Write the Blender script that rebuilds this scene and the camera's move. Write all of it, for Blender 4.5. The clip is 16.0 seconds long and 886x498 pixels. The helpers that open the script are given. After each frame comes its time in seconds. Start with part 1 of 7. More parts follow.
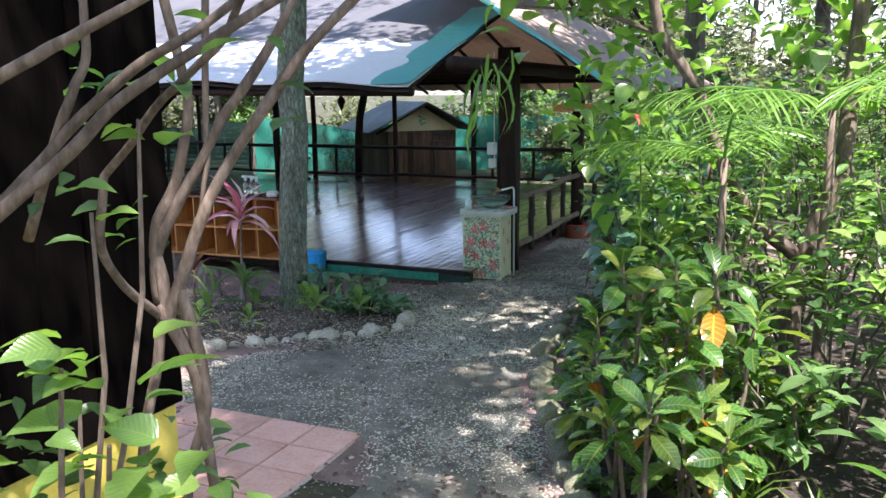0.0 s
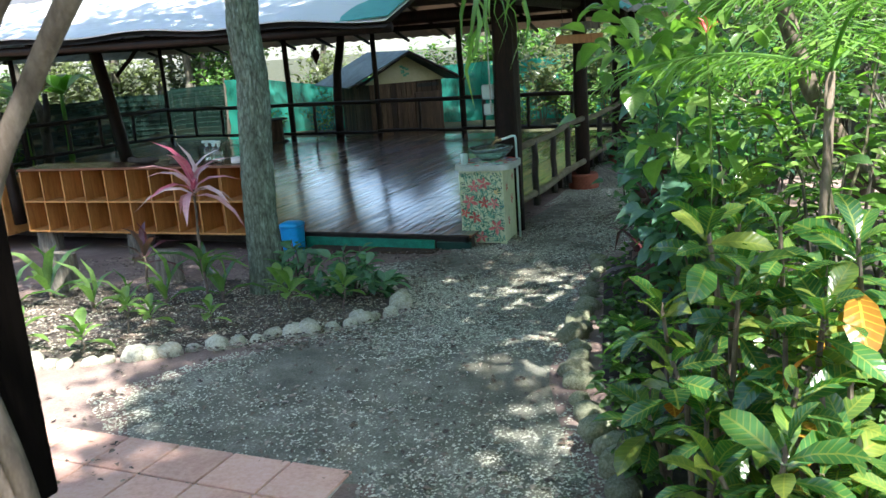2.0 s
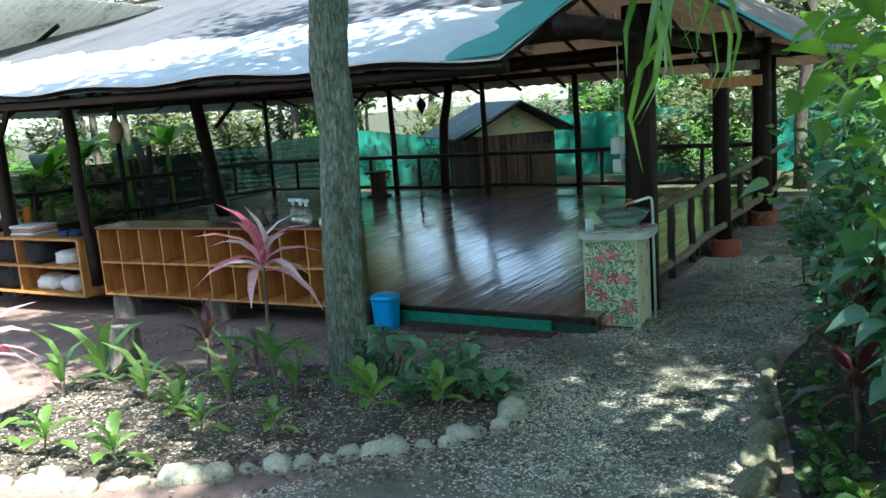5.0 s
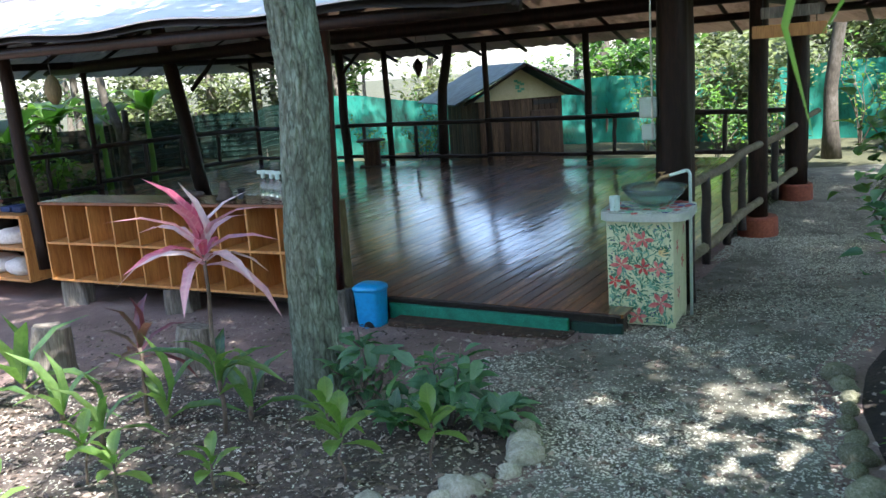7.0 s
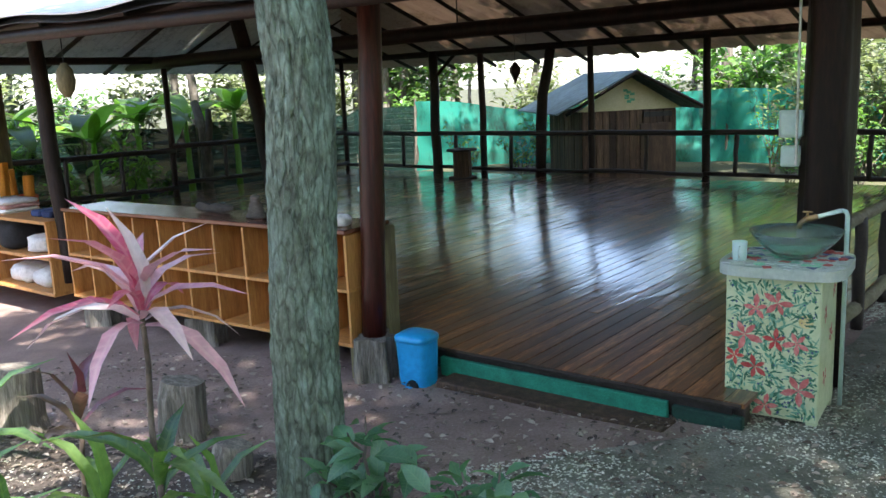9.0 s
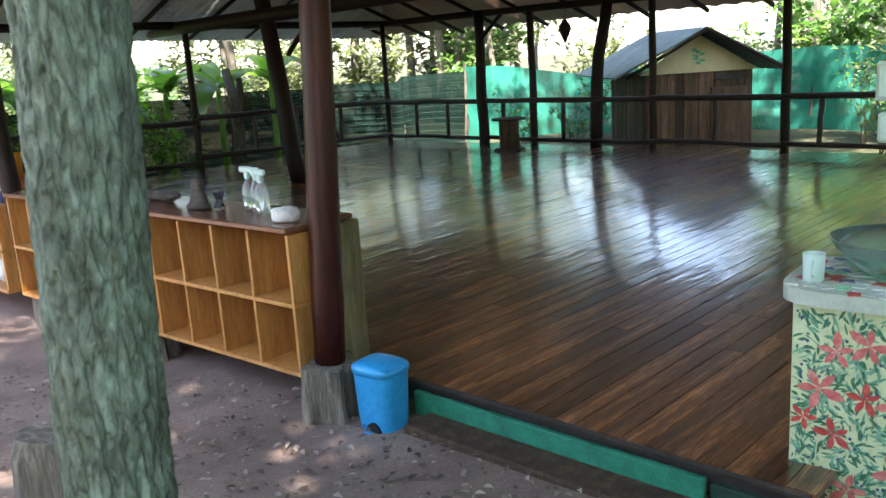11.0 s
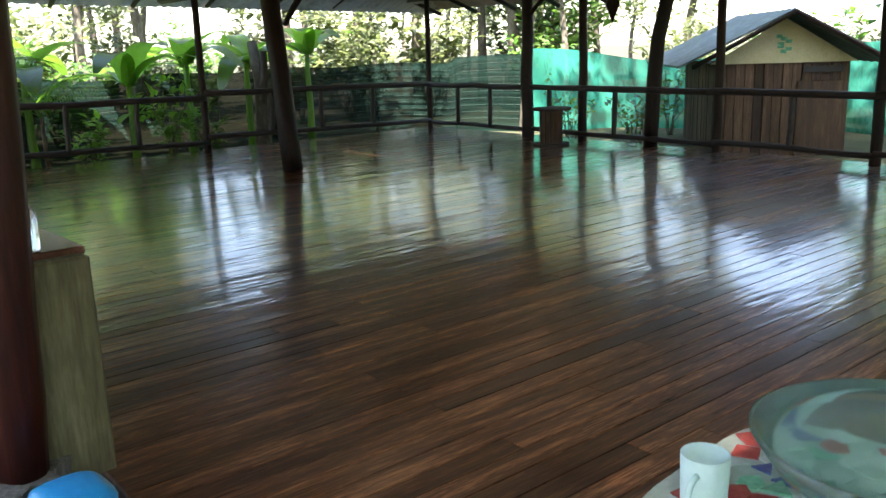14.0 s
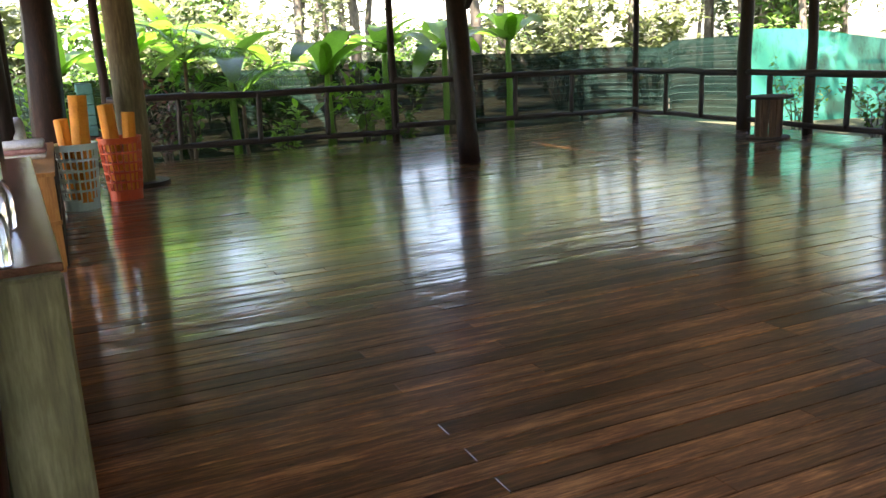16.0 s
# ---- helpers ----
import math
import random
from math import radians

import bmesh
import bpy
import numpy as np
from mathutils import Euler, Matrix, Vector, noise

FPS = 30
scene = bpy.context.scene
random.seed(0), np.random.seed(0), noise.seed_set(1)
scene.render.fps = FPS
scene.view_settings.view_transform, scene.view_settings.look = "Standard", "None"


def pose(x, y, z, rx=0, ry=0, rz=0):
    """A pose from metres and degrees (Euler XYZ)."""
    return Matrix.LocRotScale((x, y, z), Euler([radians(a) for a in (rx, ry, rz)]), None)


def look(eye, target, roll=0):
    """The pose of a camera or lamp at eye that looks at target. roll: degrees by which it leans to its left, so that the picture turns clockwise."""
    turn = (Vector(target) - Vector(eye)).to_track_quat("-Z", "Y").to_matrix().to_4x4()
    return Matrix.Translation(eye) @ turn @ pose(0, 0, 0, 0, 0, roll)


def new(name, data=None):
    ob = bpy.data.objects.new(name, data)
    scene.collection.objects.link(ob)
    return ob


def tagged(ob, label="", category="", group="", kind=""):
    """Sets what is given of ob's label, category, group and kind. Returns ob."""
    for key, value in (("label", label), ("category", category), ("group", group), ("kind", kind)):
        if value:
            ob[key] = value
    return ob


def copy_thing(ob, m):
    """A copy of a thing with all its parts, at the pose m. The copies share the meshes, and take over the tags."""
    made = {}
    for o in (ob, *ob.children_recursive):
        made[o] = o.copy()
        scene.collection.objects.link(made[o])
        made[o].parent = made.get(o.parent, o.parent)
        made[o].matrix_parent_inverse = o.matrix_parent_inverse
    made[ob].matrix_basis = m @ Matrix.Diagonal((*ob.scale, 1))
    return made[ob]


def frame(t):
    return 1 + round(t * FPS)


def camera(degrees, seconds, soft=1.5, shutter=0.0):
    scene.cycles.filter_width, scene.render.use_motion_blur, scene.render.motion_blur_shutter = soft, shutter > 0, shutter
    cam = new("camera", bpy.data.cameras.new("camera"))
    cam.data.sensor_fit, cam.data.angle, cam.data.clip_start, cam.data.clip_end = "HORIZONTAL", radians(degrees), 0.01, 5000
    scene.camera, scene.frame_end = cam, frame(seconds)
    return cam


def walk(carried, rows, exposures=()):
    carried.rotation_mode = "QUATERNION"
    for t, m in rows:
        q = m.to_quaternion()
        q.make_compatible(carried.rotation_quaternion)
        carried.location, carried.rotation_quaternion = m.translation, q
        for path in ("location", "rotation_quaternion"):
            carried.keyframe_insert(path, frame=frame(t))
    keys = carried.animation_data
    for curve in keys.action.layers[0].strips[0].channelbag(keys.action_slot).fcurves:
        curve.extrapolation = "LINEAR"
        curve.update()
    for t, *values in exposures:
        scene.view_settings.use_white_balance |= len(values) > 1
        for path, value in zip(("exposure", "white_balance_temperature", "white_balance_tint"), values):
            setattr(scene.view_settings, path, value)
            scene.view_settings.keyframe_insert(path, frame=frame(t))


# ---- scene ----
cam = camera(55.3, 16.0, shutter=0.25)
PATH = [
    (0, (0.951, -0.836, 2.272), (0.796, 1.122, 1.899), -0.8), 
    (0.5, (0.876, -0.554, 2.239), (0.714, 1.403, 1.861), -1.8), 
    (1, (0.832, -0.207, 2.164), (0.596, 1.741, 1.781), -5.0), 
    (1.5, (0.859, 0.157, 2.114), (0.561, 2.088, 1.685), -6.2), 
    (2, (0.806, 0.477, 2.094), (0.667, 2.415, 1.618), -4.2), 
    (2.5, (0.79, 0.701, 2.071), (0.65, 2.641, 1.608), -3.0), 
    (3, (0.75, 0.98, 2.078), (0.381, 2.9, 1.653), -1.5), 
    (3.5, (0.661, 1.16, 2.085), (0.288, 3.094, 1.738), -2.6), 
    (4, (0.62, 1.364, 2.09), (0.279, 3.308, 1.771), -4.3), 
    (6.5, (0.506, 2.721, 1.94), (0.091, 4.634, 1.533), -3.8), 
    (7, (0.406, 3.067, 1.925), (0.025, 4.987, 1.511), -4.3), 
    (7.5, (0.367, 3.48, 1.846), (-0.06, 5.396, 1.463), -2.8), 
    (8, (0.418, 3.832, 1.876), (-0.126, 5.708, 1.446), -4.0), 
    (8.5, (0.352, 4.159, 1.865), (-0.225, 6.038, 1.494), -3.1), 
    (11, (0.431, 5.896, 1.734), (-0.351, 7.682, 1.292), -3.7), 
    (11.5, (0.452, 6.231, 1.73), (-0.241, 8.06, 1.312), -3.8), 
    (12, (0.587, 6.571, 1.706), (-0.149, 8.383, 1.288), -3.0), 
    (12.5, (0.654, 6.897, 1.677), (-0.128, 8.685, 1.238), -3.2), 
    (13, (0.692, 7.217, 1.657), (-0.129, 8.99, 1.231), -3.7), 
    (13.5, (0.774, 7.571, 1.615), (-0.165, 9.282, 1.18), -2.3), 
    (14, (0.743, 7.899, 1.595), (-0.246, 9.573, 1.128), -1.8), 
    (14.5, (0.721, 8.192, 1.573), (-0.382, 9.797, 1.118), -2.4), 
    (15, (0.754, 8.489, 1.549), (-0.546, 9.936, 1.084), -2.0), 
    (15.5, (0.731, 8.687, 1.537), (-0.634, 10.066, 1.053), -2.6), 
    (16, (0.713, 8.855, 1.526), (-0.689, 10.2, 1.053), -2.9), 
]
walk(cam, [(t, look(eye, target, roll)) for t, eye, target, roll in PATH],
     exposures=[(0.0, 1.95, 6300, 26), (2.0, 2.0, 6250, 10), (4.0, 1.8, 6050, 0), (7.5, 2.4, 6150, 18), (8.5, 2.45, 6300, 16), (11.0, 3.0, 6900, 16), (13.5, 3.1, 6850, 16), (14.5, 3.2, 7150, 20), (16.0, 3.45, 7350, 24)])

# ---- sky and sun ----
SUN_EL, SUN_AZ = 60.0, 150.0          # height over the horizon; compass turn from +y towards +x
world = bpy.data.worlds.new("sky")
scene.world = world
world.use_nodes = True
wn = world.node_tree.nodes
sky = wn.new("ShaderNodeTexSky")
sky.sky_type = "NISHITA"
sky.sun_disc = False
sky.sun_elevation, sky.sun_rotation = radians(SUN_EL), radians(SUN_AZ)
sky.air_density, sky.dust_density = 1.0, 1.2
wn["Background"].inputs["Strength"].default_value = 0.12
world.node_tree.links.new(sky.outputs[0], wn["Background"].inputs["Color"])
sun_data = bpy.data.lights.new("sun", "SUN")
sun_data.energy, sun_data.angle, sun_data.color = 5.0, radians(1.0), (1.0, 0.95, 0.87)
sun = new("sun", sun_data)
a, e = radians(SUN_AZ), radians(SUN_EL)
sun.matrix_world = look((0, 0, 0), (-math.sin(a) * math.cos(e), -math.cos(a) * math.cos(e), -math.sin(e)))
sun.location = (0, 0, 30)

# ---- axes of the pavilion: u along its front, v into its depth ----
PAV = pose(0.38, 8.85, 0, 0, 0, -20)
DECK = 0.165


def uv(u, v, z=0.0):
    return PAV @ Vector((u, v, z))


def ground_z(x, y):
    s = min(max((8.8 - y) * 0.05, -0.12), 0.165)
    return s + 0.012 * noise.noise(Vector((x * 1.3, y * 1.3, 0.0))) + 0.03 * noise.noise(Vector((x * 0.3, y * 0.3, 5.0)))


# ---- materials ----
def nodes_of(name):
    m = bpy.data.materials.new(name)
    m.use_nodes = True
    t = m.node_tree
    return m, t.nodes, t.links, t.nodes["Principled BSDF"]


def ramp(ns, stops):
    r = ns.new("ShaderNodeValToRGB")
    while len(r.color_ramp.elements) < len(stops):
        r.color_ramp.elements.new(0.5)
    for el, (p, c) in zip(r.color_ramp.elements, stops):
        el.position, el.color = p, (*c, 1)
    return r


def surface(name, dark, mid, light, scale=8.0, stretch=(1, 1, 1), rough=0.7, bump=0.3, fine=60.0, metal=0.0, vary=0.25, rough_vary=0.1, dist=0.01, coords="Object", spec=0.5):
    """Mottled surface: noise at two sizes for the colour, relief and gloss, and a change from piece to piece."""
    m, ns, ln, p = nodes_of(name)
    tc, mp = ns.new("ShaderNodeTexCoord"), ns.new("ShaderNodeMapping")
    mp.inputs["Scale"].default_value = stretch
    ln.new(tc.outputs[coords], mp.inputs["Vector"])
    info = ns.new("ShaderNodeObjectInfo")
    shift = ns.new("ShaderNodeVectorMath")
    shift.operation = "MULTIPLY_ADD"
    shift.inputs[1].default_value = (37.0, 53.0, 71.0)
    ln.new(info.outputs["Random"], shift.inputs[0])
    ln.new(mp.outputs[0], shift.inputs[2])
    big, small = ns.new("ShaderNodeTexNoise"), ns.new("ShaderNodeTexNoise")
    for n, s, d in ((big, scale, 5), (small, fine, 6)):
        n.inputs["Scale"].default_value, n.inputs["Detail"].default_value, n.inputs["Roughness"].default_value = s, d, 0.65
        ln.new(shift.outputs[0], n.inputs["Vector"])
    mix = ns.new("ShaderNodeMath")
    mix.operation = "MULTIPLY_ADD"
    mix.inputs[1].default_value = 0.45
    ln.new(small.outputs["Fac"], mix.inputs[0])
    half = ns.new("ShaderNodeMath")
    half.operation = "MULTIPLY"
    half.inputs[1].default_value = 0.55
    ln.new(big.outputs["Fac"], half.inputs[0])
    ln.new(half.outputs[0], mix.inputs[2])
    r = ramp(ns, [(0.33, dark), (0.5, mid), (0.66, light)])
    ln.new(mix.outputs[0], r.inputs[0])
    hsv = ns.new("ShaderNodeHueSaturation")
    val = ns.new("ShaderNodeMapRange")
    val.inputs["To Min"].default_value, val.inputs["To Max"].default_value = 1 - vary, 1 + vary
    ln.new(info.outputs["Random"], val.inputs["Value"])
    ln.new(val.outputs[0], hsv.inputs["Value"])
    ln.new(r.outputs[0], hsv.inputs["Color"])
    ln.new(hsv.outputs[0], p.inputs["Base Color"])
    rr = ns.new("ShaderNodeMapRange")
    rr.inputs["To Min"].default_value, rr.inputs["To Max"].default_value = max(0.02, rough - rough_vary), min(1, rough + rough_vary)
    ln.new(big.outputs["Fac"], rr.inputs["Value"])
    ln.new(rr.outputs[0], p.inputs["Roughness"])
    p.inputs["Metallic"].default_value = metal
    p.inputs["Specular IOR Level"].default_value = spec
    b = ns.new("ShaderNodeBump")
    b.inputs["Strength"].default_value, b.inputs["Distance"].default_value = bump, dist
    ln.new(mix.outputs[0], b.inputs["Height"])
    ln.new(b.outputs[0], p.inputs["Normal"])
    return m


def leaf_material(name, c1, c2, c3, rough=0.4, glow=0.45, thru=(1.3, 1.6, 0.62), veins=0.12):
    """Leaf: a colour per leaf, gloss on top, light let through."""
    m, ns, ln, p = nodes_of(name)
    geo = ns.new("ShaderNodeNewGeometry")
    r = ramp(ns, [(0.05, c1), (0.5, c2), (0.95, c3)])
    ln.new(geo.outputs["Random Per Island"], r.inputs[0])
    n = ns.new("ShaderNodeTexNoise")
    n.inputs["Scale"].default_value = 25
    tc = ns.new("ShaderNodeTexCoord")
    ln.new(tc.outputs["Object"], n.inputs["Vector"])
    hsv = ns.new("ShaderNodeHueSaturation")
    vr = ns.new("ShaderNodeMapRange")
    vr.inputs["To Min"].default_value, vr.inputs["To Max"].default_value = 0.7, 1.3
    ln.new(n.outputs["Fac"], vr.inputs["Value"])
    ln.new(vr.outputs[0], hsv.inputs["Value"])
    ln.new(r.outputs[0], hsv.inputs["Color"])
    blade = ns.new("ShaderNodeAttribute")
    blade.attribute_name = "blade"
    at = ns.new("ShaderNodeSeparateXYZ")
    ln.new(blade.outputs["Vector"], at.inputs[0])

    def calc(op, one, two=0.0):
        c = ns.new("ShaderNodeMath")
        c.operation = op
        for i, q in enumerate((one, two)):
            if isinstance(q, (int, float)):
                c.inputs[i].default_value = q
            else:
                ln.new(q, c.inputs[i])
        return c.outputs[0]

    off = calc("ABSOLUTE", at.outputs[1])
    rib = calc("LESS_THAN", off, 0.014)
    rows = calc("SINE", calc("MULTIPLY", calc("SUBTRACT", at.outputs[0], calc("MULTIPLY", off, 0.8)), 62.0))
    side = calc("GREATER_THAN", rows, 0.82)
    vein = calc("MULTIPLY", calc("MAXIMUM", rib, calc("MULTIPLY", side, 0.7)), veins)
    pale = ns.new("ShaderNodeMixRGB")
    pale.inputs[2].default_value = (min(1, c3[0] * 1.9), min(1, c3[1] * 1.6), c3[2] * 1.3, 1)
    ln.new(vein, pale.inputs[0])
    ln.new(hsv.outputs[0], pale.inputs[1])
    hsv = pale
    ln.new(hsv.outputs[0], p.inputs["Base Color"])
    p.inputs["Roughness"].default_value = rough * 0.85
    p.inputs["Specular IOR Level"].default_value = 0.75
    b = ns.new("ShaderNodeBump")
    b.inputs["Strength"].default_value, b.inputs["Distance"].default_value = 0.3, 0.008
    ln.new(calc("ADD", n.outputs["Fac"], calc("MULTIPLY", rows, 0.12)), b.inputs["Height"])
    ln.new(b.outputs[0], p.inputs["Normal"])
    tr = ns.new("ShaderNodeBsdfTranslucent")
    warm = ns.new("ShaderNodeMixRGB")
    warm.blend_type = "MULTIPLY"
    warm.inputs[0].default_value = 1.0
    warm.inputs[2].default_value = (*thru, 1)
    ln.new(hsv.outputs[0], warm.inputs[1])
    ln.new(warm.outputs[0], tr.inputs["Color"])
    mx = ns.new("ShaderNodeMixShader")
    mx.inputs[0].default_value = glow
    ln.new(p.outputs[0], mx.inputs[1])
    ln.new(tr.outputs[0], mx.inputs[2])
    ln.new(mx.outputs[0], ns["Material Output"].inputs["Surface"])
    return m


def sheet_material(name, c1, c2, thru, rough=0.6, scale=2.0, stretch=(1, 1, 1), bump=0.4, open_share=0.0, spec=0.5):
    """Cloth, netting or sheeting that lets some light through."""
    m = surface(name, c1, c2, c2, scale, stretch, rough, bump, 18.0, vary=0.05, dist=0.02, spec=spec)
    ns, ln = m.node_tree.nodes, m.node_tree.links
    p = ns["Principled BSDF"]
    tr = ns.new("ShaderNodeBsdfTranslucent")
    ln.new(p.inputs["Base Color"].links[0].from_socket, tr.inputs["Color"])
    mx = ns.new("ShaderNodeMixShader")
    mx.inputs[0].default_value = thru
    ln.new(p.outputs[0], mx.inputs[1])
    ln.new(tr.outputs[0], mx.inputs[2])
    last = mx
    if open_share:
        hole = ns.new("ShaderNodeBsdfTransparent")
        m2 = ns.new("ShaderNodeMixShader")
        m2.inputs[0].default_value = open_share
        ln.new(mx.outputs[0], m2.inputs[1])
        ln.new(hole.outputs[0], m2.inputs[2])
        last = m2
    ln.new(last.outputs[0], ns["Material Output"].inputs["Surface"])
    return m


def glass_material(name, tint, rough):
    m, ns, ln, p = nodes_of(name)
    p.inputs["Base Color"].default_value = (*tint, 1)
    p.inputs["Roughness"].default_value = rough
    p.inputs["Transmission Weight"].default_value = 0.9
    p.inputs["IOR"].default_value = 1.45
    return m


M = {}
M["soil"] = surface("soil", (0.03, 0.024, 0.019), (0.085, 0.07, 0.056), (0.18, 0.145, 0.115), 3.0, rough=0.95, bump=0.8, fine=45, vary=0.0, dist=0.03)
# darker copy of soil: the shade under the shrubs is put into its colour
M["shade_soil"] = surface("soil_with_painted_shade", (0.012, 0.01, 0.008), (0.036, 0.029, 0.022), (0.085, 0.065, 0.05), 3.0, rough=0.95, bump=0.8, fine=45, vary=0.0, dist=0.03)
M["mossy_stone"] = surface("mossy_stone", (0.06, 0.07, 0.03), (0.2, 0.21, 0.13), (0.42, 0.42, 0.33), 7, rough=0.95, bump=0.8, fine=40, vary=0.3)
M["dirt"] = surface("trodden_dirt", (0.13, 0.09, 0.074), (0.23, 0.165, 0.14), (0.36, 0.28, 0.24), 1.6, rough=0.95, bump=0.6, fine=70, vary=0.0, dist=0.015)
M["gravel"] = surface("gravel_bed", (0.06, 0.06, 0.044), (0.17, 0.168, 0.13), (0.34, 0.335, 0.275), 3.5, rough=0.9, bump=1.0, fine=85, vary=0.0, dist=0.02)
M["chip"] = surface("white_chips", (0.26, 0.27, 0.2), (0.44, 0.45, 0.36), (0.62, 0.63, 0.53), 6, rough=0.85, bump=0.3, fine=80)
M["stone"] = surface("pale_stone", (0.2, 0.2, 0.145), (0.42, 0.42, 0.33), (0.62, 0.62, 0.53), 5, rough=0.9, bump=0.7, fine=40, vary=0.2)
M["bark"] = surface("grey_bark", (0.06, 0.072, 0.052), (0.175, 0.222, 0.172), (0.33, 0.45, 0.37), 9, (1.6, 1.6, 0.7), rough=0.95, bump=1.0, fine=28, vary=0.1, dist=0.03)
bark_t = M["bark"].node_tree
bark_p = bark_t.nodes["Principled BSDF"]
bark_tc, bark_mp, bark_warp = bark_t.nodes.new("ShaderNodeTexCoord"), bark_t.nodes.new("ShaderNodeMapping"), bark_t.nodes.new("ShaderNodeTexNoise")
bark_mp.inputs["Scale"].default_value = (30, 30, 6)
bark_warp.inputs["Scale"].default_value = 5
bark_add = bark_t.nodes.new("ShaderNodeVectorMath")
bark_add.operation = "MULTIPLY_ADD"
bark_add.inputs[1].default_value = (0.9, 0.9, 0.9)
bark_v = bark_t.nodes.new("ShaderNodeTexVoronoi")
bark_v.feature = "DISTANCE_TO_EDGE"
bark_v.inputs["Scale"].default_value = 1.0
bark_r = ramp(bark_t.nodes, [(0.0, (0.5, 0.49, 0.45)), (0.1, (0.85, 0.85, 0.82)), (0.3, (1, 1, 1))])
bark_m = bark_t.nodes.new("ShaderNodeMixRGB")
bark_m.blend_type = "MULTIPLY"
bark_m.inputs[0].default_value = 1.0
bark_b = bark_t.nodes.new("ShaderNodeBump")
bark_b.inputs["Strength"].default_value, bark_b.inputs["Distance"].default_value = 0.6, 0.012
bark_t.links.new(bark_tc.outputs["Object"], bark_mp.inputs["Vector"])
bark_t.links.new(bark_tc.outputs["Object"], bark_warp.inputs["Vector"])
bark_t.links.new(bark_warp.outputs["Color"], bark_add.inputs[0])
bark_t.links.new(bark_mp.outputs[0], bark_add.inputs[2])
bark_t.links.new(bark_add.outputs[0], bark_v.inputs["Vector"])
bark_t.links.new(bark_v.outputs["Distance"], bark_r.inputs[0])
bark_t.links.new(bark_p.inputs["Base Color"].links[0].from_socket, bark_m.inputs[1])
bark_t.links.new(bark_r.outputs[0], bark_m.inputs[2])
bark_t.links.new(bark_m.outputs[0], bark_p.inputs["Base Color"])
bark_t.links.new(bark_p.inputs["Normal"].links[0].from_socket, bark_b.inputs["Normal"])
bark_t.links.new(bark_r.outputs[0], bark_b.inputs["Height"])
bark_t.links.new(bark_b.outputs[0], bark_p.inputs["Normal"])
M["vine_bark"] = surface("brown_vine_bark", (0.045, 0.034, 0.025), (0.14, 0.108, 0.08), (0.27, 0.22, 0.175), 16, (1, 1, 0.35), rough=0.9, bump=1.0, fine=45, vary=0.15)
M["far_bark"] = surface("forest_bark", (0.03, 0.026, 0.02), (0.09, 0.08, 0.06), (0.2, 0.19, 0.16), 4, (1, 1, 0.4), rough=0.95, bump=0.6, fine=20, vary=0.3)
M["post"] = surface("dark_stained_post", (0.007, 0.0045, 0.0035), (0.015, 0.0085, 0.006), (0.033, 0.016, 0.01), 5, (2, 2, 0.25), rough=0.5, bump=0.5, fine=40, vary=0.25, spec=0.2)
M["red_post"] = surface("red_brown_varnished_post", (0.011, 0.003, 0.002), (0.042, 0.008, 0.005), (0.1, 0.02, 0.011), 4, (2, 2, 0.2), rough=0.36, bump=0.3, fine=30, vary=0.05, spec=0.3)
M["rail"] = surface("dark_rail_log", (0.007, 0.005, 0.004), (0.018, 0.012, 0.009), (0.038, 0.026, 0.019), 6, (1, 1, 1), rough=0.55, bump=0.5, fine=40, vary=0.2)
M["raw_rail"] = surface("weathered_branch_rail", (0.07, 0.06, 0.033), (0.15, 0.132, 0.076), (0.25, 0.225, 0.145), 8, rough=0.8, bump=0.5, fine=40, vary=0.2)
M["log"] = surface("weathered_stump_wood", (0.05, 0.045, 0.036), (0.2, 0.18, 0.145), (0.4, 0.36, 0.3), 6, (4, 4, 0.3), rough=0.95, bump=1.0, fine=30, vary=0.2, dist=0.03)
M["board"] = surface("varnished_deck_board", (0.014, 0.006, 0.003), (0.115, 0.045, 0.019), (0.44, 0.195, 0.08), 3.5, (6, 0.4, 1), rough=0.3, bump=0.15, fine=22, vary=0.7, rough_vary=0.07, dist=0.006)
coat = M["board"].node_tree.nodes["Principled BSDF"]
coat.inputs["Coat Weight"].default_value, coat.inputs["Coat Roughness"].default_value, coat.inputs["Coat IOR"].default_value = 1.0, 0.1, 1.62
coat.inputs["Specular IOR Level"].default_value = 0.2
ripple = M["board"].node_tree.nodes.new("ShaderNodeTexNoise")
ripple.inputs["Scale"].default_value, ripple.inputs["Detail"].default_value = 1.0, 2.0
rip_tc = M["board"].node_tree.nodes.new("ShaderNodeTexCoord")
rip_id = M["board"].node_tree.nodes.new("ShaderNodeObjectInfo")
rip_mp = M["board"].node_tree.nodes.new("ShaderNodeMapping")
rip_mp.inputs["Scale"].default_value = (16.0, 2.6, 1.0)
rip_co = M["board"].node_tree.nodes.new("ShaderNodeVectorMath")
rip_co.operation = "MULTIPLY_ADD"
rip_co.inputs[1].default_value = (91.0, 57.0, 33.0)
M["board"].node_tree.links.new(rip_tc.outputs["Object"], rip_mp.inputs["Vector"])
M["board"].node_tree.links.new(rip_id.outputs["Random"], rip_co.inputs[0])
M["board"].node_tree.links.new(rip_mp.outputs[0], rip_co.inputs[2])
rip_bump = M["board"].node_tree.nodes.new("ShaderNodeBump")
rip_bump.inputs["Strength"].default_value, rip_bump.inputs["Distance"].default_value = 0.5, 0.007
M["board"].node_tree.links.new(rip_co.outputs[0], ripple.inputs["Vector"])
M["board"].node_tree.links.new(ripple.outputs["Fac"], rip_bump.inputs["Height"])
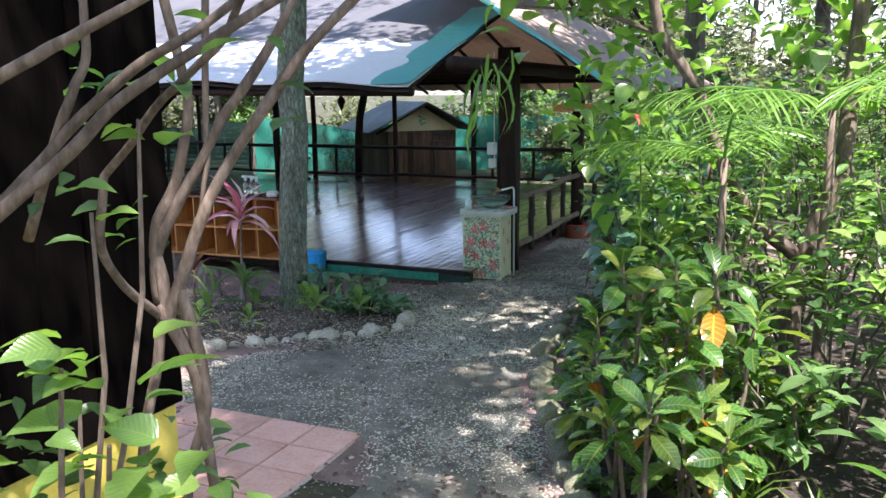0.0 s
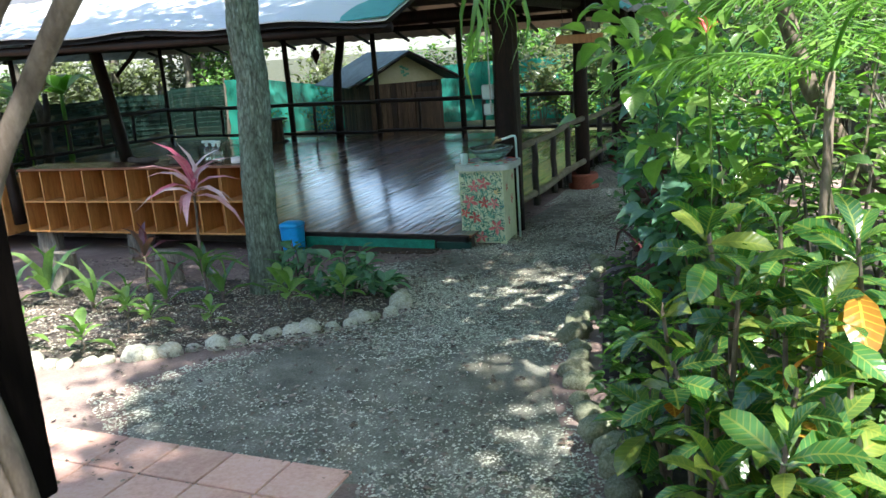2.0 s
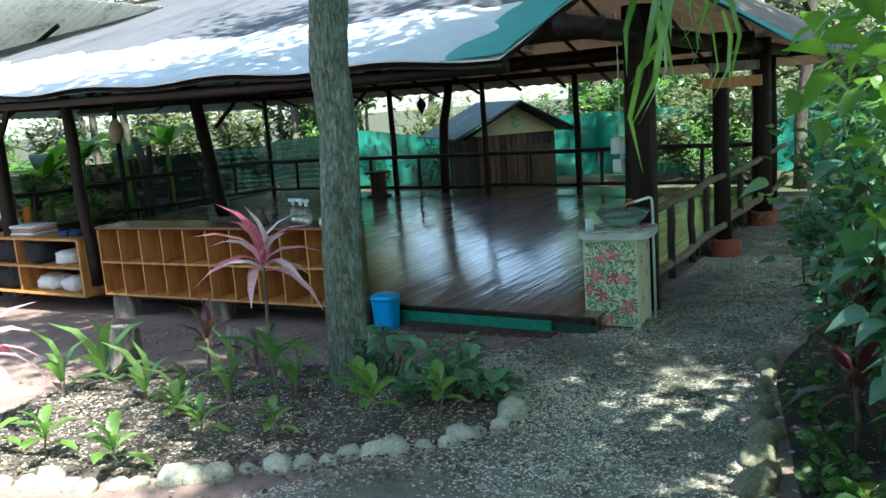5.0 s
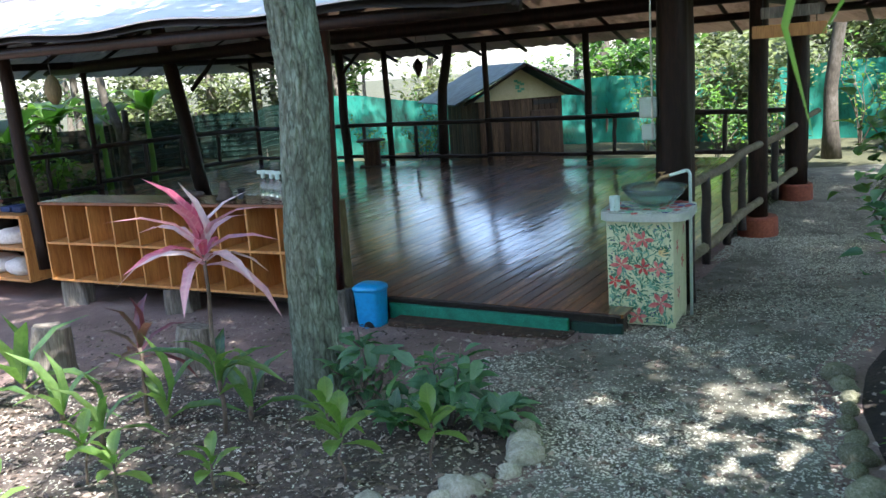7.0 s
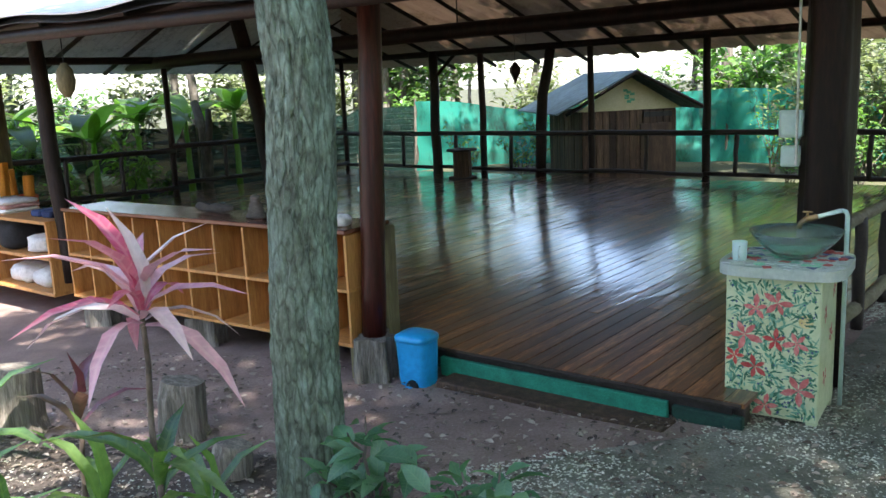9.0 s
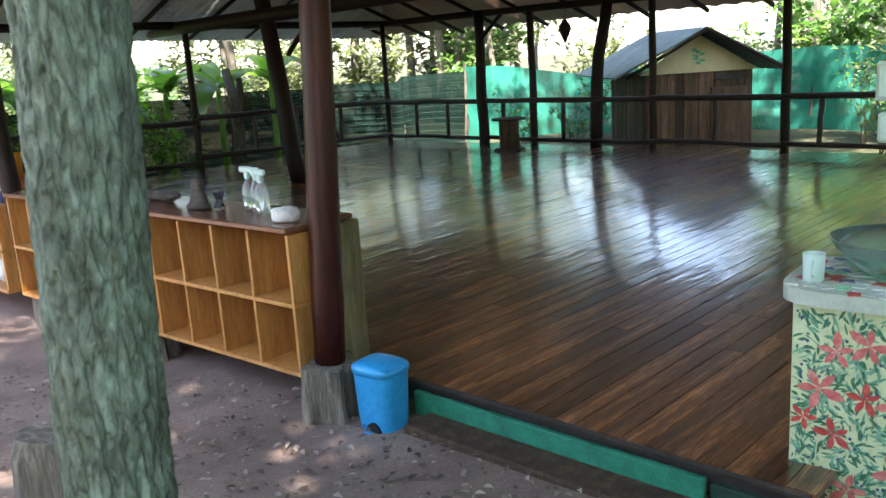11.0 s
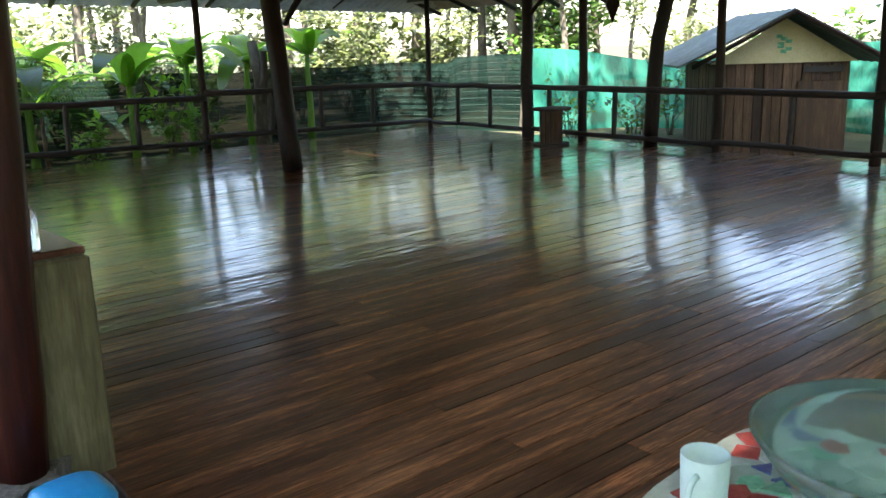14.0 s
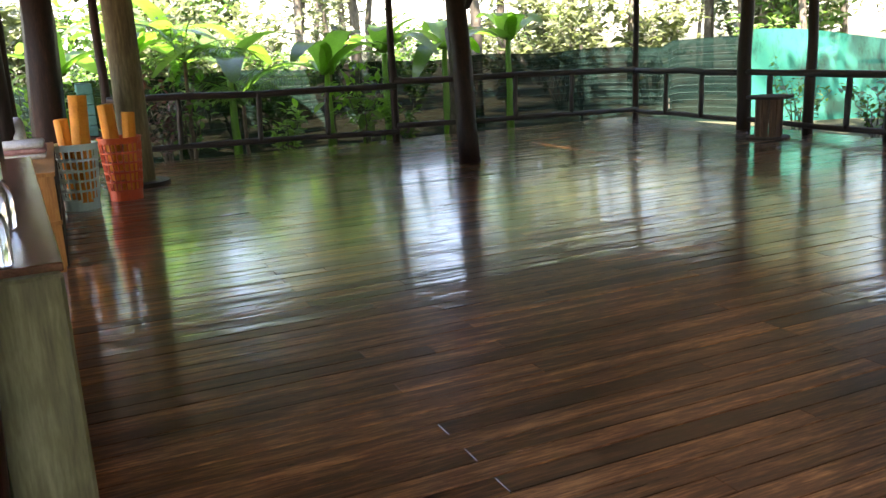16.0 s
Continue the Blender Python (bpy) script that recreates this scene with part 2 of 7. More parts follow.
M["board"].node_tree.links.new(rip_bump.outputs[0], coat.inputs["Coat Normal"])
M["forest_floor"] = surface("forest_floor", (0.02, 0.022, 0.01), (0.045, 0.05, 0.022), (0.09, 0.09, 0.045), 1.2, rough=0.95, bump=0.8, fine=20, vary=0.0, dist=0.05)
M["joist"] = surface("dark_joist", (0.013, 0.01, 0.008), (0.03, 0.023, 0.018), (0.056, 0.043, 0.035), 5, rough=0.9, bump=0.4, fine=30)
M["shelf"] = surface("honey_wood_shelf", (0.25, 0.1, 0.026), (0.46, 0.21, 0.058), (0.6, 0.31, 0.1), 4, (5, 5, 0.5), rough=0.45, bump=0.15, fine=25, vary=0.18)
M["shelf_top"] = surface("red_brown_shelf_top", (0.08, 0.03, 0.018), (0.15, 0.06, 0.034), (0.22, 0.095, 0.055), 3, (0.5, 5, 5), rough=0.22, bump=0.12, fine=25, vary=0.05)
M["raw_slab"] = surface("raw_timber_slab", (0.06, 0.047, 0.02), (0.14, 0.115, 0.05), (0.25, 0.215, 0.11), 3, (3, 3, 0.4), rough=0.75, bump=0.35, fine=18, vary=0.05)
M["shed"] = surface("brown_shed_plank", (0.03, 0.017, 0.01), (0.085, 0.05, 0.029), (0.19, 0.12, 0.07), 3, (5, 5, 0.35), rough=0.85, bump=0.4, fine=20, vary=0.45)
M["shed_roof"] = surface("blue_grey_roof_sheet", (0.05, 0.07, 0.075), (0.1, 0.135, 0.145), (0.19, 0.235, 0.25), 2, rough=0.6, bump=0.3, fine=14, vary=0.05)
M["cream"] = surface("cream_painted_gable", (0.38, 0.35, 0.18), (0.5, 0.46, 0.26), (0.58, 0.54, 0.33), 2, rough=0.8, bump=0.15, fine=30, vary=0.03)
M["dark_net"] = sheet_material("dark_green_shade_cloth", (0.002, 0.008, 0.006), (0.006, 0.02, 0.016), 0.1, 0.85, 1.2, (0.6, 0.6, 9), 0.8, 0.05, spec=0.08)
M["seam"] = surface("pale_green_seam", (0.012, 0.03, 0.024), (0.025, 0.05, 0.04), (0.05, 0.08, 0.07), 9, rough=0.7, bump=0.1)
M["teal_net"] = sheet_material("turquoise_netting", (0.004, 0.1, 0.072), (0.014, 0.26, 0.195), 0.5, 0.8, 3.5, (1, 1, 0.35), 0.9, 0.08)
M["white_sheet"] = sheet_material("white_roof_sheeting", (0.62, 0.63, 0.63), (0.82, 0.83, 0.84), 0.12, 0.5, 1.3, (0.6, 2, 1), 0.6)
M["grey_sheet"] = sheet_material("grey_roof_tarpaulin", (0.04, 0.043, 0.05), (0.11, 0.116, 0.128), 0.03, 0.6, 1.0, (3, 0.5, 1), 0.8, spec=0.25)
M["tan_sheet"] = sheet_material("pale_translucent_roof_sheet", (0.2, 0.155, 0.12), (0.4, 0.33, 0.27), 0.34, 0.6, 1.5, (1, 1, 1), 0.4)
M["teal_edge"] = sheet_material("teal_tarpaulin", (0.03, 0.3, 0.26), (0.08, 0.45, 0.4), 0.25, 0.45, 1.5, (1, 1, 1), 0.5)
M["tin"] = surface("dull_corrugated_tin", (0.16, 0.17, 0.16), (0.4, 0.42, 0.4), (0.62, 0.64, 0.62), 2, rough=0.3, bump=0.2, fine=20, metal=0.7, vary=0.1)
M["tin_sheet"] = sheet_material("worn_corrugated_sheet", (0.22, 0.235, 0.22), (0.6, 0.62, 0.59), 0.42, 0.4, 2.5, (1, 1, 1), 0.4)
M["green_step"] = surface("green_mat", (0.003, 0.09, 0.055), (0.008, 0.19, 0.115), (0.02, 0.28, 0.175), 10, rough=0.7, bump=0.4, fine=120, vary=0.02)
M["dark_mat"] = surface("dark_green_mat", (0.003, 0.02, 0.014), (0.006, 0.04, 0.027), (0.012, 0.065, 0.045), 10, rough=0.8, bump=0.4, fine=120, vary=0.02)
M["blue"] = surface("blue_plastic", (0.006, 0.23, 0.52), (0.012, 0.33, 0.68), (0.02, 0.38, 0.74), 3, rough=0.32, bump=0.03, fine=30, vary=0.02)
M["black"] = surface("black_plastic", (0.008, 0.008, 0.008), (0.012, 0.012, 0.012), (0.02, 0.02, 0.02), 5, rough=0.5, bump=0.05)
M["pad"] = surface("terracotta_painted_concrete", (0.17, 0.045, 0.025), (0.27, 0.075, 0.04), (0.36, 0.11, 0.06), 5, rough=0.75, bump=0.3, fine=40, vary=0.1)
M["plaster"] = surface("painted_cabinet_ground", (0.45, 0.52, 0.28), (0.6, 0.66, 0.4), (0.7, 0.74, 0.5), 6, rough=0.55, bump=0.25, fine=30, vary=0.02)
M["cement"] = surface("pale_green_cement", (0.36, 0.42, 0.36), (0.48, 0.54, 0.47), (0.58, 0.63, 0.56), 8, rough=0.6, bump=0.3, fine=50, vary=0.02)
M["red_paint"] = surface("red_paint", (0.4, 0.03, 0.03), (0.55, 0.07, 0.06), (0.68, 0.17, 0.14), 18, rough=0.5, bump=0.15, vary=0.12)
M["green_paint"] = surface("green_paint", (0.015, 0.1, 0.05), (0.05, 0.22, 0.12), (0.16, 0.4, 0.25), 14, rough=0.5, bump=0.1, vary=0.5)
M["mint_paint"] = surface("mint_paint", (0.08, 0.34, 0.2), (0.2, 0.5, 0.33), (0.38, 0.66, 0.48), 14, rough=0.5, bump=0.1, vary=0.3)
M["pink_paint"] = surface("coral_paint", (0.5, 0.08, 0.08), (0.68, 0.17, 0.16), (0.78, 0.36, 0.32), 22, rough=0.5, bump=0.15, vary=0.1)
M["blue_paint"] = surface("blue_paint", (0.02, 0.04, 0.14), (0.06, 0.09, 0.24), (0.12, 0.16, 0.32), 14, rough=0.4, bump=0.1, vary=0.3)
M["yellow_paint"] = surface("ochre_paint", (0.6, 0.42, 0.12), (0.7, 0.55, 0.25), (0.75, 0.65, 0.35), 14, rough=0.5, bump=0.1, vary=0.05)
M["white_tile"] = surface("white_tile", (0.6, 0.66, 0.62), (0.7, 0.75, 0.72), (0.78, 0.8, 0.78), 8, rough=0.15, bump=0.05, vary=0.06)
M["glass_green"] = glass_material("frosted_green_glass", (0.62, 0.88, 0.79), 0.12)
M["glass"] = glass_material("clear_glass", (0.93, 0.97, 0.95), 0.03)
M["pvc"] = surface("white_plastic", (0.5, 0.68, 0.64), (0.6, 0.77, 0.73), (0.68, 0.82, 0.79), 4, rough=0.4, bump=0.03, vary=0.03)
M["brass"] = surface("dull_brass", (0.14, 0.1, 0.05), (0.27, 0.21, 0.11), (0.38, 0.3, 0.17), 10, rough=0.4, bump=0.15, metal=0.8, vary=0.05)
M["orange"] = surface("orange_foam", (0.6, 0.19, 0.01), (0.75, 0.27, 0.02), (0.8, 0.33, 0.04), 4, rough=0.75, bump=0.1, vary=0.1)
M["red_plastic"] = surface("red_orange_plastic", (0.5, 0.06, 0.012), (0.6, 0.085, 0.02), (0.68, 0.12, 0.03), 4, rough=0.4, bump=0.05, vary=0.03)
M["teal_foam"] = surface("teal_foam", (0.05, 0.2, 0.18), (0.08, 0.28, 0.25), (0.11, 0.34, 0.31), 4, rough=0.8, bump=0.1, vary=0.15)
M["cloth_white"] = surface("off_white_cloth", (0.4, 0.39, 0.36), (0.6, 0.58, 0.54), (0.7, 0.69, 0.66), 5, rough=0.9, bump=0.5, fine=40, vary=0.1)
M["cloth_pink"] = surface("faded_pink_cloth", (0.25, 0.13, 0.12), (0.4, 0.22, 0.2), (0.5, 0.32, 0.28), 5, rough=0.9, bump=0.5, fine=40, vary=0.3)
M["cloth_dark"] = surface("black_cloth", (0.006, 0.006, 0.007), (0.012, 0.012, 0.013), (0.02, 0.02, 0.022), 5, rough=0.95, bump=0.5, fine=40, vary=0.1)
M["cloth_blue"] = surface("navy_cloth", (0.01, 0.02, 0.06), (0.018, 0.032, 0.09), (0.03, 0.05, 0.13), 5, rough=0.9, bump=0.5, fine=40)
M["terracotta"] = surface("terracotta_tile", (0.5, 0.27, 0.2), (0.66, 0.4, 0.31), (0.72, 0.5, 0.42), 4, rough=0.7, bump=0.15, fine=40, vary=0.12)
M["grout"] = surface("grey_grout", (0.3, 0.27, 0.24), (0.42, 0.38, 0.34), (0.5, 0.46, 0.42), 8, rough=0.9, bump=0.3)
M["yellow_wall"] = surface("yellow_painted_wall", (0.58, 0.47, 0.06), (0.7, 0.58, 0.1), (0.76, 0.65, 0.16), 3, rough=0.8, bump=0.2, fine=40, vary=0.02)
# dark brown boards, taken near black: leaf shade on the wall is in the colour
M["dark_wall"] = surface("brown_boards_shade_darkened", (0.0015, 0.0012, 0.001), (0.003, 0.0022, 0.0018), (0.006, 0.0045, 0.0035), 3, (4, 4, 0.4), rough=0.9, bump=0.3, fine=25, vary=0.2, spec=0.04)
M["carved"] = surface("carved_stone_grey", (0.02, 0.015, 0.011), (0.045, 0.036, 0.027), (0.09, 0.075, 0.06), 12, rough=0.85, bump=0.7, fine=50)
M["lamp_glow"] = surface("white_lamp_glass", (0.75, 0.75, 0.75), (0.8, 0.8, 0.8), (0.82, 0.82, 0.82), 4, rough=0.3, bump=0.0)
L = {}
L["shrub"] = leaf_material("shrub_leaf", (0.05, 0.11, 0.04), (0.09, 0.185, 0.068), (0.165, 0.275, 0.1), rough=0.32)
L["bright"] = leaf_material("young_leaf", (0.1, 0.2, 0.05), (0.16, 0.285, 0.07), (0.24, 0.37, 0.1), rough=0.33, glow=0.5)
L["blue_green"] = leaf_material("blue_green_leaf", (0.06, 0.15, 0.095), (0.11, 0.235, 0.155), (0.19, 0.33, 0.22), rough=0.3)
L["croton"] = leaf_material("croton_leaf", (0.028, 0.09, 0.028), (0.058, 0.165, 0.04), (0.18, 0.22, 0.045), rough=0.2, glow=0.35, veins=0.4)
L["orange_leaf"] = leaf_material("ageing_croton_leaf", (0.2, 0.06, 0.012), (0.3, 0.13, 0.02), (0.35, 0.25, 0.04), rough=0.25, glow=0.3, thru=(1.3, 1.0, 0.5), veins=0.7)
L["pink"] = leaf_material("pink_cordyline_leaf", (0.5, 0.06, 0.14), (0.64, 0.34, 0.38), (0.68, 0.6, 0.57), rough=0.35, glow=0.3, thru=(1.1, 0.75, 0.85))
L["wine"] = leaf_material("wine_leaf", (0.09, 0.012, 0.025), (0.15, 0.04, 0.05), (0.1, 0.08, 0.05), rough=0.35, glow=0.3, thru=(1.3, 0.8, 0.8))
L["palm"] = leaf_material("palm_leaf", (0.05, 0.13, 0.03), (0.09, 0.21, 0.045), (0.17, 0.31, 0.07), glow=0.4)
L["forest"] = leaf_material("forest_leaf", (0.085, 0.11, 0.062), (0.14, 0.172, 0.1), (0.23, 0.265, 0.165), rough=0.32, glow=0.5, thru=(1.25, 1.35, 0.85))
L["litter"] = leaf_material("dry_fallen_leaf", (0.025, 0.018, 0.013), (0.1, 0.072, 0.052), (0.4, 0.35, 0.29), rough=0.8, glow=0.1, thru=(1.2, 1.0, 0.7), veins=0.2)
L["canopy"] = leaf_material("canopy_leaf", (0.09, 0.15, 0.05), (0.12, 0.2, 0.07), (0.17, 0.26, 0.1), rough=0.35, glow=0.65, thru=(1.5, 1.7, 0.9))
L["grass"] = leaf_material("strap_leaf", (0.03, 0.08, 0.015), (0.06, 0.13, 0.02), (0.11, 0.18, 0.04), glow=0.4)
L["banana"] = leaf_material("banana_leaf", (0.075, 0.17, 0.04), (0.12, 0.24, 0.055), (0.17, 0.3, 0.08), rough=0.35, glow=0.5)


# ---- building blocks ----
def link(name, mesh, material, parent=None, m=None, label=""):
    ob = new(name, mesh)
    if material:
        mesh.materials.append(material) if not mesh.materials else None
    if parent:
        ob.parent = parent
    if m is not None:
        ob.matrix_local = m
    if label:
        ob["label"] = label
    return ob


def part(name, bm, material, parent=None, label="", m=None, smooth=False):
    me = bpy.data.meshes.new(name)
    bmesh.ops.recalc_face_normals(bm, faces=bm.faces)
    bm.to_mesh(me)
    bm.free()
    if smooth:
        me.shade_smooth()
    return link(name, me, material, parent, m, label)


def thing(name, m, label, category, group="", kind=""):
    ob = new(name)
    ob.empty_display_size = 0.1
    ob.matrix_world = m
    return tagged(ob, label, category, group, kind)


def box(bm, c, s, m=None, bevel=0.0):
    """A box with its middle at c and sides s; bevelled edges."""
    r = bmesh.ops.create_cube(bm, size=1.0)
    vs = r["verts"]
    bmesh.ops.scale(bm, verts=vs, vec=s)
    if bevel:
        es = list({e for v in vs for e in v.link_edges})
        out = bmesh.ops.bevel(bm, geom=es, offset=bevel, segments=1, affect="EDGES", profile=0.5)
        vs = list({v for f in out["faces"] for v in f.verts} | {v for v in vs if v.is_valid})
    bmesh.ops.translate(bm, verts=vs, vec=c)
    if m is not None:
        bmesh.ops.transform(bm, matrix=m, verts=vs)
    return vs


def boxed(c, s, bevel=0.0):
    bm = bmesh.new()
    box(bm, c, s, None, bevel)
    return bm


def tube(bm, pts, radii, seg=8, rough=0.0, flute=0.0, caps=True):
    """A tapered, bent round bar through pts."""
    pts = [Vector(p) for p in pts]
    rings, side = [], None
    for i, p in enumerate(pts):
        d = (pts[min(i + 1, len(pts) - 1)] - pts[max(i - 1, 0)]).normalized()
        if side is None:
            side = d.orthogonal().normalized()
        side = (side - d * side.dot(d)).normalized()
        other = d.cross(side)
        r, ring = radii[i], []
        for k in range(seg):
            t = 2 * math.pi * k / seg
            rr = r * (1 + rough * noise.noise(p * 2.7 + Vector((math.cos(t), math.sin(t), 0)) * 1.7) + flute * math.cos(5 * t + i * 0.3))
            ring.append(bm.verts.new(p + side * (math.cos(t) * rr) + other * (math.sin(t) * rr)))
        rings.append(ring)
    for r0, r1 in zip(rings, rings[1:]):
        for k in range(seg):
            bm.faces.new((r0[k], r0[(k + 1) % seg], r1[(k + 1) % seg], r1[k]))
    if caps:
        bm.faces.new(list(reversed(rings[0])))
        bm.faces.new(rings[-1])
    return bm


def wavy(p0, p1, n, amp, seed):
    """Points of a crooked line from p0 to p1."""
    p0, p1 = Vector(p0), Vector(p1)
    out = []
    for i in range(n + 1):
        t = i / n
        w = Vector((noise.noise(Vector((seed, t * 3, 0))), noise.noise(Vector((seed, t * 3, 7))), noise.noise(Vector((seed, t * 3, 13)))))
        out.append(p0.lerp(p1, t) + w * amp * math.sin(math.pi * min(1, max(0.0, t * 0.94 + 0.03))))
    return out


def lathe(profile, seg=24):
    """A turned body from (radius, height) pairs."""
    bm = bmesh.new()
    rings = [[bm.verts.new((r * math.cos(2 * math.pi * k / seg), r * math.sin(2 * math.pi * k / seg), z)) for k in range(seg)] for r, z in profile]
    for r0, r1 in zip(rings, rings[1:]):
        for k in range(seg):
            bm.faces.new((r0[k], r0[(k + 1) % seg], r1[(k + 1) % seg], r1[k]))
    bm.faces.new(list(reversed(rings[0])))
    bm.faces.new(rings[-1])
    return bm


def sheet(nu, nv, fn):
    """A grid surface, fn(s, t) -> place."""
    bm = bmesh.new()
    g = [[bm.verts.new(fn(i / nu, j / nv)) for j in range(nv + 1)] for i in range(nu + 1)]
    for i in range(nu):
        for j in range(nv):
            bm.faces.new((g[i][j], g[i + 1][j], g[i + 1][j + 1], g[i][j + 1]))
    return bm


def thick(bm, d):
    """Gives a sheet its thickness."""
    bmesh.ops.recalc_face_normals(bm, faces=bm.faces)
    bmesh.ops.solidify(bm, geom=bm.faces[:], thickness=d)
    return bm


# leaf outlines: (along, half width, lift) for the sides, folded on the midrib
OVATE = [(0.0, 0.01, 0.0), (0.2, 0.19, 0.04), (0.45, 0.245, 0.05), (0.75, 0.14, 0.01), (1.0, 0.0, -0.1)]
BROAD = [(0.0, 0.02, 0.0), (0.12, 0.05, 0.03), (0.4, 0.16, 0.06), (0.68, 0.2, 0.02), (0.88, 0.13, -0.06), (1.0, 0.0, -0.14)]
HEART = [(0.0, 0.07, 0.0), (0.09, 0.26, 0.03), (0.27, 0.36, 0.05), (0.52, 0.3, 0.03), (0.8, 0.13, -0.05), (1.0, 0.0, -0.14)]
LANCE = [(0.0, 0.02, 0.0), (0.35, 0.085, 0.06), (0.7, 0.075, -0.02), (1.0, 0.0, -0.28)]
CANE = [(0.0, 0.025, 0.0), (0.2, 0.062, 0.08), (0.45, 0.085, 0.06), (0.75, 0.062, -0.1), (1.0, 0.0, -0.36)]
STRAP = [(0.0, 0.03, 0.0), (0.3, 0.04, 0.1), (0.65, 0.03, 0.05), (1.0, 0.0, -0.22)]
NEEDLE = [(0.0, 0.012, 0.0), (0.4, 0.02, 0.0), (0.75, 0.015, -0.05), (1.0, 0.0, -0.16)]


def leaf_parts(shape, fold=0.3):
    verts, faces, n = [], [], len(shape)
    for a, w, z in shape:
        verts += [(a, -w, z + fold * w), (a, 0.0, z), (a, w, z + fold * w)]
    for i in range(n - 1):
        k = 3 * i
        faces += [(k, k + 3, k + 4, k + 1), (k + 1, k + 4, k + 5, k + 2)]
    return np.array(verts), np.array(faces)


def leaf_mesh(name, items, shape, fold=0.3):
    """One mesh of many leaves. items: rows of place (3), way (3), length, twist."""
    v0, f0 = leaf_parts(shape, fold)
    it = np.asarray(items, float)
    n = len(it)
    x = it[:, 3:6] / np.maximum(np.linalg.norm(it[:, 3:6], axis=1, keepdims=True), 1e-6)
    up = np.tile((0.0, 0.0, 1.0), (n, 1))
    up[np.abs(x[:, 2]) > 0.95] = (1.0, 0.0, 0.0)
    y = np.cross(up, x)
    y /= np.linalg.norm(y, axis=1, keepdims=True)
    z = np.cross(x, y)
    c, s = np.cos(it[:, 7])[:, None], np.sin(it[:, 7])[:, None]
    y, z = c * y + s * z, c * z - s * y
    pts = it[:, None, :3] + it[:, None, 6:7] * (v0[None, :, 0:1] * x[:, None] + v0[None, :, 1:2] * y[:, None] + v0[None, :, 2:3] * z[:, None])
    pts = pts.reshape(-1, 3)
    faces = (f0[None] + (np.arange(n) * len(v0))[:, None, None]).reshape(-1, 4)
    me = bpy.data.meshes.new(name)
    me.vertices.add(len(pts))
    me.vertices.foreach_set("co", pts.ravel().astype(np.float32))
    me.loops.add(faces.size)
    me.loops.foreach_set("vertex_index", faces.ravel().astype(np.int32))
    me.polygons.add(len(faces))
    me.polygons.foreach_set("loop_start", np.arange(0, faces.size, 4, dtype=np.int32))
    me.update(calc_edges=True)
    me.validate()
    along_across = me.attributes.new("blade", "FLOAT_VECTOR", "POINT")
    along_across.data.foreach_set("vector", np.tile(v0 * (1, 1, 0), (n, 1)).ravel().astype(np.float32))
    me.shade_smooth()
    return me


RNG = np.random.default_rng(7)


def aim(el_low, el_high, az=None, spread=math.pi):
    """A way with a random compass turn and a rise between two angles in degrees."""
    t = RNG.uniform(-spread, spread) + (az or 0.0)
    e = radians(RNG.uniform(el_low, el_high))
    return np.array((math.cos(t) * math.cos(e), math.sin(t) * math.cos(e), math.sin(e)))

# ---- ground ----
def spaced(n, near, far):
    """Steps that are fine near the middle and wide far out."""
    t = np.linspace(-1, 1, n)
    k = math.asinh(far / near)
    return near * np.sinh(t * k)


def ground_sheet():
    xs, ys = spaced(150, 1.6, 300), spaced(170, 2.2, 300) + 6.0
    bm = bmesh.new()
    g = [[bm.verts.new((x, y, ground_z(x, y) if abs(x) < 40 and abs(y) < 50 else -0.1)) for y in ys] for x in xs]
    for i in range(len(xs) - 1):
        for j in range(len(ys) - 1):
            bm.faces.new((g[i][j], g[i + 1][j], g[i + 1][j + 1], g[i][j + 1]))
    return bm


tagged(part("ground", ground_sheet(), M["forest_floor"], smooth=True), "dark forest floor with fallen leaves", "ground", kind="structure")


def dirt_patch(s, t):
    x, y = -10.5 + 16.5 * s, 3.3 + 9.5 * t
    y += (1 - t) * (0.9 * noise.noise(Vector((x * 0.45, 1.0, 7.0))) + 0.25 * noise.noise(Vector((x * 1.7, 4.0, 7.0))))
    x += (1 - s) * 0.9 * noise.noise(Vector((2.0, y * 0.5, 3.0)))
    edge = s in (0.0, 1.0) or t in (0.0, 1.0)
    return (x, y, ground_z(x, y) + (-0.05 if edge else 0.007))


tagged(part("earth_path", sheet(120, 80, dirt_patch), M["dirt"], smooth=True), "pinkish brown trodden earth before the deck", "path", kind="structure")

BED_EDGE = [(-3.6, 5.55), (-2.9, 5.62), (-2.1, 5.6), (-1.45, 5.78), (-0.95, 6.0), (-0.5, 6.14), (-0.2, 6.36), (-0.02, 6.68), (-0.02, 7.0), (-0.13, 7.28), (-0.45, 7.42), (-0.85, 7.45)]


def along(line, t):
    """The place a share t along a broken line."""
    seg = [math.dist(a, b) for a, b in zip(line, line[1:])]
    d = t * sum(seg)
    for (a, b), s in zip(zip(line, line[1:]), seg):
        if d <= s:
            return Vector(a).lerp(Vector(b), d / s)
        d -= s
    return Vector(line[-1])


def path_left(y):
    return float(np.interp(y, [-6, 3.95, 4.0, 5.0, 5.6, 6.1, 6.6, 7.0, 7.5, 8.0, 9.0, 12, 18], [0.0, 0.1, -1.0, -1.7, -1.2, -0.55, 0.0, 0.0, -0.3, -0.9, 0.5, 1.6, 3.6]))


def path_right(y):
    return float(np.interp(y, [-6, 3.5, 5, 7.4, 8.0, 9.5, 12, 16, 18], [1.15, 1.2, 1.2, 1.5, 1.7, 2.5, 3.2, 4.3, 5.0]))


